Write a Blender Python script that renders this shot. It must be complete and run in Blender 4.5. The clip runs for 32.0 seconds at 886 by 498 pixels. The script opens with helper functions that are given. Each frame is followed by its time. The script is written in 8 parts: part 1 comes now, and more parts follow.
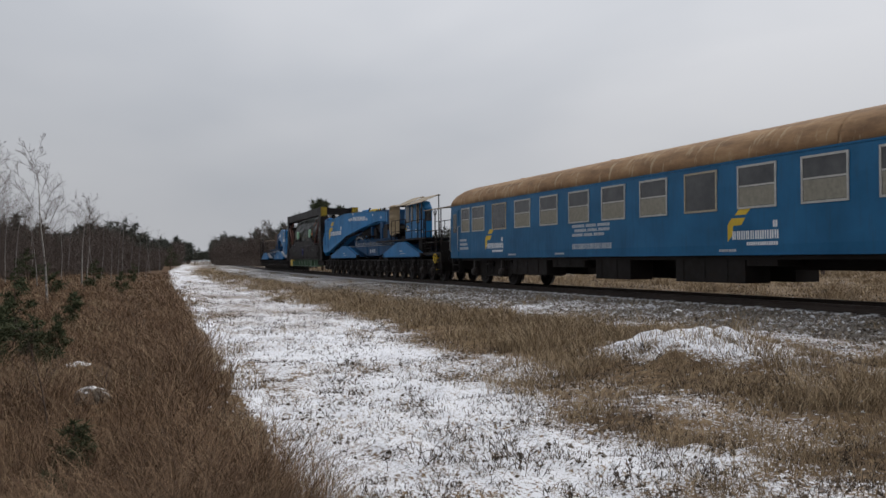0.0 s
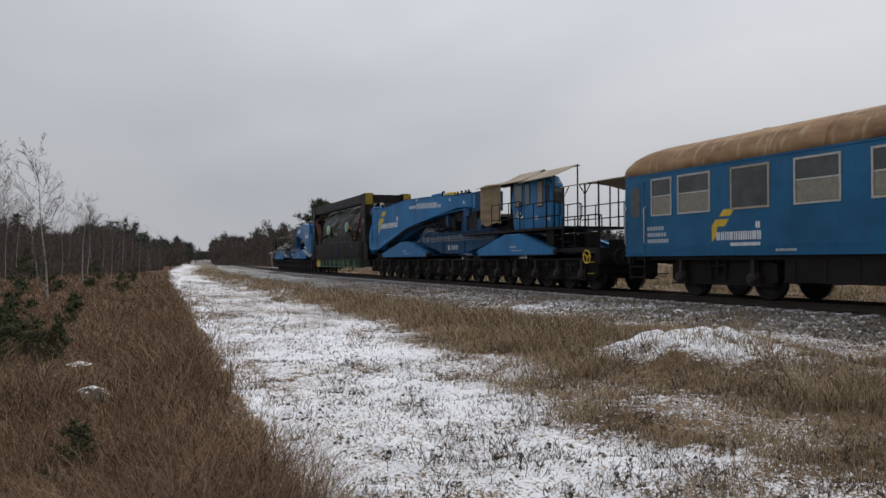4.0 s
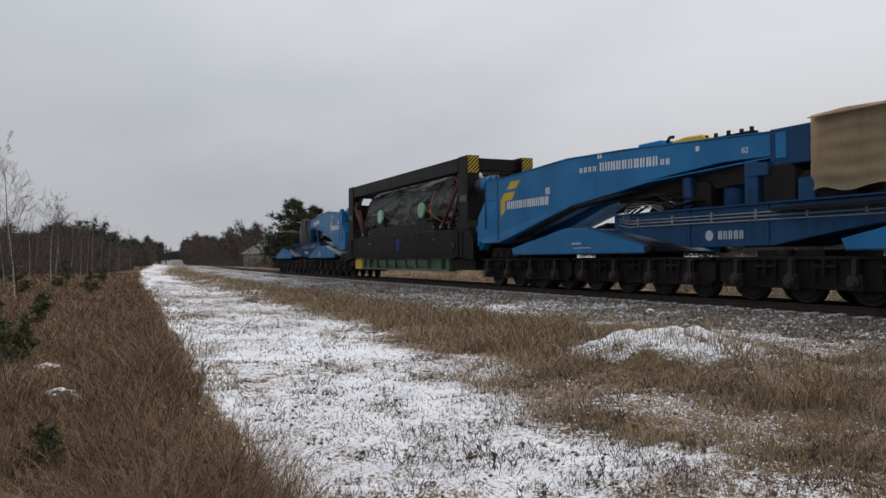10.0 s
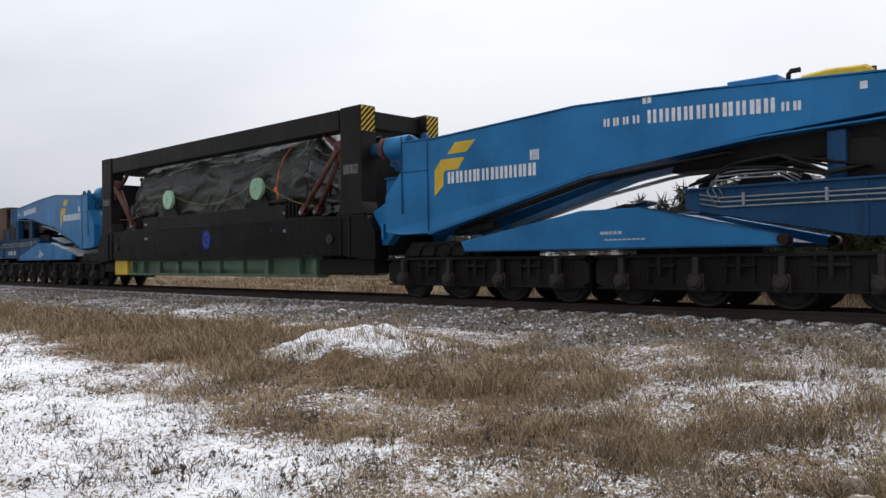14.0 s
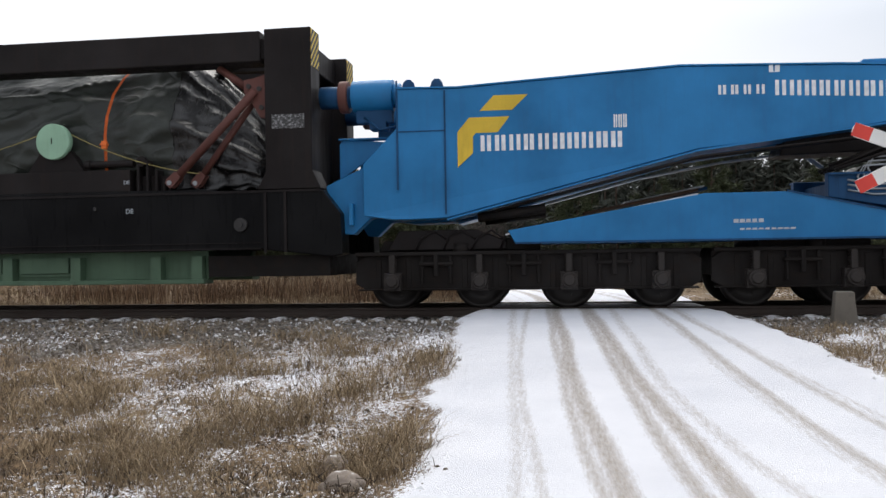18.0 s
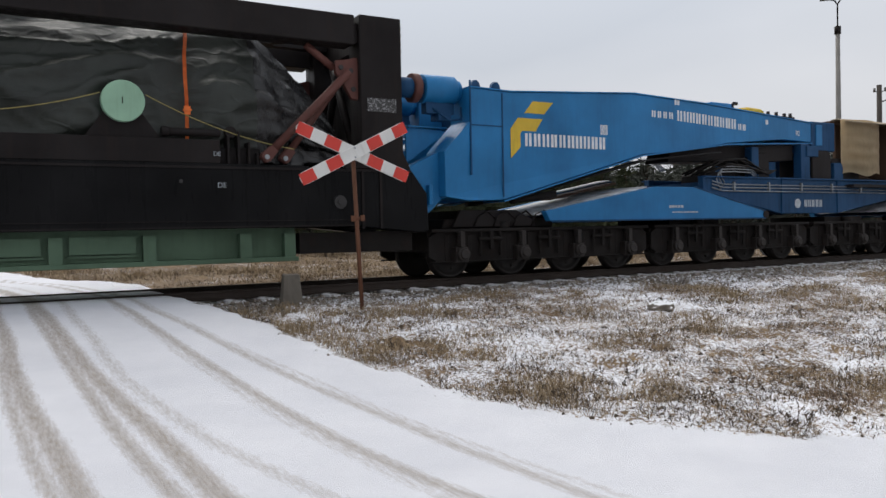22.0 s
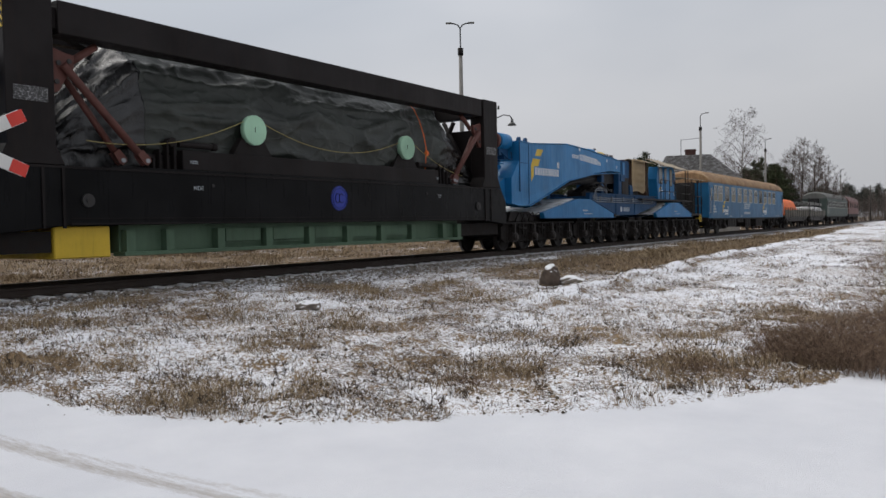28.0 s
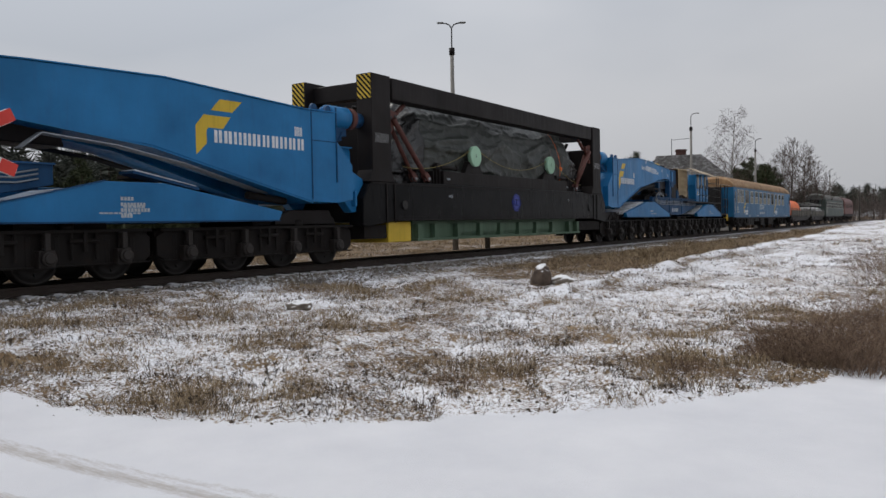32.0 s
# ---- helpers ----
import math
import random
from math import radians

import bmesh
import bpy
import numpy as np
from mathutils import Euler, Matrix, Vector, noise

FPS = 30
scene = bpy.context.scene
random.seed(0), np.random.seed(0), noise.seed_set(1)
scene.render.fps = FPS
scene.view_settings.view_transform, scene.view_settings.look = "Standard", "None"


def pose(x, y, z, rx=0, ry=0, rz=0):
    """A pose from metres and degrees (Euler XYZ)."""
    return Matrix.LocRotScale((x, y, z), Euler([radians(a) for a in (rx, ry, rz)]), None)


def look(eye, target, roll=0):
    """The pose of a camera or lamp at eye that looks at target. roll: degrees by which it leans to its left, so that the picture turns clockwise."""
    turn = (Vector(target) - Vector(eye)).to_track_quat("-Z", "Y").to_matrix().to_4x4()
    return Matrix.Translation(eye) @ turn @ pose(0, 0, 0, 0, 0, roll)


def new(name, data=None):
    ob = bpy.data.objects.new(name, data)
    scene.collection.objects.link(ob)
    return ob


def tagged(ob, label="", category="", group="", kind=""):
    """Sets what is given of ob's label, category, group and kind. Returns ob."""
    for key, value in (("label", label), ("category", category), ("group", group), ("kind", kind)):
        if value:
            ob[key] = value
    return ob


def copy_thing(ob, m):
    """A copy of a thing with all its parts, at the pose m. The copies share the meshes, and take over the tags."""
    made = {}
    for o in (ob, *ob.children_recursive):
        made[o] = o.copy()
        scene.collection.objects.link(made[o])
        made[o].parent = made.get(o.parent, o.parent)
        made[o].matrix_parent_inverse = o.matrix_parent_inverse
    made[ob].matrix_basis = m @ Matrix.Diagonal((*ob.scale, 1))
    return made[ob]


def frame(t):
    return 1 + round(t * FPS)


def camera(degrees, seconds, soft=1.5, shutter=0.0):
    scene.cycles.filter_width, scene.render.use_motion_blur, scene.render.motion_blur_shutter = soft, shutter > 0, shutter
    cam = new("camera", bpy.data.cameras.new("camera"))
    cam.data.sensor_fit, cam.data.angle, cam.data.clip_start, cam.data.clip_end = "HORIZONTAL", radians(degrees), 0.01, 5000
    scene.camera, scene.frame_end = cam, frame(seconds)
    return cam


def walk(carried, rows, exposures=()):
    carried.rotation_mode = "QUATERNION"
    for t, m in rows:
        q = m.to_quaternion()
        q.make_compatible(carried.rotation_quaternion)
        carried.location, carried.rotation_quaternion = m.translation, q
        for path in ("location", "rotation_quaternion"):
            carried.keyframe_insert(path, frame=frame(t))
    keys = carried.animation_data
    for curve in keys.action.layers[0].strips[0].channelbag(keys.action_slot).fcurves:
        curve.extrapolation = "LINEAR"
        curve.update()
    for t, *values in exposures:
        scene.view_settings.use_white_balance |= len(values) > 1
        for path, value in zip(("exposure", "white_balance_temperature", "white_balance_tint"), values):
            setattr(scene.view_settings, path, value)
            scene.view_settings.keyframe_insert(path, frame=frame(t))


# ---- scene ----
EYE_Z = 1.55
RAIL_Z = 0.565  # rail top; the ground at the camera's foot is 0
# seconds, yaw, pitch, roll of a camera that pans on the spot
PATH = [
    (0, 0.00, 0.78, 0.31),
    (3, 0.02, 0.78, 0.29),
    (6, 0.02, 0.78, 0.29),
    (8.5, 0.02, 0.78, 0.28),
    (9, -0.24, 0.78, 0.28),
    (9.5, -0.87, 0.77, 0.28),
    (10, -1.86, 0.77, 0.28),
    (10.5, -3.30, 0.77, 0.30),
    (11, -5.08, 0.77, 0.35),
    (11.5, -7.02, 0.77, 0.42),
    (12, -9.75, 0.77, 0.49),
    (12.5, -12.92, 0.76, 0.56),
    (13, -16.49, 0.74, 0.61),
    (13.5, -20.35, 0.71, 0.66),
    (14, -23.67, 0.69, 0.70),
    (14.5, -26.83, 0.64, 0.77),
    (16.5, -41.25, 0.55, 0.87),
    (17, -46.98, 0.46, 0.93),
    (17.5, -52.77, 0.38, 0.92),
    (18, -58.74, 0.32, 0.88),
    (18.5, -64.28, 0.28, 0.83),
    (19, -69.74, 0.23, 0.82),
    (19.5, -75.22, 0.11, 0.86),
    (20, -80.06, -0.14, 0.93),
    (20.5, -84.64, -0.48, 1.00),
    (21, -89.01, -0.88, 1.08),
    (21.5, -92.55, -1.18, 1.16),
    (22, -96.31, -1.31, 1.21),
    (22.5, -99.96, -1.37, 1.25),
    (23, -102.83, -1.42, 1.24),
    (23.5, -105.22, -1.45, 1.22),
    (24, -107.67, -1.49, 1.23),
    (24.5, -109.30, -1.52, 1.24),
    (25, -110.96, -1.56, 1.23),
    (25.5, -112.94, -1.63, 1.20),
    (27.5, -119.93, -1.71, 1.16),
    (28, -121.28, -1.76, 1.14),
    (28.5, -121.90, -1.78, 1.13),
    (32, -121.90, -1.79, 1.13),
]
cam = camera(58.18, 32.0)
EXPOSURES = [(0, 0.12), (8.5, 0.12), (11, 0.26), (13, 0.48), (14.5, 0.69), (16.5, 0.90), (17.5, 0.86), (18.5, 0.77), (20, 0.60), (21.5, 0.51), (23, 0.43), (26, 0.32), (29, 0.21), (32, 0.18)]
walk(cam, [(t, pose(0, 0, EYE_Z, 90 + p, r, y)) for t, y, p, r in PATH], EXPOSURES)

# ---- light: an overcast winter sky ----
world = bpy.data.worlds.new("world")
scene.world = world
world.use_nodes = True
wt = world.node_tree
wt.nodes.clear()


def wnode(kind, **values):
    node = wt.nodes.new(kind)
    for key, value in values.items():
        node.inputs[key].default_value = value
    return node


w_out = wt.nodes.new("ShaderNodeOutputWorld")
w_bg = wnode("ShaderNodeBackground", Strength=1.0)
w_sky = wt.nodes.new("ShaderNodeTexSky")
w_sky.sky_type, w_sky.sun_disc = "NISHITA", False
w_sky.sun_elevation, w_sky.sun_rotation = radians(51), radians(60)
w_sky.air_density, w_sky.dust_density = 1.5, 4.0
w_dim = wt.nodes.new("ShaderNodeVectorMath")
w_dim.operation = "SCALE"
w_dim.inputs["Scale"].default_value = 0.07
w_co = wt.nodes.new("ShaderNodeTexCoord")
w_map = wnode("ShaderNodeMapping", Scale=(1.0, 1.0, 2.4), Rotation=(0.0, 0.0, 0.6))
w_noise = wnode("ShaderNodeTexNoise", Scale=1.5, Detail=4.0, Roughness=0.42, Distortion=0.2)
w_ramp = wt.nodes.new("ShaderNodeValToRGB")
w_ramp.color_ramp.elements[0].position, w_ramp.color_ramp.elements[0].color = 0.34, (0.40, 0.425, 0.47, 1)
w_ramp.color_ramp.elements[1].position, w_ramp.color_ramp.elements[1].color = 0.66, (0.555, 0.565, 0.595, 1)
w_mix = wt.nodes.new("ShaderNodeMix")
w_mix.data_type = "RGBA"
w_mix.inputs[0].default_value = 0.97
wt.links.new(w_co.outputs["Generated"], w_map.inputs["Vector"])
wt.links.new(w_map.outputs[0], w_noise.inputs["Vector"])
wt.links.new(w_noise.outputs[0], w_ramp.inputs[0])
wt.links.new(w_sky.outputs[0], w_dim.inputs[0])
wt.links.new(w_dim.outputs[0], w_mix.inputs[6])
# the cloud is brighter round the hidden sun
w_dot = wt.nodes.new("ShaderNodeVectorMath")
w_dot.operation = "DOT_PRODUCT"
w_dot.inputs[1].default_value = (0.81, 0.59, 0.12)
w_glow = wt.nodes.new("ShaderNodeMapRange")
w_glow.interpolation_type = "SMOOTHSTEP"
for slot, value in ((1, -0.35), (2, 0.75), (3, 0.88), (4, 1.05)):
    w_glow.inputs[slot].default_value = value
w_shade = wt.nodes.new("ShaderNodeVectorMath")
w_shade.operation = "SCALE"
wt.links.new(w_co.outputs["Generated"], w_dot.inputs[0])
wt.links.new(w_dot.outputs["Value"], w_glow.inputs[0])
wt.links.new(w_glow.outputs[0], w_shade.inputs["Scale"])
wt.links.new(w_ramp.outputs[0], w_shade.inputs[0])
# and thicker, so duller, towards the horizon
w_sep = wt.nodes.new("ShaderNodeSeparateXYZ")
w_rise = wt.nodes.new("ShaderNodeMapRange")
w_rise.interpolation_type = "SMOOTHSTEP"
for slot, value in ((1, -0.02), (2, 0.42), (3, 0.80), (4, 1.22)):
    w_rise.inputs[slot].default_value = value
w_lift = wt.nodes.new("ShaderNodeVectorMath")
w_lift.operation = "SCALE"
wt.links.new(w_co.outputs["Generated"], w_sep.inputs[0])
wt.links.new(w_sep.outputs[2], w_rise.inputs[0])
wt.links.new(w_rise.outputs[0], w_lift.inputs["Scale"])
wt.links.new(w_shade.outputs[0], w_lift.inputs[0])
wt.links.new(w_lift.outputs[0], w_mix.inputs[7])
wt.links.new(w_mix.outputs[2], w_bg.inputs["Color"])
wt.links.new(w_bg.outputs[0], w_out.inputs[0])

sun = new("sun", bpy.data.lights.new("sun", "SUN"))
sun.data.energy, sun.data.angle, sun.data.color = 1.65, radians(60), (1.0, 0.96, 0.9)
sun.matrix_world = look((52, 30, 75), (0, 0, 0))

# ---- materials ----
def shader(name):
    m = bpy.data.materials.new(name)
    m.use_nodes = True
    return m, m.node_tree, m.node_tree.nodes["Principled BSDF"]


def node(nt, kind, **values):
    nd = nt.nodes.new(kind)
    for key, value in values.items():
        nd.inputs[key.replace("_", " ")].default_value = value
    return nd


def coords(nt, scale=(1, 1, 1), where="Object"):
    co = nt.nodes.new("ShaderNodeTexCoord")
    mp = node(nt, "ShaderNodeMapping", Scale=scale)
    nt.links.new(co.outputs[where], mp.inputs["Vector"])
    return mp.outputs[0]


def noise_of(nt, vec, scale, detail=4.0, rough=0.55):
    nd = node(nt, "ShaderNodeTexNoise", Scale=scale, Detail=detail, Roughness=rough)
    nt.links.new(vec, nd.inputs["Vector"])
    return nd.outputs[0]


def ramp(nt, value, stops):
    nd = nt.nodes.new("ShaderNodeValToRGB")
    els = nd.color_ramp.elements
    while len(els) < len(stops):
        els.new(0.5)
    for el, (pos, col) in zip(els, stops):
        el.position = pos
        el.color = (*col, 1) if len(col) == 3 else col
    nt.links.new(value, nd.inputs[0])
    return nd.outputs[0]


def blend(nt, fac, a, b, mode="MIX"):
    nd = nt.nodes.new("ShaderNodeMix")
    nd.data_type, nd.blend_type = "RGBA", mode
    for slot, value in ((0, fac), (6, a), (7, b)):
        if isinstance(value, (int, float)):
            nd.inputs[slot].default_value = value
        elif isinstance(value, tuple):
            nd.inputs[slot].default_value = (*value, 1)
        else:
            nt.links.new(value, nd.inputs[slot])
    return nd.outputs[2]


def bump(nt, bsdf, height, strength, distance):
    nd = node(nt, "ShaderNodeBump", Strength=strength, Distance=distance)
    nt.links.new(height, nd.inputs["Height"])
    nt.links.new(nd.outputs[0], bsdf.inputs["Normal"])


def painted(name, col, rough=0.5, dirt=(0.05, 0.045, 0.04), amount=0.35, metal=0.0, streak=True, where="Object", spec=0.4):
    """Weathered paint: faded patches, grime and thin runs of dirt."""
    m, nt, b = shader(name)
    big = noise_of(nt, coords(nt, (0.6, 0.6, 0.6), where), 1.3, 5)
    fine = noise_of(nt, coords(nt, (1, 1, 1), where), 22, 4)
    run = noise_of(nt, coords(nt, (5, 5, 0.5) if streak else (3, 3, 3), where), 2.0, 5)
    light = tuple(min(1, c * 1.18 + 0.008) for c in col)
    dark = tuple(c * 0.78 for c in col)
    base = ramp(nt, big, [(0.3, dark), (0.7, light)])
    soil = ramp(nt, run, [(0.52, (0, 0, 0)), (0.78, (amount, amount, amount))])
    base = blend(nt, soil, base, dirt)
    speck = ramp(nt, fine, [(0.60, (0, 0, 0)), (0.78, (amount * 0.6,) * 3)])
    base = blend(nt, speck, base, dirt)
    nt.links.new(base, b.inputs["Base Color"])
    rr = ramp(nt, run, [(0.3, (rough - 0.08,) * 3), (0.8, (min(1, rough + 0.2),) * 3)])
    nt.links.new(rr, b.inputs["Roughness"])
    b.inputs["Metallic"].default_value = metal
    b.inputs["Specular IOR Level"].default_value = spec
    bump(nt, b, fine, 0.12, 0.004)
    return m


def plain(name, col, rough=0.6, metal=0.0):
    m, nt, b = shader(name)
    fine = noise_of(nt, coords(nt), 9, 4)
    base = ramp(nt, fine, [(0.3, tuple(c * 0.82 for c in col)), (0.7, tuple(min(1, c * 1.12) for c in col))])
    nt.links.new(base, b.inputs["Base Color"])
    b.inputs["Roughness"].default_value, b.inputs["Metallic"].default_value = rough, metal
    return m


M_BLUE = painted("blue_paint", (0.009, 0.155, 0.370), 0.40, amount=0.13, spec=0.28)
# the same blue with shade between the beams darkened in, plus grime
M_BLUE_SHADED = painted("grimy_shaded_blue_paint", (0.007, 0.055, 0.140), 0.55, dirt=(0.02, 0.018, 0.016), amount=0.4, spec=0.2)
M_COACH = painted("coach_blue_paint", (0.009, 0.108, 0.235), 0.4, amount=0.25, spec=0.25)
M_BLACK = painted("black_steel_paint", (0.0026, 0.0025, 0.0031), 0.30, dirt=(0.007, 0.0055, 0.005), amount=0.2, spec=0.09)
M_FRAME = painted("brown_black_steel", (0.0118, 0.0092, 0.0092), 0.48, dirt=(0.034, 0.024, 0.02), amount=0.35, spec=0.12)
M_AXLE = painted("greasy_axlebox_iron", (0.020, 0.0155, 0.0135), 0.5, dirt=(0.048, 0.031, 0.023), amount=0.5, streak=False, spec=0.3)
M_GRIME = painted("oily_running_gear", (0.0092, 0.007, 0.0062), 0.62, dirt=(0.030, 0.019, 0.014), amount=0.42, streak=False, spec=0.15)
M_RUSTY = painted("rusty_primer", (0.10, 0.032, 0.024), 0.65, amount=0.4)
M_GREEN = painted("pale_green_paint", (0.080, 0.135, 0.086), 0.55, amount=0.22, spec=0.25)
M_DISC = painted("mint_green_cover", (0.33, 0.55, 0.39), 0.5, amount=0.15)
M_YELLOW = painted("yellow_paint", (0.62, 0.42, 0.03), 0.5, amount=0.25)
M_WHITE = plain("white_lettering", (0.72, 0.73, 0.74), 0.5)
M_GREYW = plain("grey_lettering", (0.42, 0.46, 0.5), 0.5)
M_ORANGE = plain("orange_webbing", (0.75, 0.17, 0.03), 0.7)
M_ROPE = plain("yellow_rope", (0.30, 0.245, 0.085), 0.8)
M_STEEL = painted("dark_rail_steel", (0.038, 0.028, 0.023), 0.6, dirt=(0.05, 0.028, 0.018), amount=0.5, streak=False, spec=0.2)
M_WHEEL = plain("oily_wheel_steel", (0.015, 0.0115, 0.010), 0.5, 0.3)
M_PIN = plain("dull_pin_steel", (0.03, 0.028, 0.028), 0.6, 0.2)
M_CHROME = plain("bare_pipe_steel", (0.28, 0.30, 0.32), 0.4, 0.6)
M_RED = painted("signal_red", (0.62, 0.045, 0.03), 0.45, amount=0.12)
M_SIGNW = painted("signal_white", (0.72, 0.72, 0.70), 0.5, amount=0.2)
M_BADGE = plain("badge_blue", (0.008, 0.03, 0.33), 0.35)
M_CONC = painted("weathered_concrete", (0.15, 0.132, 0.11), 0.9, amount=0.4, streak=False)


def glass_pane():
    m, nt, b = shader("dusty_window_glass")
    n1 = noise_of(nt, coords(nt), 2.5, 4)
    nt.links.new(ramp(nt, n1, [(0.3, (0.035, 0.036, 0.038)), (0.7, (0.075, 0.075, 0.075))]), b.inputs["Base Color"])
    b.inputs["Roughness"].default_value = 0.12
    b.inputs["Specular IOR Level"].default_value = 0.6
    return m


def tarp_material():
    """Matt green-black canvas with dusty rubbed folds."""
    m, nt, b = shader("green_black_canvas")
    vec = coords(nt)
    n1, n2 = noise_of(nt, vec, 1.2, 5), noise_of(nt, coords(nt, (0.7, 1.5, 2.2)), 4.5, 6, 0.65)
    n3 = noise_of(nt, coords(nt, (1.0, 1.0, 1.0)), 60, 3)
    base = ramp(nt, n1, [(0.3, (0.0125, 0.0155, 0.0128)), (0.7, (0.029, 0.0345, 0.029))])
    dust = ramp(nt, n2, [(0.58, (0, 0, 0)), (0.8, (0.3, 0.3, 0.3))])
    nt.links.new(blend(nt, dust, base, (0.05, 0.05, 0.046)), b.inputs["Base Color"])
    nt.links.new(ramp(nt, n2, [(0.3, (0.34,) * 3), (0.75, (0.55,) * 3)]), b.inputs["Roughness"])
    b.inputs["Specular IOR Level"].default_value = 0.4
    crease = noise_of(nt, coords(nt, (0.9, 1.2, 1.6)), 1.7, 2, 0.4)
    fold = ramp(nt, crease, [(0.44, (0, 0, 0)), (0.50, (1, 1, 1)), (0.57, (0.1, 0.1, 0.1))])
    bump(nt, b, blend(nt, 0.45, blend(nt, 0.25, n2, n3), fold), 0.55, 0.035)
    return m


def film_material():
    """Black plastic sheeting, glossy and finely crumpled."""
    m, nt, b = shader("black_plastic_sheet")
    n1 = noise_of(nt, coords(nt, (2.2, 1.2, 0.7)), 3.2, 7, 0.62)
    n2 = noise_of(nt, coords(nt), 1.1, 4)
    nt.links.new(ramp(nt, n2, [(0.3, (0.006, 0.006, 0.0065)), (0.7, (0.016, 0.016, 0.017))]), b.inputs["Base Color"])
    nt.links.new(ramp(nt, n1, [(0.3, (0.16,) * 3), (0.75, (0.34,) * 3)]), b.inputs["Roughness"])
    b.inputs["Specular IOR Level"].default_value = 0.55
    bump(nt, b, n1, 0.7, 0.05)
    return m


def roof_material():
    m, nt, b = shader("ochre_coach_roof")
    n1 = noise_of(nt, coords(nt, (0.5, 2.2, 1.0)), 2.2, 6, 0.65)
    n2 = noise_of(nt, coords(nt, (2.5, 0.25, 0.6)), 2.4, 5, 0.6)
    base = ramp(nt, n1, [(0.3, (0.155, 0.085, 0.042)), (0.55, (0.30, 0.178, 0.088)), (0.75, (0.41, 0.27, 0.145))])
    drip = ramp(nt, n2, [(0.56, (0, 0, 0)), (0.68, (0.65, 0.65, 0.65))])
    base = blend(nt, drip, base, (0.50, 0.40, 0.26))
    nt.links.new(base, b.inputs["Base Color"])
    b.inputs["Roughness"].default_value = 0.8
    bump(nt, b, n1, 0.2, 0.01)
    return m


def snow_material():
    m, nt, b = shader("thin_snow")
    n1 = noise_of(nt, coords(nt), 3.0, 5)
    nt.links.new(ramp(nt, n1, [(0.35, (0.45, 0.44, 0.43)), (0.6, (0.80, 0.81, 0.83))]), b.inputs["Base Color"])
    b.inputs["Roughness"].default_value = 0.85
    bump(nt, b, noise_of(nt, coords(nt), 20, 4), 0.4, 0.02)
    return m


def scratch_material():
    m, nt, b = shader("scratched_plate")
    n1 = noise_of(nt, coords(nt, (2, 1, 3)), 9, 6, 0.8)
    nt.links.new(ramp(nt, n1, [(0.5, (0.03, 0.03, 0.03)), (0.62, (0.35, 0.35, 0.36))]), b.inputs["Base Color"])
    b.inputs["Roughness"].default_value = 0.6
    return m


M_PANE = glass_pane()
# opaque light grey painted in for the sky showing through the panes
M_SKYPANE = plain("sky_grey_glazing", (0.13, 0.135, 0.14), 0.25)
M_TARP = tarp_material()
M_FILM = film_material()
M_ROOF = roof_material()
M_SNOW = snow_material()
M_SCRATCH = scratch_material()
M_CANVAS = painted("beige_canvas", (0.50, 0.40, 0.26), 0.85, amount=0.2)
M_AWNING = painted("grey_beige_awning", (0.34, 0.28, 0.205), 0.8, amount=0.3)
M_BROWN = painted("brown_plywood", (0.085, 0.045, 0.025), 0.7, amount=0.4)
M_RUBBER = plain("black_rubber", (0.018, 0.018, 0.018), 0.8)
M_ALU = plain("window_aluminium", (0.46, 0.45, 0.42), 0.45, 0.5)
M_BEIGE = plain("beige_window_frame", (0.35, 0.30, 0.22), 0.6)
M_BLIND = plain("beige_window_blind", (0.30, 0.26, 0.2), 0.8)
M_CURTAIN = plain("pale_curtain", (0.25, 0.235, 0.19), 0.9)
M_OLDGREEN = painted("old_green_grey_paint", (0.055, 0.075, 0.065), 0.6, amount=0.4)
M_GREYROOF = painted("grey_coach_roof", (0.14, 0.14, 0.13), 0.8, amount=0.4)
M_LOCO = painted("dull_red_paint", (0.11, 0.028, 0.02), 0.5, amount=0.4)
M_TARP_O = painted("orange_tarpaulin", (0.75, 0.15, 0.03), 0.6, amount=0.12)
M_WOODEN = painted("grey_wagon_wood", (0.12, 0.105, 0.085), 0.85, amount=0.4)

# ---- plan: the line of the track ----
TURN = radians(23.49)
N_DIR = Vector((math.cos(TURN), math.sin(TURN)))   # from the camera straight to the track
U_DIR = Vector((math.sin(TURN), -math.cos(TURN)))  # the way in which the train goes
TRACK_D = 15.06
S_STEP = 0.5
S_TAB = np.arange(-700.0, 700.0 + S_STEP, S_STEP)


def bend(s):
    if -40 <= s <= 45:
        return 1 / 896
    if -130 < s < -40:
        return 1 / 1300
    return 0.0


_k = np.array([bend(s) for s in S_TAB])
_ang = np.concatenate([[0], np.cumsum((_k[1:] + _k[:-1]) / 2 * S_STEP)])
_zero = int(round(700 / S_STEP))
_ang -= _ang[_zero]
_tu = np.concatenate([[0], np.cumsum(np.cos((_ang[1:] + _ang[:-1]) / 2) * S_STEP)])
_tn = np.concatenate([[0], np.cumsum(np.sin((_ang[1:] + _ang[:-1]) / 2) * S_STEP)])
_tu -= _tu[_zero]
_tn += TRACK_D - _tn[_zero]


def track_nu(s, side=0.0):
    """Plan place (n, u) on the track at the arc length s, side metres towards the far side, and the heading."""
    a = float(np.interp(s, S_TAB, _ang))
    n, u = float(np.interp(s, S_TAB, _tn)), float(np.interp(s, S_TAB, _tu))
    return n + side * math.cos(a), u - side * math.sin(a), a


def xy(n, u):
    p = N_DIR * n + U_DIR * u
    return p.x, p.y


def yaw_of(a):
    """Degrees by which a car turns that heads along the track."""
    d = U_DIR * math.cos(a) + N_DIR * math.sin(a)
    return math.degrees(math.atan2(d.y, d.x))


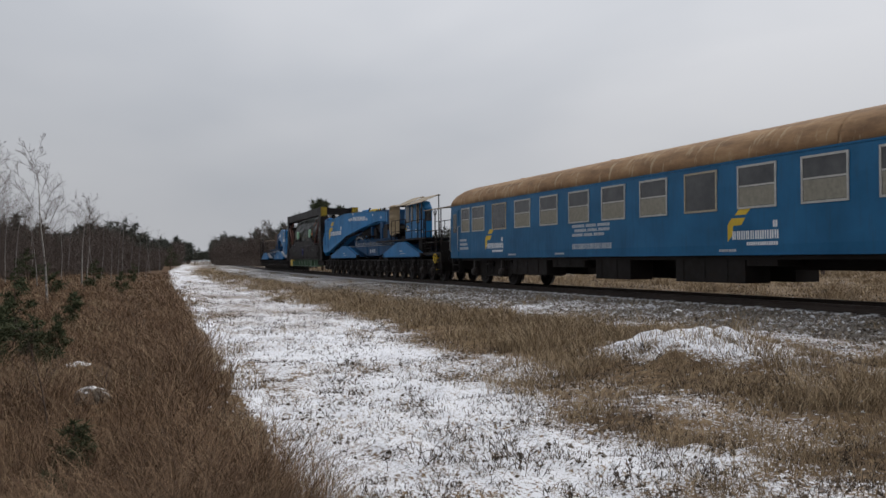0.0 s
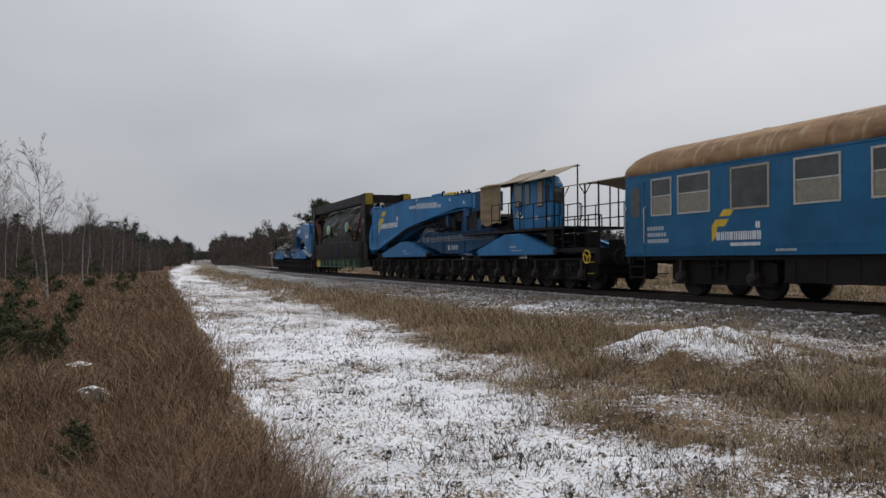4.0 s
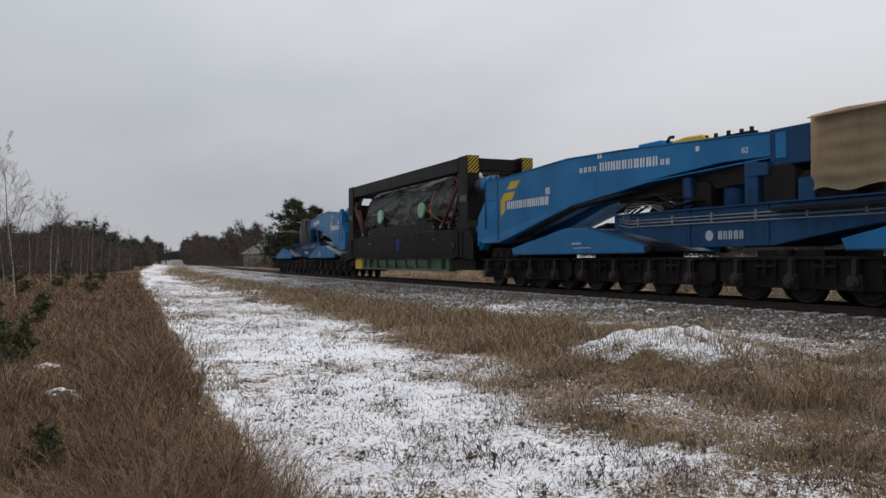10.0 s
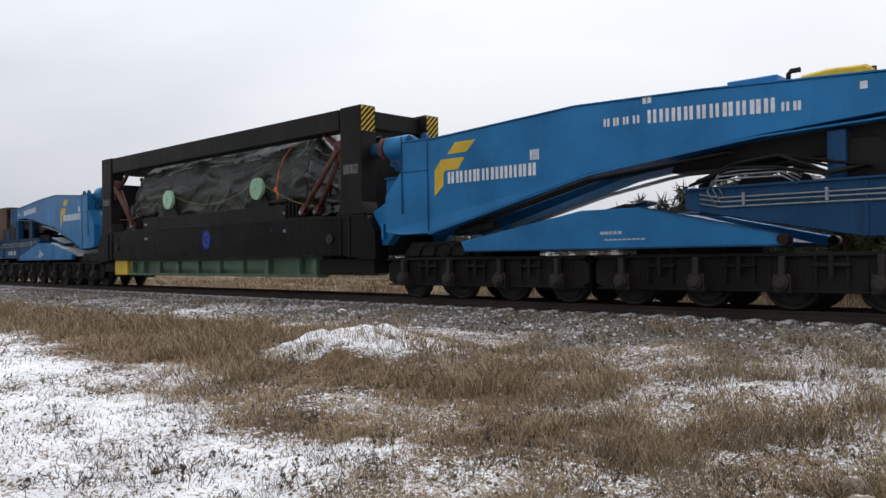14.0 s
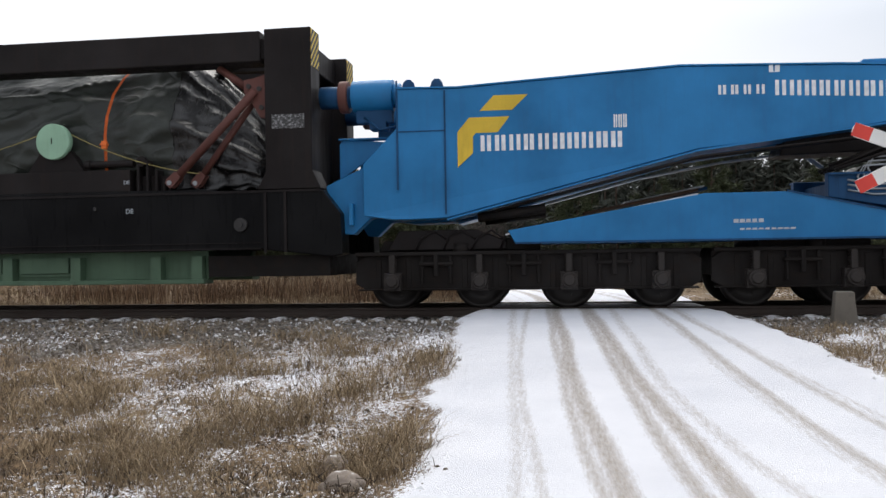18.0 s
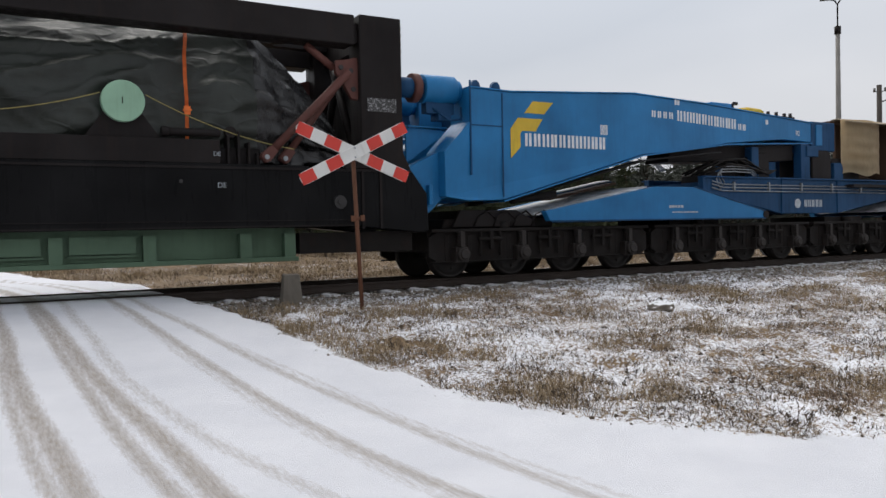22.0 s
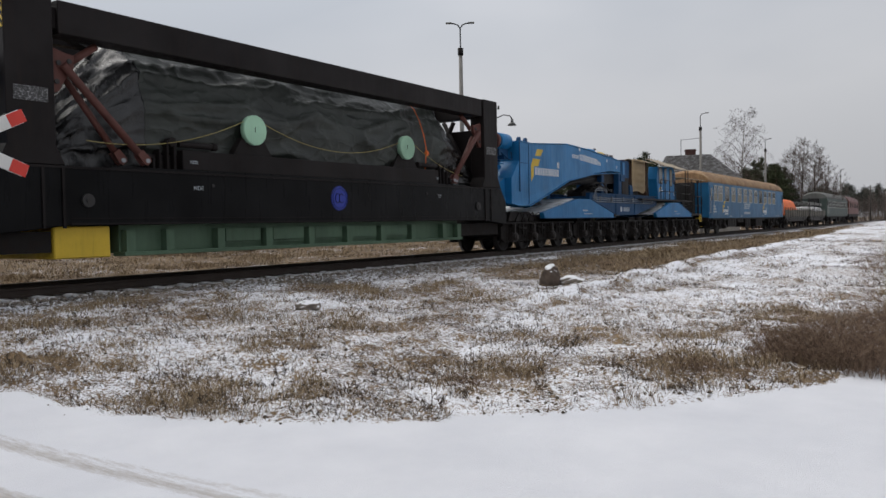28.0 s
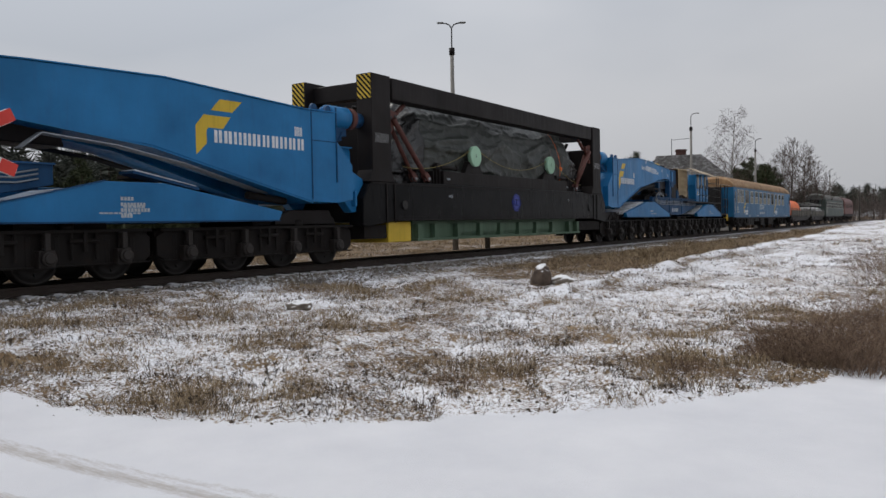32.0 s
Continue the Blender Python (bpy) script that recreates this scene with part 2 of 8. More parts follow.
def smooth(a, b, x):
    t = np.clip((np.asarray(x, float) - a) / (b - a), 0, 1)
    return t * t * (3 - 2 * t)


_rng = np.random.RandomState(5)
_LAT = _rng.rand(256, 256)


def vnoise(x, y, scale):
    """Smooth value noise, 0 to 1, with cells of that many metres."""
    x, y = np.asarray(x, float) / scale, np.asarray(y, float) / scale
    i, j = np.floor(x).astype(int), np.floor(y).astype(int)
    fx, fy = x - i, y - j
    fx, fy = fx * fx * (3 - 2 * fx), fy * fy * (3 - 2 * fy)
    a, b = _LAT[i % 256, j % 256], _LAT[(i + 1) % 256, j % 256]
    c, d = _LAT[i % 256, (j + 1) % 256], _LAT[(i + 1) % 256, (j + 1) % 256]
    return (a * (1 - fx) + b * fx) * (1 - fy) + (c * (1 - fx) + d * fx) * fy


def road_edges(n):
    """Both edges (u) of the crossing lane at the depth n."""
    left = np.interp(n, [-6, 0.5, 3, 5.4, 6.4, 8.3, 10.3, 13.7, 16.3, 19, 30, 60], [-1.0, -0.9, -0.9, -0.93, -1.02, -1.23, -1.32, -1.48, -1.5, -1.6, -3.2, -6])
    right = np.interp(n, [-6, 0.0, 1.3, 2.35, 3.3, 4, 5, 6, 7.5, 9.6, 13, 19, 30, 60], [30, 14, 8.2, 6.5, 5.6, 4.75, 4.25, 3.85, 3.5, 3.2, 2.95, 3.0, 1.2, -2.4])
    return left, right


def road_mask(n, u):
    left, right = road_edges(n)
    wob = (vnoise(n * 1.0, u * 1.0 + 40, 0.9) - 0.5) * 0.2 + (vnoise(n, u + 9, 0.22) - 0.5) * 0.2
    return smooth(-0.3, 0.3, np.minimum(u - left, right - u) + wob)


def bed_edge(u):
    """The edge (n) between the tall verge and the snowy bed."""
    return np.interp(u, [-300, -135, -60, -30, -10, -5, -3, -1.5], [29, 11.4, 5.0, 3.1, 1.58, 1.2, 0.95, 0.5])


def verge_mask(n, u):
    """The tall russet grass beyond that edge."""
    return smooth(0.15, -0.55, n - bed_edge(u) + (vnoise(n, u + 70, 0.8) - 0.5) * 0.5) * smooth(-2.4, -4.5, u)


def bank_line(u):
    """The crest (n) of the low snowy bank along the meadow."""
    return 7.35 + 0.074 * (np.asarray(u, float) - 14)


def path_mask(n, u):
    """The snowy track bed beside the line, left of the lane."""
    left = bed_edge(u)
    right = np.interp(u, [-300, -135, -60, -36, -20, -10, -5, -2.8, -1.5], [36, 15.5, 10.2, 8.6, 6.6, 5.3, 4.6, 3.6, 1.2])
    wob = (vnoise(n, u, 1.6) - 0.5) * 1.3
    return smooth(-0.3, 0.5, n - left + wob * 0.35) * smooth(-0.8, 1.0, right - n + wob)


def field_mask(n, u):
    """The thin snow on the meadow right of the lane."""
    near = np.interp(u, [4, 6, 9, 14, 30, 60, 120, 260], [9, 6.5, 5.5, 4.0, 1.0, 0.0, 2.0, 12])
    far = np.interp(u, [4, 6, 9, 14, 20, 30, 60, 120, 260], [8.2, 7.2, 7.3, 7.5, 7.9, 8.7, 11.0, 16.8, 30])
    wob = (vnoise(n + 30, u, 1.8) - 0.5) * 1.6
    return smooth(-1.5, 0.5, n - near + wob) * smooth(-0.4, 0.8, far - n + wob * 0.5) * smooth(3.5, 6, u)


def strip_right(n, u):
    """The brown grass between the bank and the track, right of the lane."""
    q = n - np.interp(u, _tu, _tn)
    low = np.interp(u, [12, 15, 25, 34, 60, 128, 200], [-7.7, -7.4, -7.0, -6.7, -5.8, -4.8, -4.6])
    return smooth(-0.5, 0.4, q - low + (vnoise(n, u, 0.9) - 0.5) * 1.2) * smooth(-3.0, -4.0, q) * smooth(15, 26, u)


def grit_mask(n, u):
    """The stony shoulder that slopes down from the rails."""
    q = n - np.interp(u, _tu, _tn) + (vnoise(n + 3, u, 1.3) - 0.5) * 1.6
    near = np.interp(u, [-60, -20, -8, 4, 6, 30, 90], [-6.3, -6.2, -5.2, -3.2, -3.0, -3.0, -2.6])
    return smooth(-0.5, 0.5, q - near) * smooth(3.0, 2.0, q) * (1 - road_mask(n, u))


def ground_z(n, u):
    n, u = np.asarray(n, float), np.asarray(u, float)
    q = n - np.interp(u, _tu, _tn)
    z = 0.33 * smooth(-10.5, -3.4, q) + 0.03 * smooth(-3.4, -2, q) - 0.08 * smooth(2.4, 5, q)
    rough = (vnoise(n, u, 2.3) - 0.5) * 0.16 + (vnoise(n + 7, u, 0.7) - 0.5) * 0.07
    lane = road_mask(n, u)
    on_path = path_mask(n, u)
    z = z + rough * (1 - lane) * (1 - 0.6 * on_path) * np.where(abs(q) < 2.4, 0.2, 1)
    fine = (vnoise(n, u, 0.16) - 0.5) * 0.05 + (vnoise(n + 3, u + 5, 0.07) - 0.5) * 0.025
    z = z + fine * (1 - 0.85 * lane)
    # the lane climbs to the rails
    ramp_z = 0.545 * smooth(-11, -1.2, q) - 0.22 * smooth(2, 14, q) + (vnoise(n, u, 3) - 0.5) * 0.03
    z = z * (1 - lane) + ramp_z * lane
    # the heap of earth and the verges
    z = z + 0.42 * np.exp(-(((n - 7.5) / 1.0) ** 2 + ((u + 8.7) / 1.5) ** 2)) * (0.35 + 0.8 * vnoise(n, u, 0.45) + 0.4 * vnoise(n + 4, u, 0.2))
    z = z + 0.22 * smooth(1.6, -0.4, n) * smooth(-3.5, -8, u)
    z = z + 0.20 * np.exp(-(((n - bank_line(u) + 0.25) / 0.42) ** 2)) * smooth(9, 14, u) * smooth(70, 30, u) * (0.55 + 0.75 * vnoise(n, u + 3, 0.7))
    # clods and cart ruts of the rough bed and meadow
    clod = (vnoise(n + 11, u, 0.24) - 0.5) * 0.075 + (vnoise(n, u + 17, 0.12) - 0.5) * 0.05
    z = z + clod * (1 - lane) * smooth(2.6, 3.6, abs(q)) * (0.5 + 0.5 * np.maximum(on_path, field_mask(n, u)))
    return z


def gz(n, u):
    return float(ground_z(np.array([n]), np.array([u]))[0])


def spaced(fine0, fine1, step, lo, hi, grow):
    out = list(np.arange(fine0, fine1 + step / 2, step))
    d, v = step, out[-1]
    while v < hi:
        d *= grow
        v += d
        out.append(v)
    d, v = step, out[0]
    while v > lo:
        d *= grow
        v -= d
        out.insert(0, v)
    return np.array(out)


def sheet(name, ns, us, zf, mat, attrs):
    nn, uu = np.meshgrid(ns, us, indexing="ij")
    zz = zf(nn, uu)
    xs = nn * N_DIR.x + uu * U_DIR.x
    ys = nn * N_DIR.y + uu * U_DIR.y
    a, b = nn.shape
    me = bpy.data.meshes.new(name)
    me.vertices.add(a * b)
    me.vertices.foreach_set("co", np.stack([xs, ys, zz], -1).astype(np.float32).ravel())
    i, j = np.meshgrid(np.arange(a - 1), np.arange(b - 1), indexing="ij")
    v0 = (i * b + j).ravel()
    quads = np.stack([v0, v0 + 1, v0 + b + 1, v0 + b], -1)
    me.loops.add(quads.size)
    me.loops.foreach_set("vertex_index", quads.ravel().astype(np.int32))
    me.polygons.add(len(quads))
    me.polygons.foreach_set("loop_start", (np.arange(len(quads)) * 4).astype(np.int32))
    me.update(calc_edges=True)
    for key, fn in attrs.items():
        at = me.attributes.new(key, "FLOAT", "POINT")
        at.data.foreach_set("value", fn(nn, uu).astype(np.float32).ravel())
    me.polygons.foreach_set("use_smooth", np.ones(len(quads), bool))
    me.materials.append(mat)
    ob = new(name, me)
    # faces look up
    if me.polygons[0].normal.z < 0:
        me.flip_normals()
    return ob


def snow_amount(n, u):
    q = n - np.interp(u, _tu, _tn)
    lane = road_mask(n, u)
    heap = np.exp(-(((n - 7.7) / 1.0) ** 2 + ((u + 8.8) / 1.5) ** 2))
    base = 0.40 + 0.05 * smooth(0, 5, u) + 0.24 * (vnoise(n, u, 1.4) - 0.4) + 0.16 * (vnoise(n + 9, u, 0.45) - 0.5)
    base = base - 0.05 * grit_mask(n, u) - 0.11 * smooth(-10, -7.5, u) * smooth(-3.2, -5.2, u)
    verge = verge_mask(n, u)
    grass_strip = smooth(-9.6, -8.6, q) * smooth(-5.6, -6.5, q) * smooth(-4, -12, u)
    strip_r = strip_right(n, u)
    base = base - 0.40 * verge - 0.34 * np.maximum(grass_strip, strip_r) - 0.2 * smooth(2.4, 5, q)
    bank = 0.78 * np.exp(-((n - bank_line(u) + 0.35) / 0.4) ** 2) * smooth(8, 13, u) * (0.55 + 0.6 * vnoise(n, u, 0.7))
    edge = bed_edge(u)
    drift = 0.95 * np.exp(-((n - edge - 0.12 + 0.25 * (vnoise(n, u, 0.8) - 0.5)) / (0.16 + 0.004 * abs(u))) ** 2) * smooth(-2.5, -6, u)
    amount = np.maximum.reduce([base, (0.59 - 0.12 * smooth(-14, -26, u) + 0.26 * (vnoise(n, u, 1.1) - 0.5)) * path_mask(n, u), (0.52 + 0.34 * (vnoise(n, u, 1.0) - 0.5)) * field_mask(n, u), heap ** 0.6 * (0.72 + 0.45 * vnoise(n + 2, u, 0.5)), drift, bank])
    amount = amount * (1 - 0.4 * np.exp(-(q / 1.6) ** 2))
    return np.clip(np.maximum(amount, lane * 1.0), 0, 1)


# wheel marks along the lane: places (n, u), strength, half width
RUTS = [
    ([(5.1, -0.24), (7, -0.34), (9.1, -0.47), (14.6, -0.72)], 0.62, 0.075), ([(5.1, -0.09), (6.1, -0.17), (7.9, -0.30), (9.1, -0.40)], 0.7, 0.05),
    ([(5, 0.30), (6, 0.21), (8.2, 0.11), (13.1, -0.06)], 0.9, 0.06), ([(5, 0.45), (6.8, 0.32), (9, 0.19), (13.1, 0.05)], 1.1, 0.08),
    ([(4.9, 0.93), (6.8, 0.80), (8.9, 0.68), (12.9, 0.51)], 0.95, 0.07), ([(4.8, 1.15), (6.8, 0.99), (8.8, 0.83), (12.9, 0.62)], 1.1, 0.085),
    ([(4.65, 1.62), (6, 1.34), (8.2, 1.11), (11.4, 1.0)], 0.66, 0.085), ([(4.3, 2.22), (5.6, 2.07), (7, 1.93), (9, 1.80), (12.5, 1.62)], 0.6, 0.06),
    ([(4.3, 2.36), (5.6, 2.2), (7, 2.06), (9, 1.92), (12.5, 1.70)], 0.9, 0.07), ([(3.6, 3.0), (4.4, 2.93), (5.9, 2.78), (8, 2.50), (10.7, 2.2), (12.1, 2.0)], 0.8, 0.07),
    ([(3.6, 3.14), (4.4, 3.06), (5.9, 2.9), (8, 2.60), (12.1, 2.1)], 0.6, 0.05), ([(5, -0.75), (9, -0.85), (14, -1.0)], 0.25, 0.06)]


def rut_amount(n, u):
    lane = road_mask(n, u)
    out = 0 * n
    for k, (pts, strong, wide) in enumerate(RUTS):
        ns, us = [p[0] for p in pts], [p[1] for p in pts]
        slope = (us[0] - us[1]) / (ns[1] - ns[0])
        line = np.interp(n, ns, us) + np.clip(ns[0] - n, 0, 12) * (slope + 0.05 * np.clip(ns[0] - n, 0, 12))
        line = line - np.clip(n - 15, 0, 40) * 0.13 + (vnoise(n, 0 * u + k * 9, 1.5) - 0.5) * 0.05
        out = np.maximum(out, strong * np.exp(-((u - line) / (wide * 1.5)) ** 2))
    return np.clip(out, 0, 1) * lane


def ground_material():
    m, nt, b = shader("meadow_soil_and_snow")

    def field(key):
        at = nt.nodes.new("ShaderNodeAttribute")
        at.attribute_name = key
        return at.outputs["Fac"]

    def calc(op, a, c, d=0.0):
        nd = nt.nodes.new("ShaderNodeMath")
        nd.operation = op
        for slot, value in enumerate((a, c, d)):
            if isinstance(value, (int, float)):
                nd.inputs[slot].default_value = value
            else:
                nt.links.new(value, nd.inputs[slot])
        return nd.outputs[0]

    vec = coords(nt)
    n1 = noise_of(nt, vec, 0.9, 6, 0.6)
    n2 = noise_of(nt, vec, 9.0, 7, 0.72)
    n3 = noise_of(nt, vec, 34.0, 5, 0.72)
    n4 = noise_of(nt, vec, 120.0, 3, 0.6)
    grass = ramp(nt, n2, [(0.28, (0.036, 0.026, 0.017)), (0.5, (0.145, 0.105, 0.064)), (0.72, (0.32, 0.245, 0.155))])
    tint = ramp(nt, n1, [(0.35, (0.72, 0.66, 0.62)), (0.7, (1.1, 1.05, 0.98))])
    grass = blend(nt, 1.0, grass, tint, "MULTIPLY")
    grass = blend(nt, 0.55, grass, ramp(nt, n3, [(0.35, (0.35, 0.33, 0.3)), (0.65, (1.5, 1.45, 1.4))]), "MULTIPLY")
    grass = blend(nt, field("verge"), grass, blend(nt, 1.0, grass, (0.62, 0.5, 0.42), "MULTIPLY"))
    # stones of the shoulder
    vo = node(nt, "ShaderNodeTexVoronoi", Scale=24.0)
    nt.links.new(vec, vo.inputs["Vector"])
    stone = node(nt, "ShaderNodeHueSaturation", Saturation=0.10, Value=0.36)
    nt.links.new(vo.outputs["Color"], stone.inputs["Color"])
    stone_c = blend(nt, 0.65, stone.outputs[0], (0.165, 0.132, 0.10))
    gap = ramp(nt, vo.outputs["Distance"], [(0.35, (1, 1, 1)), (0.6, (0.3, 0.28, 0.26))])
    stone_c = blend(nt, 1.0, stone_c, gap, "MULTIPLY")
    grass = blend(nt, field("grit"), grass, stone_c)
    snow = ramp(nt, n1, [(0.3, (0.712, 0.724, 0.772)), (0.7, (0.808, 0.816, 0.857))])
    grain = calc("MULTIPLY_ADD", n3, 0.95, calc("MULTIPLY", n4, 0.40))
    n5 = noise_of(nt, vec, 2.6, 8, 0.78)
    mix = calc("MULTIPLY_ADD", n5, 0.28, calc("MULTIPLY_ADD", n2, 0.40, grain))
    # thin snow slides off the steep sides of clods
    geo = nt.nodes.new("ShaderNodeNewGeometry")
    split = nt.nodes.new("ShaderNodeSeparateXYZ")
    nt.links.new(geo.outputs["Normal"], split.inputs[0])
    steep = calc("MULTIPLY", calc("SUBTRACT", split.outputs[2], 0.955), calc("MULTIPLY_ADD", field("lane"), -0.8, 0.8))
    diff = calc("SUBTRACT", calc("ADD", calc("MULTIPLY_ADD", field("snow"), 0.72, 0.665), steep), mix)
    fac = ramp(nt, diff, [(0.0, (0, 0, 0)), (0.04, (1, 1, 1))])
    base = blend(nt, fac, grass, snow)
    # wheel marks: streaks along the lane
    co = nt.nodes.new("ShaderNodeTexCoord")
    turn = node(nt, "ShaderNodeMapping", Rotation=(0, 0, -TURN))
    nt.links.new(co.outputs["Object"], turn.inputs["Vector"])
    thin = node(nt, "ShaderNodeMapping", Scale=(4.0, 22.0, 1.0))
    nt.links.new(turn.outputs[0], thin.inputs["Vector"])
    streak = noise_of(nt, thin.outputs[0], 1.6, 5, 0.65)
    mud = ramp(nt, n3, [(0.3, (0.20, 0.16, 0.125)), (0.7, (0.44, 0.385, 0.33))])
    wear = calc("ADD", calc("MULTIPLY", field("rut"), 0.95), calc("MULTIPLY_ADD", streak, 0.9, calc("MULTIPLY_ADD", n3, 0.6, -1.05)))
    rf = ramp(nt, wear, [(0.08, (0, 0, 0)), (0.45, (0.5, 0.5, 0.5)), (0.85, (0.95, 0.95, 0.95))])
    base = blend(nt, rf, base, mud)
    nt.links.new(base, b.inputs["Base Color"])
    b.inputs["Roughness"].default_value = 0.9
    b.inputs["Specular IOR Level"].default_value = 0.2
    hs = blend(nt, 0.5, n2, n3)
    bump(nt, b, blend(nt, field("lane"), hs, n4), 0.6, 0.06)
    return m


M_GROUND = ground_material()
GROUND_N = spaced(-3.0, 13.0, 0.08, -2600, 2600, 1.13)
GROUND_U = spaced(-17.0, 17.0, 0.08, -2600, 2600, 1.12)
GROUND_U = np.concatenate([GROUND_U[GROUND_U < -1.7], np.arange(-1.7, 5.0, 0.035), GROUND_U[GROUND_U > 5.0]])
ground = tagged(sheet("ground", GROUND_N, GROUND_U, ground_z, M_GROUND, {"snow": snow_amount, "rut": rut_amount, "grit": grit_mask, "lane": road_mask, "verge": verge_mask}),
                "winter meadow of dry brown grass with patchy thin snow and a white lane", "ground", kind="structure")


# ---- mesh helpers ----
def quad_box(bm, x0, x1, y0, y1, z0, z1):
    vs = [bm.verts.new((x, y, z)) for x in (x0, x1) for y in (y0, y1) for z in (z0, z1)]
    for f in ((0, 1, 3, 2), (4, 6, 7, 5), (0, 4, 5, 1), (2, 3, 7, 6), (0, 2, 6, 4), (1, 5, 7, 3)):
        bm.faces.new([vs[i] for i in f])
    return vs


def prism(bm, profile, y0, y1):
    """A solid between y0 and y1 from an outline of (x, z)."""
    area = sum(a[0] * b[1] - b[0] * a[1] for a, b in zip(profile, profile[1:] + profile[:1]))
    if area < 0:
        profile = profile[::-1]
    lo = [bm.verts.new((x, y0, z)) for x, z in profile]
    hi = [bm.verts.new((x, y1, z)) for x, z in profile]
    bm.faces.new(lo)
    bm.faces.new(hi[::-1])
    k = len(profile)
    for i in range(k):
        bm.faces.new((lo[(i + 1) % k], lo[i], hi[i], hi[(i + 1) % k]))


def prism_x(bm, profile, x0, x1):
    """A solid between x0 and x1 from an outline of (y, z)."""
    area = sum(a[0] * b[1] - b[0] * a[1] for a, b in zip(profile, profile[1:] + profile[:1]))
    if area < 0:
        profile = profile[::-1]
    lo = [bm.verts.new((x0, y, z)) for y, z in profile]
    hi = [bm.verts.new((x1, y, z)) for y, z in profile]
    bm.faces.new(lo[::-1])
    bm.faces.new(hi)
    k = len(profile)
    for i in range(k):
        bm.faces.new((lo[i], lo[(i + 1) % k], hi[(i + 1) % k], hi[i]))


def rod(bm, p0, p1, r0, r1=None, seg=10, caps=True):
    p0, p1 = Vector(p0), Vector(p1)
    r1 = r0 if r1 is None else r1
    d = (p1 - p0).normalized()
    a = d.orthogonal().normalized()
    b = d.cross(a)
    ring = []
    for p, r in ((p0, r0), (p1, r1)):
        ring.append([bm.verts.new(p + (a * math.cos(2 * math.pi * i / seg) + b * math.sin(2 * math.pi * i / seg)) * r) for i in range(seg)])
    for i in range(seg):
        f = bm.faces.new((ring[0][i], ring[0][(i + 1) % seg], ring[1][(i + 1) % seg], ring[1][i]))
        f.smooth = seg > 6
    if caps:
        bm.faces.new(ring[0][::-1])
        bm.faces.new(ring[1])


def pipe(bm, pts, r, seg=6):
    """A bent tube in one piece."""
    pts = [Vector(p) for p in pts]
    rings = []
    a = None
    for i, p in enumerate(pts):
        d = (pts[min(i + 1, len(pts) - 1)] - pts[max(i - 1, 0)]).normalized()
        a = d.orthogonal().normalized() if a is None else (a - d * a.dot(d)).normalized()
        b = d.cross(a)
        rings.append([bm.verts.new(p + (a * math.cos(2 * math.pi * k / seg) + b * math.sin(2 * math.pi * k / seg)) * r) for k in range(seg)])
    for g, h in zip(rings, rings[1:]):
        for k in range(seg):
            bm.faces.new((g[k], g[(k + 1) % seg], h[(k + 1) % seg], h[k])).smooth = True
    bm.faces.new(rings[0][::-1])
    bm.faces.new(rings[-1])


def lathe(bm, outline, seg=24, axis="y"):
    """Turns (radius, along) pairs about the axis."""
    rings = []
    for r, h in outline:
        ring = []
        for i in range(seg):
            c, s = math.cos(2 * math.pi * i / seg) * r, math.sin(2 * math.pi * i / seg) * r
            ring.append(bm.verts.new((c, h, s) if axis == "y" else (c, s, h) if axis == "z" else (h, c, s)))
        rings.append(ring)
    for a, b in zip(rings, rings[1:]):
        for i in range(seg):
            bm.faces.new((a[i], a[(i + 1) % seg], b[(i + 1) % seg], b[i])).smooth = True
    bm.faces.new(rings[0][::-1])
    bm.faces.new(rings[-1])


def finish(bm, bevel=0.0):
    bmesh.ops.recalc_face_normals(bm, faces=bm.faces)
    if bevel:
        sharp = [e for e in bm.edges if e.is_manifold and e.calc_face_angle(0) > 0.6]
        bmesh.ops.bevel(bm, geom=sharp, offset=bevel, segments=1, affect="EDGES", profile=0.5, clamp_overlap=True)
    return bm


def mesh_of(name, bm, material, bevel=0.0):
    finish(bm, bevel)
    me = bpy.data.meshes.new(name)
    bm.to_mesh(me)
    bm.free()
    me.materials.append(material)
    return me


def part(name, bm, material, parent, label="", at=None, bevel=0.0):
    """Links a bmesh as one mesh object under a thing or a part."""
    ob = new(name, mesh_of(name, bm, material, bevel))
    ob.parent = parent
    if at is not None:
        ob.matrix_basis = at
    if label:
        tagged(ob, label)
    return ob


def split_part(name, bm, material, parent, label="", bevel=0.0):
    """Links every loose piece of a bmesh as a part of its own."""
    bm.verts.index_update()
    seen, made = set(), []
    for start in list(bm.verts):
        if start.index in seen:
            continue
        seen.add(start.index)
        stack, group = [start], []
        while stack:
            v = stack.pop()
            group.append(v)
            for e in v.link_edges:
                w = e.other_vert(v)
                if w.index not in seen:
                    seen.add(w.index)
                    stack.append(w)
        piece = bmesh.new()
        twin = {v.index: piece.verts.new(v.co) for v in group}
        for f in {f for v in group for f in v.link_faces}:
            piece.faces.new([twin[v.index] for v in f.verts]).smooth = f.smooth
        made.append(part(name, piece, material, parent, label, bevel=bevel))
    bm.free()
    return made


def share(name, me, parent, at, label=""):
    ob = new(name, me)
    ob.parent = parent
    ob.matrix_basis = at
    if label:
        tagged(ob, label)
    return ob


def thing(name, label, category, group="", at=None):
    ob = new(name)
    ob.empty_display_size = 0.2
    if at is not None:
        ob.matrix_basis = at
    return tagged(ob, label, category, group)


def alone(name, bm, material, label, category, at=None, group="", kind="", bevel=0.0):
    ob = new(name, mesh_of(name, bm, material, bevel))
    if at is not None:
        ob.matrix_basis = at
    return tagged(ob, label, category, group, kind)

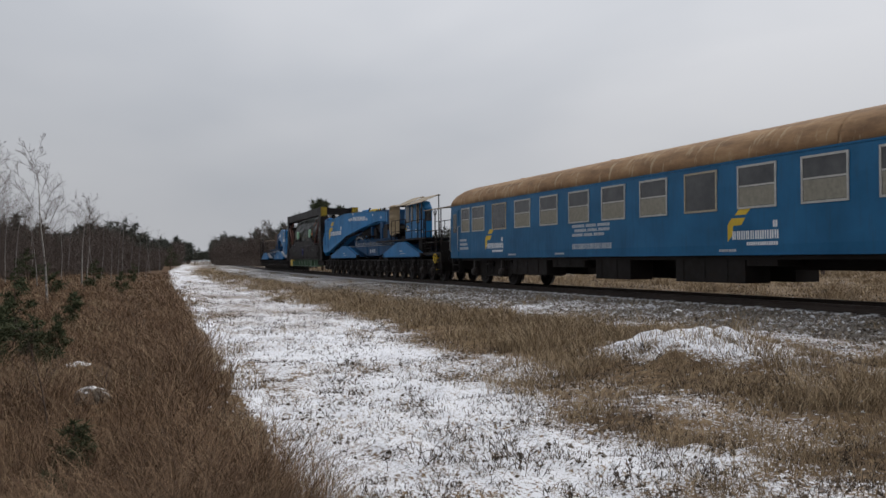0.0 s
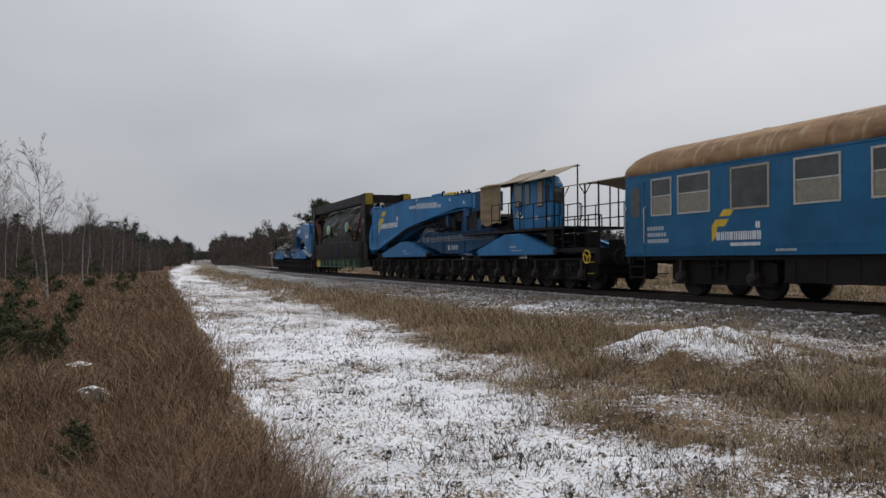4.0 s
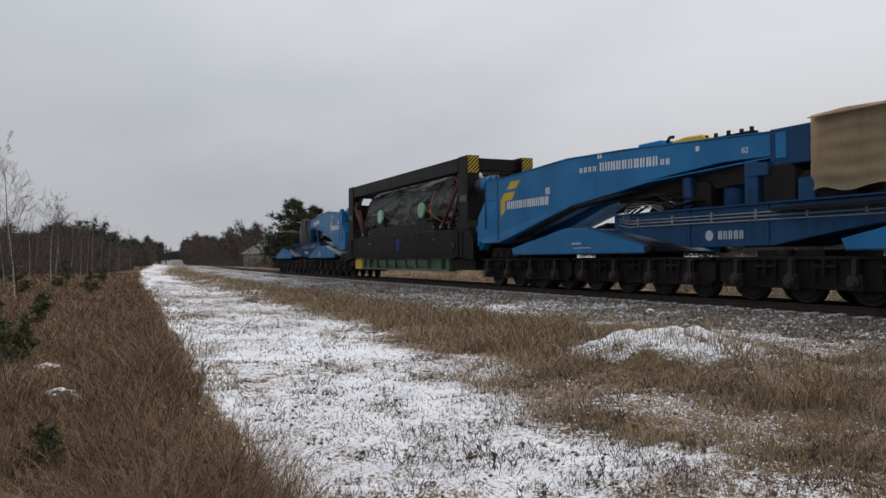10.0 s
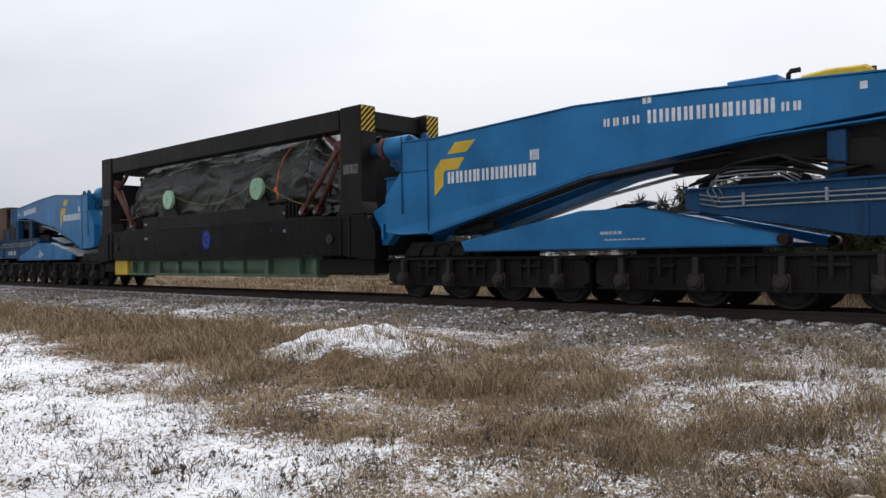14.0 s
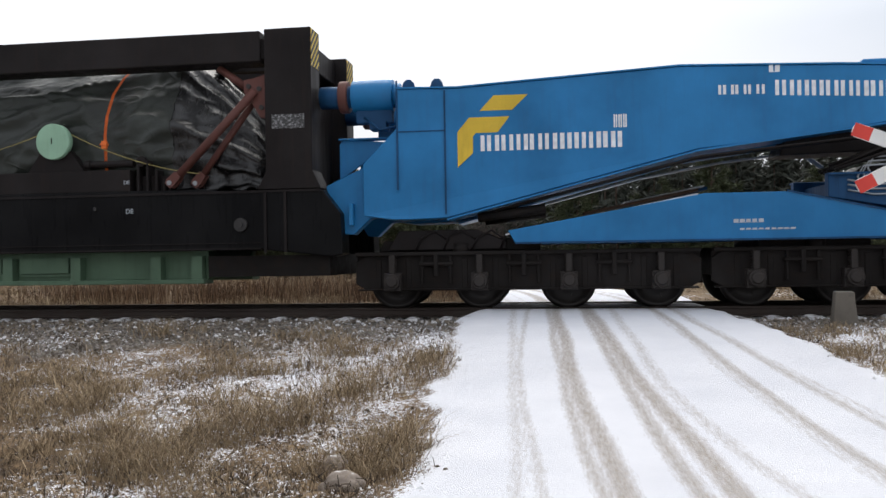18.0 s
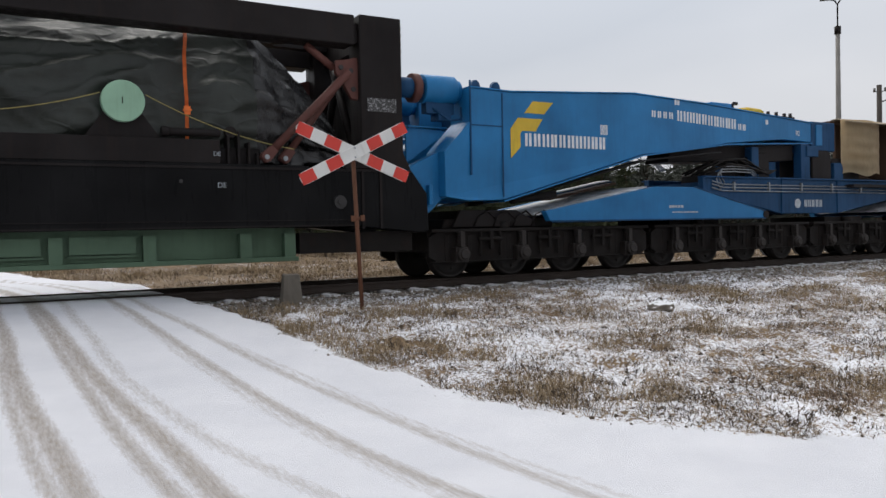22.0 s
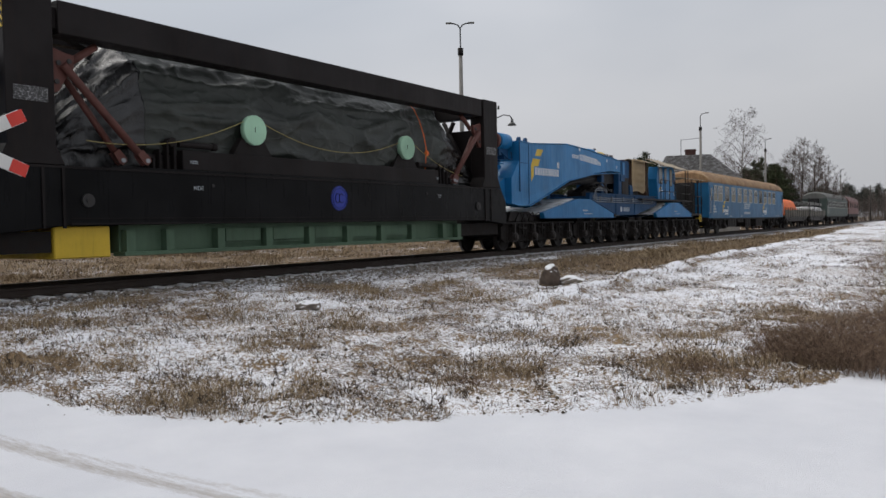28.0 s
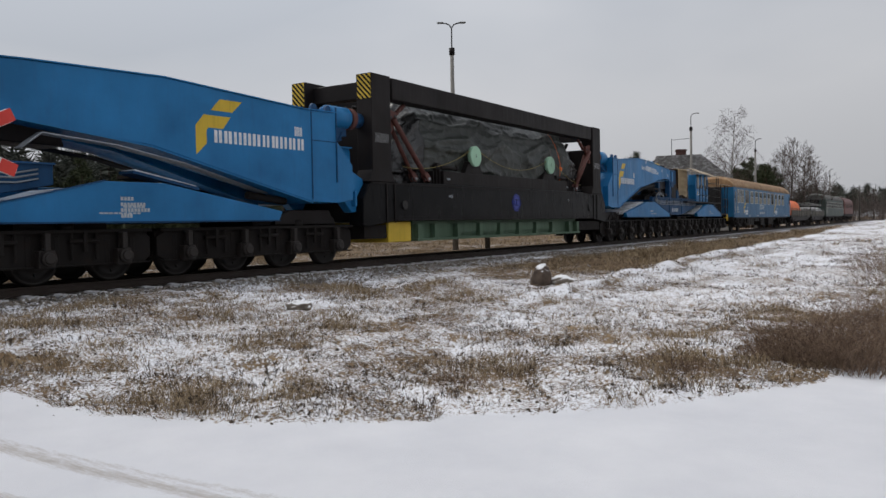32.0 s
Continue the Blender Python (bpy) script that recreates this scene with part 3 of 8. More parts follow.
# ---- the train: every car in its own space, x ahead, -y the side to the camera, z from the rail top ----
A_HALF, A_LOAD, A_COACH = 52.0, 72.52, 24.375
WHEEL_R = 0.47
WHEELSETS = []  # (object, place in its parent, car's radius of wheel)


def wheelset_mesh(r=WHEEL_R):
    bm = bmesh.new()
    for side in (-1, 1):
        outline = [(0.10, 0.62), (0.17, 0.64), (r - 0.10, 0.69), (r - 0.07, 0.66), (r + 0.03, 0.655), (r + 0.03, 0.69), (r, 0.70), (r - 0.004, 0.80), (r - 0.06, 0.80), (r - 0.09, 0.755), (0.18, 0.77), (0.12, 0.82), (0.05, 0.83)]
        bm2 = bmesh.new()
        lathe(bm2, [(a, h * side) for a, h in outline], 28)
        me = bpy.data.meshes.new("tmp")
        bm2.to_mesh(me)
        bm2.free()
        bm.from_mesh(me)
        bpy.data.meshes.remove(me)
        # lightening holes as raised bosses show the turning
        for k in range(4):
            ang = k * math.pi / 2
            rod(bm, (math.cos(ang) * 0.27, 0.75 * side, math.sin(ang) * 0.27), (math.cos(ang) * 0.27, 0.79 * side, math.sin(ang) * 0.27), 0.03, seg=6)
    rod(bm, (0, -0.75, 0), (0, 0.75, 0), 0.085, seg=12)
    return mesh_of("wheelset", bm, M_WHEEL)


ME_WHEELSET = wheelset_mesh()


def axlebox_mesh():
    bm = bmesh.new()
    quad_box(bm, -0.15, 0.15, -0.10, 0.10, -0.17, 0.15)
    rod(bm, (0, -0.10, 0), (0, -0.19, 0), 0.150, 0.140, seg=16)
    rod(bm, (0, -0.19, 0), (0, -0.225, 0), 0.115, 0.09, seg=14)
    quad_box(bm, -0.055, 0.055, -0.13, -0.08, 0.14, 0.46)
    for x in (-0.1, 0.1):
        rod(bm, (x, -0.10, -0.1), (x, -0.13, -0.1), 0.022, seg=6)
        rod(bm, (x, -0.10, 0.1), (x, -0.13, 0.1), 0.022, seg=6)
    return mesh_of("axlebox", bm, M_AXLE, 0.012)


ME_AXLEBOX = axlebox_mesh()


def spring_mesh():
    bm = bmesh.new()
    outline = [(0.05, 0.0)]
    for k in range(6):
        outline += [(0.045, 0.01 + k * 0.05), (0.07, 0.02 + k * 0.05), (0.07, 0.04 + k * 0.05), (0.045, 0.05 + k * 0.05)]
    lathe(bm, outline + [(0.05, 0.32)], 10, "z")
    return mesh_of("spring", bm, M_AXLE)


ME_SPRING = spring_mesh()


def bogie(parent, x_mid, axles, length, name="bogie", near_nose=0, r=WHEEL_R):
    """A heavy plate-framed bogie with its wheelsets."""
    half = length / 2
    bm = bmesh.new()
    for side in (-1, 1):
        y0, y1 = (side * 1.10, side * 1.02) if side < 0 else (1.02, 1.10)
        # plate above and pedestal legs
        prism(bm, [(-half + 0.25, 1.0), (-half, 0.85), (-half, 0.46), (-half + 0.22, 0.33), (half - 0.22, 0.33), (half, 0.46), (half, 0.85), (half - 0.25, 1.0)], y0, y1)
        for ax in axles:
            for d in (-0.27, 0.27):
                quad_box(bm, ax + d - 0.05, ax + d + 0.05, min(y0, y1) - 0.012, max(y0, y1) + 0.012, 0.34, 0.90)
        quad_box(bm, -half + 0.02, half - 0.02, side * 1.02 if side > 0 else -1.20, side * 1.20 if side > 0 else -1.02, 0.95, 1.02)
        quad_box(bm, -half + 0.05, half - 0.05, side * 1.03 if side > 0 else -1.17, side * 1.17 if side > 0 else -1.03, 0.335, 0.365)
        for ax, bx in zip(axles, axles[1:]):
            mid = (ax + bx) / 2
            quad_box(bm, mid - 0.04, mid + 0.04, side * 1.16 if side > 0 else -1.22, side * 1.22 if side > 0 else -1.16, 0.58, 0.98)
            rod(bm, (mid - 0.3, side * 1.16, 0.80), (mid + 0.3, side * 1.16, 0.80), 0.045, seg=8)
            for d in (-0.25, 0.25):
                rod(bm, (mid + d, side * 1.16, 0.45), (mid + d, side * 1.16, 0.95), 0.03, seg=6)
    for x in (-half + 0.1, 0.0, half - 0.1):
        quad_box(bm, x - 0.09, x + 0.09, -1.02, 1.02, 0.55, 0.98)
    frame_ob = part(name, bm, M_GRIME, parent, "oil-blackened riveted bogie frame", at=pose(x_mid, 0, 0), bevel=0.01)
    for ax in axles:
        wheel = share("wheelset", ME_WHEELSET, frame_ob, pose(ax, 0, r))
        WHEELSETS.append((wheel, Vector((ax, 0, r)), r))
        for side in (-1, 1):
            share("axlebox", ME_AXLEBOX, frame_ob, pose(ax, side * 1.17, r + 0.03, 0, 0, 0 if side < 0 else 180))
            share("spring", ME_SPRING, frame_ob, pose(ax, side * 1.18, r + 0.18))
    return frame_ob


def letter_bars(bm, x, z, y, width, height, count, lean=0.0, gap=0.2, seed=1, wordspace=()):
    """A row of plain upright bars on a thin foot strip that stands for lettering; y is the face."""
    rnd = random.Random(seed)
    step = width / count
    out = 0.006 if y > 0 else -0.006
    top, foot = [], height * 0.10
    for i in range(count):
        w = step * (1 - gap) * rnd.uniform(0.86, 1.0)
        xa = x + i * step
        if i in wordspace:
            continue
        if height > 0.15:
            thin = w * rnd.uniform(0.34, 0.42)
            for xb in (xa, xa + w - thin):
                prism(bm, [(px, z + (px - x) * lean + pz) for px, pz in ((xb, 0), (xb, height), (xb + thin, height), (xb + thin, 0))], min(y, y + out), max(y, y + out))
            continue
        top += [(xa, foot), (xa, height), (xa + w, height), (xa + w, foot)]
    if top:
        prof = [(x, 0.0)] + top + [(top[-1][0], 0.0)]
        prism(bm, [(px, z + (px - x) * lean + pz) for px, pz in prof], min(y, y + out), max(y, y + out))


def badge_bars(bm, x, z, y, size):
    """The yellow folded-band emblem, drawn as two plain shapes."""
    out = 0.006 if y > 0 else -0.006
    f = size
    for poly in ([(0.32, 0.79), (0.78, 0.79), (1.0, 1.0), (0.52, 1.0)], [(0.0, 0.0), (0.0, 0.5), (0.17, 0.70), (0.74, 0.70), (0.57, 0.48), (0.26, 0.48), (0.22, 0.43), (0.22, 0.20)]):
        if y > 0:
            poly = [(1 - a, b) for a, b in poly]
        prism(bm, [(x + a * f, z + b * f) for a, b in poly], min(y, y + out), max(y, y + out))


def text_mesh(words, size, material, name="lettering"):
    cu = bpy.data.curves.new("words", "FONT")
    cu.body, cu.size, cu.extrude = words, size, 0.003
    ob = bpy.data.objects.new("words", cu)
    scene.collection.objects.link(ob)
    bpy.context.view_layer.update()
    me = bpy.data.meshes.new_from_object(ob.evaluated_get(bpy.context.evaluated_depsgraph_get()))
    bpy.data.objects.remove(ob)
    bpy.data.curves.remove(cu)
    me.name = name
    me.materials.clear()
    me.materials.append(material)
    return me


def words_on(parent, words, size, x, z, y, material=M_WHITE):
    """Words on a side face: y < 0 looks to the camera."""
    turn = pose(x, y - 0.004, z, 90, 0, 0) if y < 0 else pose(x, y + 0.004, z, 90, 0, 180)
    return share("lettering", text_mesh(words, size, material), parent, turn)


# ---- one half of the heavy-load wagon ----
def arm_inset(a):
    """How far the arm's side has drawn in from the full width."""
    return max(0.0, (62.95 - a) * 0.075)


def narrow(bm):
    """Draws a shape in with the arm, which tapers in plan and rises a little towards its tip."""
    for v in bm.verts:
        d = arm_inset(A_HALF - v.co.x)
        side = -1 if v.co.y < 0 else 1
        v.co.y = side * max(0.02, abs(v.co.y) - d)
        v.co.z = 0.985 + (v.co.z - 0.985) * (1 + d / 13.64)
    return bm


def half_wagon(label):
    top = thing("heavy_load_wagon", label, "rail wagon", "halves of the heavy-load wagon")
    X = lambda a: A_HALF - a
    # lifting arm
    for side in (-1, 1):
        y0, y1 = (-1.42, -0.66) if side < 0 else (0.66, 1.42)
        bm = bmesh.new()
        prism(bm, [(X(63.56), 1.66), (X(63.56), 2.56), (X(62.95), 3.18), (X(62.95), 3.86), (X(61.9), 3.83), (X(58.1), 4.04), (X(55.4), 3.96), (X(50.45), 3.70), (X(50.45), 3.19), (X(51.9), 3.22), (X(54.4), 3.04), (X(56.2), 2.80), (X(57.8), 2.66), (X(62.1), 1.60), (X(63.0), 1.58)], y0, y1)
        arm = part("lifting_arm", narrow(bm), M_BLUE, top, "bright blue welded lifting arm with rising box beam", bevel=0.012)
        # flanges along the edges and a weld seam
        bm = bmesh.new()
        ya, yb = (-1.45, -0.63) if side < 0 else (0.63, 1.45)
        low = [(62.1, 1.585), (57.8, 2.645), (54.4, 3.025), (50.45, 3.175)]
        for (a0, z0), (a1, z1) in zip(low, low[1:]):
            prism(bm, [(X(a0), z0 - 0.03), (X(a1), z1 - 0.03), (X(a1), z1), (X(a0), z0)], ya, yb)
        up = [(62.95, 3.86), (61.9, 3.835), (58.1, 4.045), (55.4, 3.965), (50.45, 3.705)]
        for (a0, z0), (a1, z1) in zip(up, up[1:]):
            prism(bm, [(X(a0), z0), (X(a1), z1), (X(a1), z1 + 0.025), (X(a0), z0 + 0.025)], ya, yb)
        split_part("flange", narrow(bm), M_BLUE, arm)
        bm = bmesh.new()
        face = side * 1.42
        ylo, yhi = min(face, face + side * 0.012), max(face, face + side * 0.012)
        quad_box(bm, X(62.10), X(62.13), ylo, yhi, 1.66, 3.8)
        quad_box(bm, X(62.92), X(62.10), ylo, yhi, 3.10, 3.12)
        quad_box(bm, X(62.93), X(62.96), ylo - 0.01, yhi + 0.01, 2.1, 4.0)
        split_part("weld_seam", narrow(bm), M_BLUE_SHADED, arm)
        # lugs on top
        bm = bmesh.new()
        for a in (62.75, 62.25):
            prism(bm, [(X(a) - 0.13, 3.84), (X(a) + 0.13, 3.84), (X(a) + 0.09, 3.98), (X(a) + 0.04, 4.03), (X(a) - 0.04, 4.03), (X(a) - 0.09, 3.98)], side * 1.3 - 0.04, side * 1.3 + 0.04)
        split_part("lifting_lug", bm, M_BLUE_SHADED, arm)
        # lettering and emblem
        bm = bmesh.new()
        badge_bars(bm, X(61.9), 2.46, face, 1.22) if side < 0 else badge_bars(bm, X(60.05), 2.55, face, 1.22)
        part("emblem", narrow(bm), M_YELLOW, arm, "yellow folded-band emblem")
        bm = bmesh.new()
        if side < 0:
            letter_bars(bm, X(61.5), 2.73, face, 2.48, 0.27, 10, 0.0, seed=3)
            letter_bars(bm, X(59.22), 3.06, face, 0.24, 0.22, 3, 0.0, seed=5)
            letter_bars(bm, X(56.5), 3.50, face, 2.45, 0.25, 10, -0.045, seed=7)
            letter_bars(bm, X(57.45), 3.545, face, 0.85, 0.155, 4, -0.02, gap=0.35, seed=9)
            letter_bars(bm, X(54.0), 3.39, face, 0.4, 0.155, 2, -0.04, gap=0.3, seed=9)
            letter_bars(bm, X(56.6), 3.88, face, 0.2, 0.12, 2, 0.0, seed=8)
            letter_bars(bm, X(52.75), 3.58, face, 0.16, 0.12, 1, 0.0, seed=8)
        else:
            letter_bars(bm, X(61.85), 2.83, face, 2.62, 0.27, 10, 0.0, seed=3)
            letter_bars(bm, X(61.8), 3.16, face, 0.24, 0.22, 3, 0.0, seed=5)
            letter_bars(bm, X(54.4), 3.42, face, 2.45, 0.25, 10, -0.045, seed=7)
        split_part("lettering_bar", narrow(bm), M_WHITE, arm, "row of plain white bars")
        d = arm_inset(51.3)
        sign_ob = words_on(arm, "B2", 0.2, X(51.3) if side < 0 else X(50.9), 3.50, side * (1.42 - d + 0.012))
        sign_ob.matrix_basis = sign_ob.matrix_basis @ Matrix.Rotation(radians(4.3), 4, "Y")
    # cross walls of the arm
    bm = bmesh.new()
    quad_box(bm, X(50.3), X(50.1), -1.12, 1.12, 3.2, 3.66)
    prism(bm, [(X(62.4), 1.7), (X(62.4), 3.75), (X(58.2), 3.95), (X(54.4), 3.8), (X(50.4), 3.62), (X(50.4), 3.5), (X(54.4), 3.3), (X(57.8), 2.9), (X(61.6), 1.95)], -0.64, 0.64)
    part("arm_web", narrow(bm), M_BLUE_SHADED, top, "blue cross plating between both arms")
    # hinge lugs that meet the load girder
    for side in (-1, 1):
        bm = bmesh.new()
        y0 = side * 1.02
        prism(bm, [(X(63.56), 2.56), (X(64.3), 2.22), (X(64.22), 1.72), (X(64.0), 1.36), (X(63.8), 1.34), (X(63.5), 1.62), (X(63.2), 1.66), (X(63.2), 2.7)], y0 - 0.14, y0 + 0.14)
        quad_box(bm, X(63.86), X(63.78), side * 1.2 - 0.1, side * 1.2 + 0.1, 1.5, 1.9)
        part("hinge_lug", bm, M_BLUE, top, "blue hinge lug", bevel=0.012)
        # pressure cylinders above
        bm = bmesh.new()
        rod(bm, (X(63.82), side * 0.95, 3.84), (X(63.08), side * 0.95, 3.84), 0.29, seg=24)
        rod(bm, (X(63.08), side * 0.95, 3.84), (X(62.95), side * 0.95, 3.84), 0.22, seg=20)
        cyl = part("pressure_cylinder", bm, M_BLUE, top, "blue pressure cylinder", bevel=0.01)
        bm = bmesh.new()
        rod(bm, (X(64.06), side * 0.95, 3.84), (X(63.9), side * 0.95, 3.84), 0.29, seg=24)
        part("collar", bm, M_RUSTY, cyl, "rust-red threaded collar", bevel=0.015)
        bm = bmesh.new()
        rod(bm, (X(64.42), side * 0.95, 3.84), (X(63.82), side * 0.95, 3.84), 0.2, seg=20)
        part("ram", bm, M_BLUE_SHADED, cyl, "worn blue ram")
        bm = bmesh.new()
        quad_box(bm, X(63.75), X(63.1), side * 0.95 - 0.1, side * 0.95 + 0.1, 3.35, 3.58)
        quad_box(bm, X(63.5), X(63.2), side * 0.95 - 0.16, side * 0.95 + 0.16, 3.22, 3.38)
        pipe(bm, [(X(63.6), side * 1.05, 3.45), (X(63.3), side * 1.2, 3.2), (X(63.0), side * 1.15, 3.25), (X(62.96), side * 1.1, 3.5)], 0.025)
        part("valve_block", bm, M_BLUE_SHADED, cyl)
        bm = bmesh.new()
        prism(bm, [(X(64.12), 2.35), (X(63.3), 2.9), (X(63.2), 3.02), (X(64.05), 3.10), (X(64.12), 3.0)], side * 0.82 - 0.03, side * 0.82 + 0.03)
        quad_box(bm, X(64.12), X(63.2), side * 0.82 - 0.12, side * 0.82 + 0.12, 3.07, 3.10)
        part("gusset", bm, M_BLUE, top, bevel=0.006)
    # carrier beams on the bogie pairs
    for a0, a1, label2 in ((61.05, 53.8, "low blue carrier beam with sloping ends"), (47.9, 41.5, "low blue carrier beam with sloping ends")):
        mid = (a0 + a1) / 2 - (0.3 if a0 > 50 else 0.05)
        for side in (-1, 1):
            bm = bmesh.new()
            y0, y1 = (-1.40, -1.22) if side < 0 else (1.22, 1.40)
            prism(bm, [(X(a0), 1.36), (X(a0 - 0.12), 1.15), (X(a1), 1.15), (X(a1), 1.32), (X(mid - 0.65), 1.92), (X(mid + 0.65), 1.92)], y0, y1)
            beam = part("carrier_beam", bm, M_BLUE, top, label2, bevel=0.012)
            bm = bmesh.new()
            ya, yb = (y0 - 0.03, y0) if side < 0 else (y1, y1 + 0.03)
            prism(bm, [(X(a0 - 0.12), 1.13), (X(a1), 1.13), (X(a1), 1.16), (X(a0 - 0.12), 1.16)], ya, yb)
            prism(bm, [(X(a1), 1.32), (X(mid - 0.65), 1.92), (X(mid - 0.65), 1.945), (X(a1), 1.345)], ya, yb)
            split_part("edge_strip", bm, M_BLUE_SHADED, beam)
            bm = bmesh.new()
            rod(bm, (X(a1 - 0.02), side * 1.2, 1.24), (X(a1 - 0.02), side * 1.43, 1.24), 0.10, seg=14)
            part("eye", bm, M_FRAME, beam)
            bm = bmesh.new()
            letter_bars(bm, X(mid + 0.2), 1.42, side * 1.4, 0.5, 0.06, 5, seed=2)
            if side > 0 and a0 > 50:
                for k in range(4):
                    wide = (0.45, 0.85, 1.0, 0.4)[k]
                    letter_bars(bm, X(56.78) - wide * 0.65, 1.56 - k * 0.11, 1.4, wide * 0.65, 0.07, (4, 8, 9, 4)[k], seed=30 + k)
            letter_bars(bm, X(mid + 0.1), 1.30, side * 1.4, 0.9, 0.03, 9, seed=4)
            split_part("lettering_bar", bm, M_GREYW, beam)
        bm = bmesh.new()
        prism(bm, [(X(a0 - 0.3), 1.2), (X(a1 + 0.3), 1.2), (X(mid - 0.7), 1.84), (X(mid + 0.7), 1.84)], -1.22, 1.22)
        part("deck_plate", bm, M_BLUE_SHADED, top, "grimy deck plate dusted with snow")
    # snow lying on the sloping decks
    for a0, a1 in ((61.1, 57.85),):
        bm = bmesh.new()
        prism(bm, [(X(a0), 1.28), (X(a1), 1.91), (X(a1), 1.94), (X(a0), 1.31)], -1.2, 1.2)
        part("snow_cover", bm, M_SNOW, top, "thin snow on the sloping deck")
    bm = bmesh.new()
    prism(bm, [(X(59.7), 1.66), (X(57.6), 2.06), (X(57.6), 2.12), (X(59.7), 1.72)], 0.1, 0.5)
    part("plank", bm, M_BROWN, top, "old brown plank on the deck", bevel=0.006)
    bm = bmesh.new()
    prism(bm, [(X(58.9), 1.90), (X(57.4), 2.18), (X(57.4), 2.205), (X(58.9), 1.92)], 0.55, 1.0)
    part("snow_cover", bm, M_SNOW, top, bevel=0.004)
    bm = bmesh.new()
    prism(bm, [(X(58.95), 1.82), (X(57.35), 2.12), (X(57.35), 2.18), (X(58.95), 1.88)], 0.53, 1.02)
    part("deck_board", bm, M_BLUE_SHADED, top, bevel=0.004)
    bm = bmesh.new()
    prism(bm, [(X(47.7), 1.28), (X(45.8), 1.86), (X(45.8), 1.89), (X(47.7), 1.31)], -1.2, 1.2)
    part("snow_cover", bm, M_SNOW, top)
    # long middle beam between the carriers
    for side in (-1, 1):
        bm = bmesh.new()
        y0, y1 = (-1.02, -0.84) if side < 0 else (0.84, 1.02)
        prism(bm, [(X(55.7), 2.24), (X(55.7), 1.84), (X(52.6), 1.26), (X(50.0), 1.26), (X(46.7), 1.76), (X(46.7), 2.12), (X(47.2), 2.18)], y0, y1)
        sill = part("middle_beam", bm, M_BLUE_SHADED, top, "blue bridging beam, darkened for shade, with pipes along its side", bevel=0.012)
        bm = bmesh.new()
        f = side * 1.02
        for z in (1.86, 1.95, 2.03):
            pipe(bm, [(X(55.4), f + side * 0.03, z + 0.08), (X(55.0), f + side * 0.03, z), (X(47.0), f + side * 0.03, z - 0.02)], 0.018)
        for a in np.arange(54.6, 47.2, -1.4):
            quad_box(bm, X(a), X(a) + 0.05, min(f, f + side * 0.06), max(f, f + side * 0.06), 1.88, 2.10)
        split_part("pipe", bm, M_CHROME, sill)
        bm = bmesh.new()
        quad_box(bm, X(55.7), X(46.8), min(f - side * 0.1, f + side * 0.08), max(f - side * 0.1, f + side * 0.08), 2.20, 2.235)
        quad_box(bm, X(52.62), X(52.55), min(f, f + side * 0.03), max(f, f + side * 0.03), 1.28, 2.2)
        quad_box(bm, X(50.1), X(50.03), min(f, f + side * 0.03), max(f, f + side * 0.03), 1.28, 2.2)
        split_part("edge_strip", bm, M_BLUE_SHADED, sill)
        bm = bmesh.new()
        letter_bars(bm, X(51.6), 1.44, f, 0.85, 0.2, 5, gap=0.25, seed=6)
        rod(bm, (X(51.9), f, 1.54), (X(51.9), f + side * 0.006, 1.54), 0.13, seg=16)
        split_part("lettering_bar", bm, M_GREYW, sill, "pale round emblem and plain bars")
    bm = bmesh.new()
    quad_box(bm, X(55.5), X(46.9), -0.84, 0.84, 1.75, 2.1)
    part("beam_deck", bm, M_BLUE_SHADED, top, "dark deck between the bridging beams")
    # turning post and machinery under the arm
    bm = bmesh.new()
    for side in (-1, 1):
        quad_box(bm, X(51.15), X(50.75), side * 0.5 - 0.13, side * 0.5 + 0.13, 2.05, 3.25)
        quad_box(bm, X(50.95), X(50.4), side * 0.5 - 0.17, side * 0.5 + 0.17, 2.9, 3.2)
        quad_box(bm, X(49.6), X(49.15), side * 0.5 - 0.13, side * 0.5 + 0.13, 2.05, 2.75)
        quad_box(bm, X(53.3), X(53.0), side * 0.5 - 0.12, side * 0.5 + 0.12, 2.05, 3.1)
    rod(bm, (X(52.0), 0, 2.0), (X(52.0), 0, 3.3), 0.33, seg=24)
    split_part("support_post", bm, M_BLUE_SHADED, top, "dark blue support post", bevel=0.015)
    bm = bmesh.new()
    rnd = random.Random(4)
    for k in range(9):
        y = -1.05 + k * 0.1
        pipe(bm, [(X(55.6), y, 2.3 + rnd.uniform(-0.05, 0.1)), (X(54.8), y + rnd.uniform(-0.05, 0.05), 2.55 + rnd.uniform(-0.1, 0.15)), (X(54.0), y, 2.6 + rnd.uniform(-0.15, 0.2)), (X(53.2), y, 2.3 + rnd.uniform(0, 0.3)), (X(52.6), y * 0.8, 2.45)], 0.028)
    for k in range(5):
        y = -1.12 + k * 0.075
        pipe(bm, [(X(61.3), y, 1.72), (X(59.6), y, 2.13), (X(57.8), y - 0.02, 2.56), (X(56.2), y + 0.12, 2.73), (X(54.9), y + 0.2, 2.86)], 0.022)
    split_part("hose", bm, M_GRIME, top, "sagging black hydraulic hose")
    bm = bmesh.new()
    rod(bm, (X(61.6), -0.9, 1.62), (X(60.4), -0.9, 1.75), 0.09, seg=12)
    rod(bm, (X(61.6), 0.9, 1.62), (X(60.4), 0.9, 1.75), 0.09, seg=12)
    quad_box(bm, X(62.9), X(62.0), -0.8, 0.8, 1.05, 1.4)
    split_part("damper", bm, M_GRIME, top)
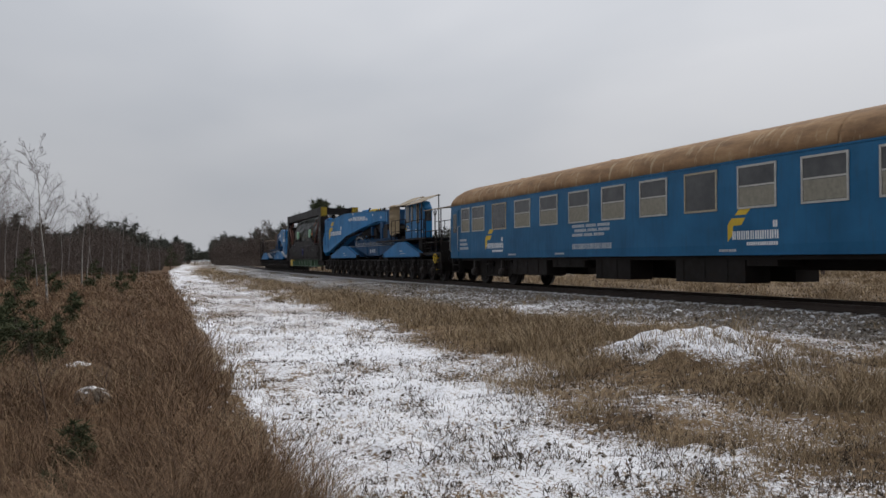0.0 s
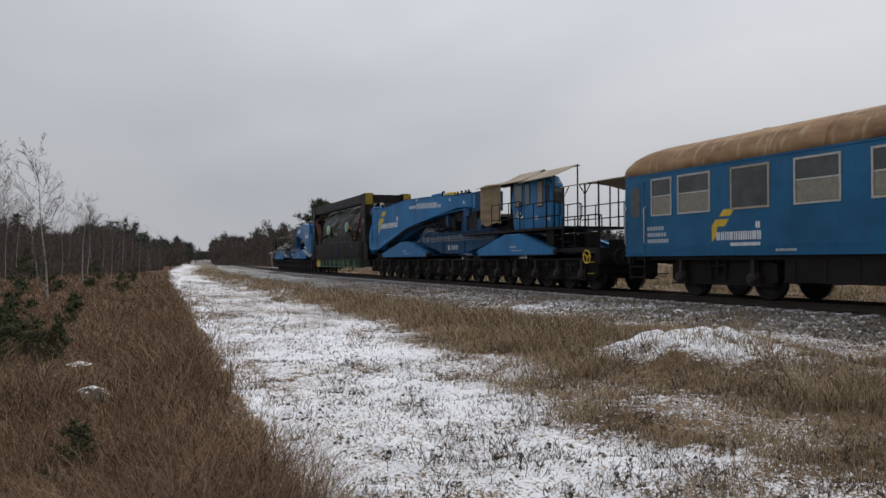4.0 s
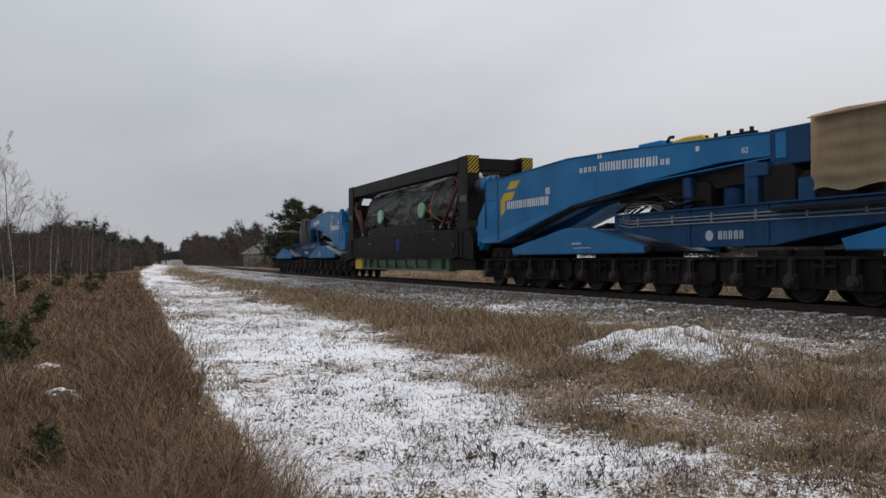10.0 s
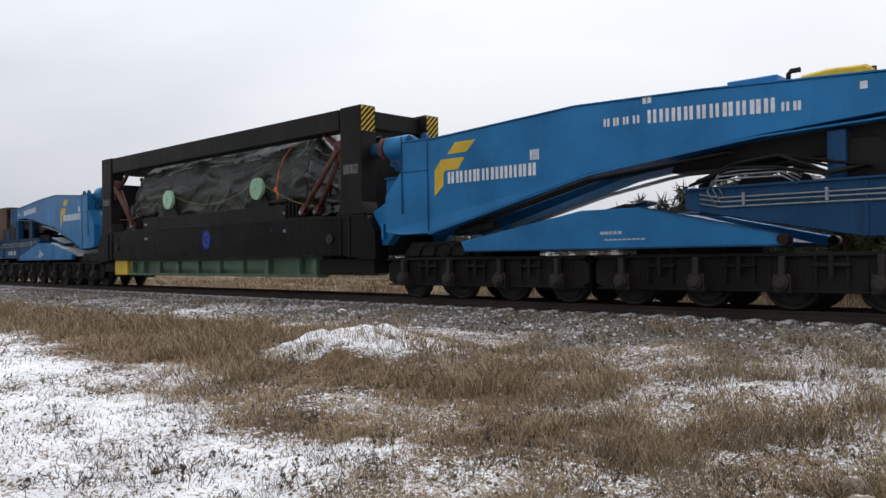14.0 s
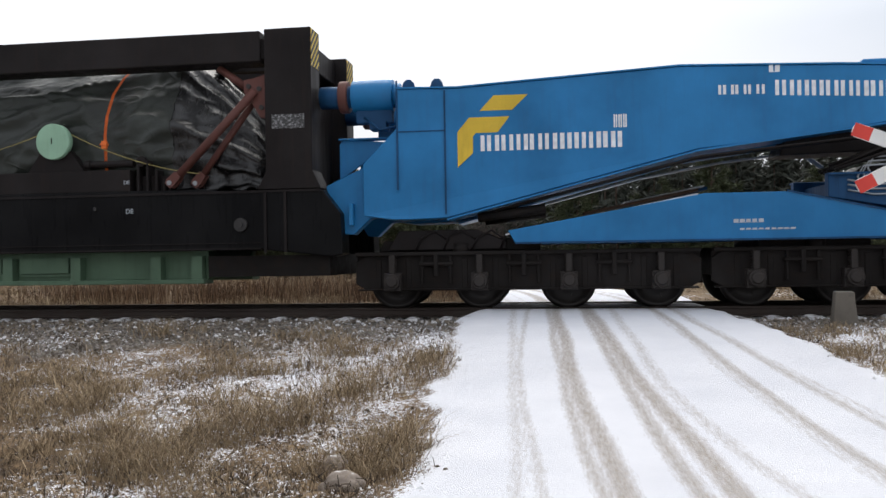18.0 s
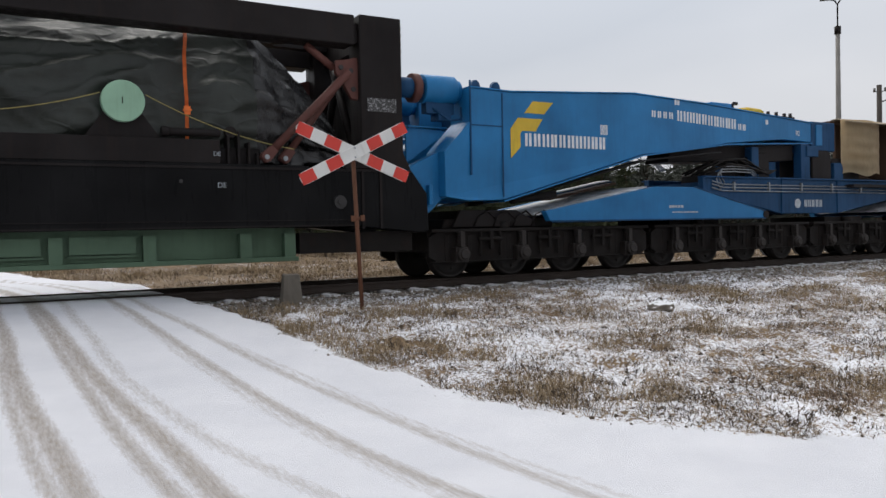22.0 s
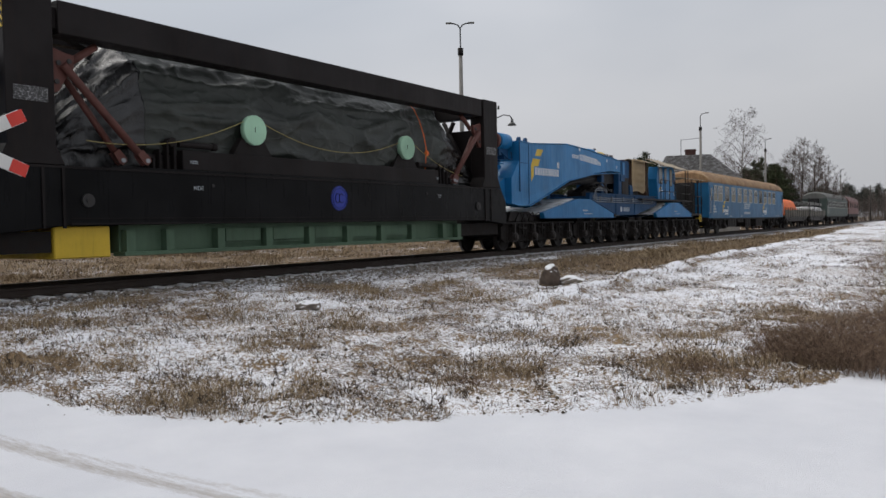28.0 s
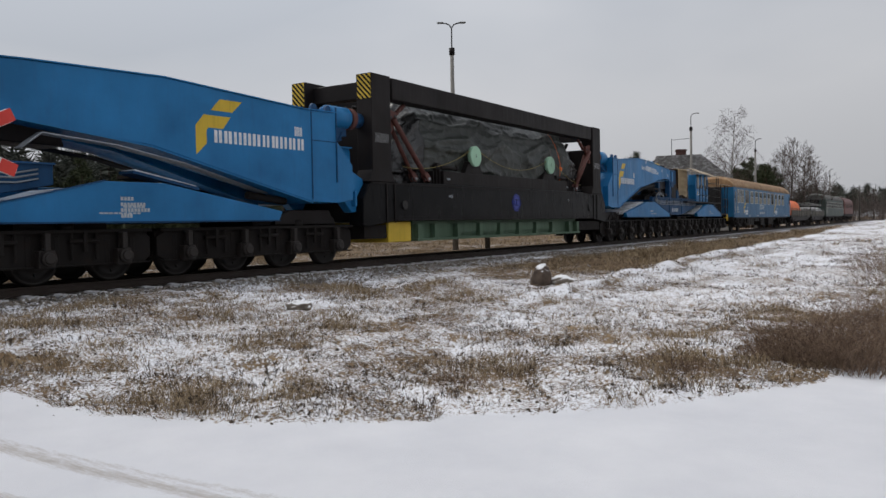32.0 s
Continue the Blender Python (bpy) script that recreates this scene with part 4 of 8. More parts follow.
    for a0, a1, y, z0, z1 in ((55.0, 53.6, 0.35, 2.08, 2.42), (53.3, 52.4, 0.5, 2.08, 2.95), (50.6, 49.7, 0.6, 2.08, 3.1), (49.6, 48.2, 0.55, 2.08, 2.9), (48.1, 47.0, 0.3, 2.08, 2.35)):
        bm = bmesh.new()
        prism(bm, [(X(a0), z0), (X(a0), z1 - 0.1), (X(a0 - 0.12), z1), (X(a1 + 0.12), z1), (X(a1), z1 - 0.14), (X(a1), z0)], -y, y)
        part("machinery_housing", bm, M_FRAME, top, bevel=0.02)
    bm = bmesh.new()
    for k in range(4):
        pipe(bm, [(X(60.9), 0.8 + 0.08 * k, 1.80), (X(58.6), 0.8 + 0.08 * k, 2.38), (X(57.0), 0.78 + 0.08 * k, 2.66), (X(55.6), 0.7 + 0.06 * k, 2.80), (X(55.2), 0.7 + 0.06 * k, 2.5)], 0.018)
    for k in range(3):
        z = 2.16 + 0.07 * k
        pipe(bm, [(X(55.1 - 0.08 * k), -1.06, z - 0.25), (X(55.25 - 0.08 * k), -1.06, z), (X(55.15 - 0.08 * k), -1.06, z + 0.18), (X(54.6), -1.06, z + 0.2), (X(53.9), -1.04, z + 0.19), (X(53.6), -1.0, z)], 0.016)
    split_part("pipe", bm, M_CHROME, top, "bare hydraulic pipe")
    bm = bmesh.new()
    prism(bm, [(X(56.3), 2.62), (X(56.2), 2.9), (X(54), 3.16), (X(51.2), 3.28), (X(51.2), 2.8), (X(52.4), 2.72), (X(54.6), 2.66)], -0.4, 0.4)
    part("arm_gear", bm, M_FRAME, top, "dark machinery hanging under the arm", bevel=0.02)
    bm = bmesh.new()
    prism(bm, [(X(64.2), 2.0), (X(64.1), 2.35), (X(63.0), 2.5), (X(63.0), 2.0)], -0.5, 0.5)
    part("hinge_block", bm, M_FRAME, top, "dark hinge block between the lugs", bevel=0.02)
    # dark pivot frame between arm and running gear
    bm = bmesh.new()
    prism(bm, [(X(63.4), 1.02), (X(63.3), 1.22), (X(62.2), 1.24), (X(60.9), 1.24), (X(60.5), 1.2), (X(60.5), 1.02)], -0.95, 0.95)
    part("pivot_frame", bm, M_GRIME, top, "oily dark pivot frame", bevel=0.02)
    for y in (-1.02, 1.02):
        bm = bmesh.new()
        prism(bm, [(X(63.2), 1.05), (X(63.0), 1.4), (X(61.6), 1.4), (X(61.1), 1.18), (X(61.1), 1.05)], y - 0.05, y + 0.05)
        part("pivot_plate", bm, M_FRAME, top, bevel=0.01)
    bm = bmesh.new()
    for k, a in enumerate((62.7, 62.2, 61.7, 61.2)):
        pipe(bm, [(X(a), -1.08, 1.05), (X(a - 0.1), -1.12, 1.25 + 0.05 * (k % 2)), (X(a - 0.35), -1.1, 1.38), (X(a - 0.6), -1.06, 1.2)], 0.02)
    split_part("hose", bm, M_FRAME, top, "black rubber hose")
    # things on top of the arm
    bm = bmesh.new()
    quad_box(bm, X(55.0), X(54.1), -1.3, -0.8, 3.85, 4.06)
    part("tool_box", narrow(bm), M_BLUE, top, "blue tool box on the arm", bevel=0.02)
    bm = bmesh.new()
    prism(bm, [(X(53.75), 3.78), (X(53.75), 3.97), (X(53.3), 4.02), (X(52.7), 4.0), (X(52.55), 3.9), (X(52.55), 3.74)], -1.28, -0.9)
    part("hydraulic_pump", narrow(bm), M_YELLOW, top, "yellow hydraulic pump housing", bevel=0.04)
    bm = bmesh.new()
    pipe(bm, [(X(53.95), -1.2, 3.85), (X(53.95), -1.2, 4.04), (X(53.9), -1.2, 4.09), (X(53.75), -1.2, 4.09)], 0.045, 8)
    for a in (52.6, 52.3, 51.9, 51.5, 51.2):
        rod(bm, (X(a), -1.2, 3.76), (X(a), -1.2, 3.95 + 0.05 * (a % 0.5)), 0.05, seg=8)
    quad_box(bm, X(52.6), X(51.1), -1.28, -1.1, 3.78, 3.86)
    split_part("valve_gear", narrow(bm), M_FRAME, top, "dark valves and pipes on the arm")
    bm = bmesh.new()
    quad_box(bm, X(50.5), X(49.35), -0.5, 0.5, 3.1, 3.95)
    gear = part("winch_housing", bm, M_BLUE_SHADED, top, "dark blue winch housing", bevel=0.02)
    bm = bmesh.new()
    quad_box(bm, X(50.3), X(50.0), -0.53, -0.5, 3.25, 3.85)
    part("hatch", bm, M_BLUE, gear, bevel=0.01)
    # walkway, railings, canvas and cab
    bm = bmesh.new()
    quad_box(bm, X(49.7), X(41.1), -1.3, 1.3, 2.0, 2.08)
    quad_box(bm, X(41.4), X(38.95), -1.3, 1.3, 1.22, 1.34)
    for k in range(4):
        quad_box(bm, X(41.4) + k * 0.18, X(41.4) + k * 0.18 + 0.24, -1.2, -0.5, 1.86 - k * 0.16, 1.89 - k * 0.16)
    part("walkway", bm, M_FRAME, top, "dark steel walkway")
    for side in (-1, 1):
        bm = bmesh.new()
        y = side * 1.27
        posts = [46.72, 46.0, 45.2, 44.28, 43.2, 42.26, 41.4]
        for a in posts:
            rod(bm, (X(a), y, 2.05), (X(a), y, 3.1 if a > 44 else 2.95), 0.02, seg=6)
        for z in (2.5, 3.1):
            pipe(bm, [(X(46.72), y, z), (X(44.28), y, z)], 0.02)
        for z in (2.45, 2.95):
            pipe(bm, [(X(44.2), y, z), (X(41.4), y, z)], 0.02)
        for a in (41.2, 40.4, 39.6, 38.95):
            rod(bm, (X(a), y, 1.34), (X(a), y, 2.35), 0.02, seg=6)
        for z in (1.8, 2.35):
            pipe(bm, [(X(41.2), y, z), (X(38.95), y, z)], 0.02)
        # stanchions of the roofs
        for a, z0, z1 in ((42.26, 2.05, 3.78), (41.73, 2.05, 3.80), (41.1, 1.34, 3.36), (39.78, 1.34, 3.37), (39.0, 1.34, 3.37)):
            rod(bm, (X(a), y, z0), (X(a), y, z1), 0.028, seg=8)
        # rounded rail ends and knee braces under the sheet roof
        for a, z0, z1 in ((44.28, 2.5, 3.1), (41.4, 2.45, 2.95), (38.95, 1.8, 2.35)):
            pipe(bm, [(X(a) - 0.02, y, z1), (X(a) + 0.08, y, z1 - 0.03), (X(a) + 0.12, y, z1 - 0.12), (X(a) + 0.12, y, z0 + 0.12), (X(a) + 0.08, y, z0 + 0.03), (X(a) - 0.02, y, z0)], 0.02)
        for a, d in ((41.1, 1), (39.78, 1), (39.78, -1)):
            rod(bm, (X(a), y, 3.0), (X(a) + d * 0.35, y, 3.35), 0.018, seg=6)
        part("railing", bm, M_FRAME, top, "dark tubular railing")
    bm = bmesh.new()
    rod(bm, (X(41.75), -0.35, 2.05), (X(41.75), -0.35, 4.2), 0.028, seg=8)
    part("ridge_post", bm, M_FRAME, top)
    # stair flight and boxes ahead of the cab
    for k in range(5):
        bm = bmesh.new()
        a = 42.3 - k * 0.32
        quad_box(bm, X(a), X(a) + 0.34, -1.15, -0.35, 1.92 - k * 0.13, 1.95 - k * 0.13)
        part("stair_tread", bm, M_FRAME, top)
    for a, z0, z1, y in ((42.5, 1.34, 2.0, -0.9), (41.55, 1.34, 1.9, -0.2), (40.5, 1.34, 1.62, 0.3)):
        bm = bmesh.new()
        quad_box(bm, X(a), X(a) + 0.5, y - 0.25, y + 0.25, z0, z1)
        part("equipment_box", bm, M_GRIME, top, bevel=0.02)
    bm = bmesh.new()
    cols, rows_n = 28, 24
    grid = []
    for i in range(cols + 1):
        for j in range(rows_n + 1):
            p, r = i / cols, j / rows_n
            a = 49.25 - 2.0 * p
            z = 2.42 + 0.06 * math.sin(p * 9) * (1 - r) + (4.06 - 2.42) * r
            # slack folds that run down to both lacings
            zig = abs(((r * 5 + 0.5 * abs(p - 0.5)) % 1) - 0.5) * 2
            dy = 0.085 * zig * math.sin(math.pi * p) + 0.02 * noise.noise(Vector((p * 5, r * 6, 2))) + 0.10 * math.sin(math.pi * p)
            grid.append(bm.verts.new((X(a), -0.62 - dy, z)))
    k = rows_n + 1
    for i in range(cols):
        for j in range(rows_n):
            bm.faces.new((grid[i * k + j], grid[(i + 1) * k + j], grid[(i + 1) * k + j + 1], grid[i * k + j + 1])).smooth = True
    bmesh.ops.solidify(bm, geom=bm.faces[:], thickness=0.012)
    part("canvas_screen", bm, M_CANVAS, top, "creased beige canvas screen laced at both sides")
    bm = bmesh.new()
    for a0, a1, eave, ridge_z, y, y_r, y_in in ((49.1, 46.2, 3.98, 4.12, 0.90, -0.4, -0.2), (46.05, 44.12, 3.86, 4.30, 1.28, -0.35, -0.25), (44.3, 41.73, 3.80, 4.22, 1.32, -0.35, -0.25)):
        cross = [(-y, eave), (-(y + abs(y_r)) / 2, (eave + ridge_z) / 2 - 0.012), (y_r, ridge_z), (y_in, ridge_z - 0.03)]
        prism_x(bm, cross + [(p, z - 0.025) for p, z in cross[::-1]], X(a0), X(a1))
    split_part("awning", bm, M_AWNING, top, "grey-beige sheet awning")
    bm = bmesh.new()
    cross = [(-1.34, 3.36), (-0.7, 3.47), (0.0, 3.54), (0.6, 3.47), (1.15, 3.36)]
    prism_x(bm, cross + [(p, z - 0.03) for p, z in cross[::-1]], X(41.2), X(38.35))
    split_part("awning", bm, M_AWNING, top, "grey-beige sheet awning over the end platform")
    bm = bmesh.new()
    quad_box(bm, X(48.15), X(46.3), 0.25, 0.35, 2.08, 4.12)
    quad_box(bm, X(46.4), X(46.3), -0.4, 0.25, 2.08, 4.08)
    quad_box(bm, X(48.9), X(46.3), -0.25, 0.35, 4.04, 4.1)
    part("shelter_wall", bm, M_BROWN, top, "brown plywood wall of the shelter", bevel=0.01)
    bm = bmesh.new()
    prism(bm, [(X(45.7), 2.10), (X(45.9), 3.2), (X(45.75), 3.86), (X(44.84), 3.90), (X(44.84), 2.10)], -0.8, -0.3)
    booth = part("booth", bm, M_BLUE, top, "blue glazed operator booth", bevel=0.03)
    bm = bmesh.new()
    prism(bm, [(X(44.82), 2.08), (X(44.82), 3.86), (X(43.4), 4.0), (X(43.0), 3.94), (X(42.68), 3.62), (X(42.68), 2.08)], -0.82, -0.34)
    cab = part("cab", bm, M_BLUE, top, "blue control cab with rounded windows", bevel=0.05)
    for owner, a0, a1, z0, z1, pane in ((booth, 45.62, 44.95, 2.95, 3.84, M_SKYPANE), (cab, 44.72, 44.30, 2.98, 3.84, M_SKYPANE), (cab, 43.78, 43.32, 2.86, 3.84, M_BLIND), (cab, 43.2, 42.85, 3.0, 3.6, M_BLUE_SHADED)):
        f = -0.8 if owner is booth else -0.82
        bm = bmesh.new()
        quad_box(bm, X(a0), X(a1), f - 0.012, f, z0, z1)
        win = part("window", bm, M_RUBBER, owner, bevel=0.005)
        bm = bmesh.new()
        quad_box(bm, X(a0) + 0.05, X(a1) - 0.05, f - 0.02, f - 0.010, z0 + 0.05, z1 - 0.05)
        part("pane", bm, pane, win)
    # the cab's front wall
    bm = bmesh.new()
    quad_box(bm, X(42.68), X(42.665), -0.76, -0.40, 2.95, 3.5)
    win = part("window", bm, M_RUBBER, cab)
    bm = bmesh.new()
    quad_box(bm, X(42.668), X(42.65), -0.72, -0.44, 3.0, 3.45)
    part("pane", bm, M_PANE, win)
    words_on(cab, "B2", 0.22, X(43.95), 2.42, -0.82)
    words_on(cab, "A2", 0.2, X(43.05), 2.36, -0.82)
    bm = bmesh.new()
    badge_bars(bm, X(45.55), 2.5, -0.80, 0.3)
    part("emblem", bm, M_YELLOW, booth)
    bm = bmesh.new()
    letter_bars(bm, X(45.4), 2.54, -0.80, 0.48, 0.08, 8, seed=3)
    letter_bars(bm, X(45.2), 2.68, -0.80, 0.1, 0.1, 2, seed=3)
    split_part("lettering_bar", bm, M_WHITE, booth)
    # hand wheel, steps, draw gear at the end
    bm = bmesh.new()
    for k in range(20):
        a0, a1 = k * math.pi / 10, (k + 1) * math.pi / 10
        rod(bm, (X(39.56) + 0.2 * math.cos(a0), -1.36, 1.06 + 0.2 * math.sin(a0)), (X(39.56) + 0.2 * math.cos(a1), -1.36, 1.06 + 0.2 * math.sin(a1)), 0.022, seg=6)
    for k in range(3):
        a0 = k * 2 * math.pi / 3 + 0.5
        rod(bm, (X(39.56), -1.34, 1.06), (X(39.56) + 0.2 * math.cos(a0), -1.36, 1.06 + 0.2 * math.sin(a0)), 0.016, seg=6)
    rod(bm, (X(39.56), -1.37, 1.06), (X(39.56), -1.1, 1.06), 0.035, seg=8)
    part("hand_wheel", bm, M_YELLOW, top, "yellow brake hand wheel")
    bm = bmesh.new()
    quad_box(bm, X(39.2), X(38.9), -1.3, 1.3, 0.85, 1.25)
    for side in (-1, 1):
        rod(bm, (X(38.9), side * 0.875, 1.05), (X(38.45), side * 0.875, 1.05), 0.1, seg=12)
        rod(bm, (X(38.45), side * 0.875, 1.05), (X(38.38), side * 0.875, 1.05), 0.24, seg=18)
        quad_box(bm, X(39.5), X(39.1), side * 1.25 - 0.1, side * 1.25 + 0.1, 0.5, 0.53)
        quad_box(bm, X(39.5), X(39.1), side * 1.25 - 0.1, side * 1.25 + 0.1, 0.85, 0.88)
    rod(bm, (X(38.9), 0, 1.0), (X(38.1), 0, 1.0), 0.05, seg=8)
    part("buffer_beam", bm, M_GRIME, top, "dark buffer beam with buffers and steps")
    bm = bmesh.new()
    for k in range(5):
        quad_box(bm, X(39.5) + k * 0.08, X(39.5) + k * 0.08 + 0.045, -1.352, -1.348, 0.88, 0.91)
        quad_box(bm, X(39.5) + k * 0.08, X(39.5) + k * 0.08 + 0.045, -1.352, -1.348, 0.53, 0.56)
    split_part("hazard_stripe", bm, M_YELLOW, top)
    # running gear
    for b in range(4):
        first = 63.1 - b * 4 * 1.54
        axles = [first - i * 1.54 for i in range(4)]
        mid = sum(axles) / 4
        bogie(top, X(mid), [mid - a for a in axles][::1], 6.0)
    bm = bmesh.new()
    for a in (61.9, 55.9, 49.6, 43.6):
        quad_box(bm, X(a) - 0.9, X(a) + 0.9, -0.9, 0.9, 0.85, 1.16)
        for side in (-1, 1):
            rod(bm, (X(a), side * 1.0, 0.95), (X(a), side * 1.0, 1.16), 0.15, seg=10)
    split_part("bolster", bm, M_GRIME, top, "dark bolster on the bogie")
    return top


# ---- the girder frame with the machine under its tarpaulin ----
def load_frame():
    top = thing("load_girder", "black steel girder frame carrying a large machine under a dark tarpaulin", "cargo frame")
    X = lambda a: A_LOAD - a
    E0, E1 = 64.45, 79.85  # outer faces of the end posts
    for side in (-1, 1):
        y0, y1 = (-1.45, -0.95) if side < 0 else (0.95, 1.45)
        face = side * 1.45
        bm = bmesh.new()
        prism(bm, [(X(65.4), 1.10), (X(64.1), 0.96), (X(63.92), 1.0), (X(63.95), 1.72), (X(64.27), 2.15), (X(66.2), 2.17), (X(66.5), 2.21), (X(78.54), 2.21), (X(78.84), 2.17), (X(80.77), 2.15), (X(81.09), 1.72), (X(81.12), 1.0), (X(80.94), 0.96), (X(79.64), 1.10)], y0, y1)
        beam = part("lower_girder", bm, M_BLACK, top, "glossy black lower girder", bevel=0.02)
        bm = bmesh.new()
        ya, yb = (face - 0.03, face) if side < 0 else (face, face + 0.03)
        for a in (64.95, 65.32, 80.09, 79.72):
            quad_box(bm, X(a) - 0.025, X(a) + 0.025, ya, yb, 1.05, 2.13)
        quad_box(bm, X(79.6), X(65.4), ya, yb, 1.11, 1.14)
        quad_box(bm, X(79.6), X(65.4), ya, yb, 1.22, 1.235)
        quad_box(bm, X(80.75), X(64.3), ya, yb, 2.12, 2.16)
        split_part("stiffener", bm, M_FRAME, beam)
        bm = bmesh.new()
        for a in (65.78, 79.26):
            rod(bm, (X(a), face, 1.55), (X(a), face + side * 0.05, 1.55), 0.13, 0.12, seg=20)
            rod(bm, (X(a), face + side * 0.05, 1.55), (X(a), face + side * 0.07, 1.55), 0.05, seg=12)
        for a in (68.6, 76.4):
            rod(bm, (X(a), face, 1.9), (X(a), face + side * 0.02, 1.9), 0.035, seg=10)
        split_part("pin", bm, M_PIN, beam)
        # badge
        bm = bmesh.new()
        rod(bm, (X(72.42), face, 1.70), (X(72.42), face + side * 0.008, 1.70), 0.31, seg=40)
        badge = part("round_badge", bm, M_BADGE, beam, "round blue badge")
        bm = bmesh.new()
        for r in (0.295, 0.25):
            for k in range(30):
                a0, a1 = k * math.pi / 15, (k + 1) * math.pi / 15
                rod(bm, (X(72.42) + r * math.cos(a0), face + side * 0.010, 1.70 + r * math.sin(a0)), (X(72.42) + r * math.cos(a1), face + side * 0.010, 1.70 + r * math.sin(a1)), 0.005 if r > 0.28 else 0.008, seg=4)
        for cx in (-0.07, 0.07):
            for k in range(10):
                a0, a1 = 0.6 + k * 0.5, 0.6 + (k + 1) * 0.5
                rod(bm, (X(72.42) + cx + 0.085 * math.cos(a0), face + side * 0.010, 1.70 + 0.12 * math.sin(a0)), (X(72.42) + cx + 0.085 * math.cos(a1), face + side * 0.010, 1.70 + 0.12 * math.sin(a1)), 0.011, seg=4)
        split_part("ring", bm, M_BLACK, badge)
        # posts
        for a0, a1, out in ((64.45, 65.31, -1), (80.67, 79.81, 1)):
            bm = bmesh.new()
            lo, hi = min(X(a0), X(a1)), max(X(a0), X(a1))
            tall = 5.04 if out < 0 else 5.11
            prism(bm, [(lo, tall), (hi, tall), (hi, 2.5), (hi + 0.16, 2.17), (lo - 0.16, 2.17), (lo, 2.5)], min(face, face - side * 0.52), max(face, face - side * 0.52))
            post = part("end_post", bm, M_FRAME, top, "tall black end post", bevel=0.015)
            bm = bmesh.new()
            quad_box(bm, (lo + hi) / 2 - 0.30, (lo + hi) / 2 + 0.30, min(face, face + side * 0.006), max(face, face + side * 0.006), 3.25, 3.50)
            part("scratched_plate", bm, M_SCRATCH, post, "scratched notice plate")
            # hazard stripes on the outer end face
            xo = X(a0) + (0.004 if out < 0 else -0.004)
            bm = bmesh.new()
            quad_box(bm, min(X(a0), xo), max(X(a0), xo), min(face, face - side * 0.5) + 0.02, max(face, face - side * 0.5) - 0.02, tall - 0.68, tall - 0.02)
            plate = part("hazard_plate", bm, M_YELLOW, post, "yellow and black striped hazard plate")
            bm = bmesh.new()
            xs = (xo, xo + 0.004) if out < 0 else (xo - 0.004, xo)
            ylo, yhi = min(face, face - side * 0.5) + 0.02, max(face, face - side * 0.5) - 0.02
            for k in range(-4, 6):
                # parallel bands that rise across the plate, cut off at its edges
                z0, rise, wide = tall - 0.66 + k * 0.15, 0.46, 0.075
                lo, hi = tall - 0.68, tall - 0.02
                cuts = []
                for base in (z0, z0 + wide):
                    t0, t1 = max(0.0, (lo - base) / rise), min(1.0, (hi - base) / rise)
                    cuts.append((base, t0, t1))
                if any(t1 - t0 < 0.02 for _, t0, t1 in cuts):
                    continue
                span = yhi - ylo
                low = [(ylo + span * t, cuts[0][0] + rise * t) for t in (cuts[0][1], cuts[0][2])]
                top_edge = [(ylo + span * t, cuts[1][0] + rise * t) for t in (cuts[1][2], cuts[1][1])]
                prism_x(bm, low + top_edge, *xs)
            split_part("stripe", bm, M_BLACK, plate)
            # struts that brace the machine
            s = 1 if out < 0 else -1
            bx = X(65.35) if out < 0 else X(79.76)
            bm = bmesh.new()
            yc = side * 1.28
            prism(bm, [(bx, 4.26), (bx + s * 0.13, 4.2), (bx + s * 0.13, 3.46), (bx - s * 0.09, 3.48), (bx - s * 0.27, 3.78), (bx - s * 0.40, 3.95), (bx - s * 0.40, 4.17), (bx - s * 0.2, 4.2)], yc - 0.05, yc + 0.05)
            brk = part("strut_bracket", bm, M_RUSTY, top, "rust-red strut bracket", bevel=0.01)
            bm = bmesh.new()
            rod(bm, (bx - s * 0.16, yc - side * -0.10, 3.96), (bx - s * 1.70, yc - side * -0.10, 2.42), 0.075, seg=14)
            rod(bm, (bx - s * 0.38, yc - side * 0.10, 4.05), (bx - s * 0.92, yc - side * 0.10, 4.44), 0.07, seg=14)
            rod(bm, (bx - s * 0.27, yc - side * 0.10, 3.80), (bx - s * 1.32, yc - side * 0.10, 2.42), 0.062, seg=14)
            split_part("strut", bm, M_RUSTY, brk)
            # forked ends, each on its pin
            for dx, dz, ax, az, yo in ((1.78, 2.34, -0.66, 0.66, 0.10), (1.38, 2.34, -0.6, 0.76, -0.10)):
                bm = bmesh.new()
                p = Vector((bx - s * dx, yc + side * yo, dz))
                d = Vector((-s * ax, 0, az)).normalized()
                w = Vector((d.z, 0, -d.x)) * 0.095
                for o in (-0.085, 0.05):
                    lug = [p - d * 0.07 - w * 0.7, p - d * 0.07 + w * 0.7, p + w, p + d * 0.22 + w * 0.8, p + d * 0.22 - w * 0.8, p - w]
                    prism(bm, [(v.x, v.z) for v in lug], p.y + o, p.y + o + 0.035)
                part("fork", bm, M_RUSTY, brk, bevel=0.006)
                bm = bmesh.new()
                rod(bm, (p.x, p.y - 0.11, p.z), (p.x, p.y + 0.11, p.z), 0.045, seg=12)
                part("pin", bm, M_CHROME, brk)
            for dx, dz in ((0.10, 4.0), (0.30, 4.05), (0.06, 3.66)):
                bm = bmesh.new()
                rod(bm, (bx - s * dx, yc - 0.075, dz), (bx - s * dx, yc + 0.075, dz), 0.045, seg=12)
                part("pin", bm, M_PIN, brk)
        # top chord
        bm = bmesh.new()
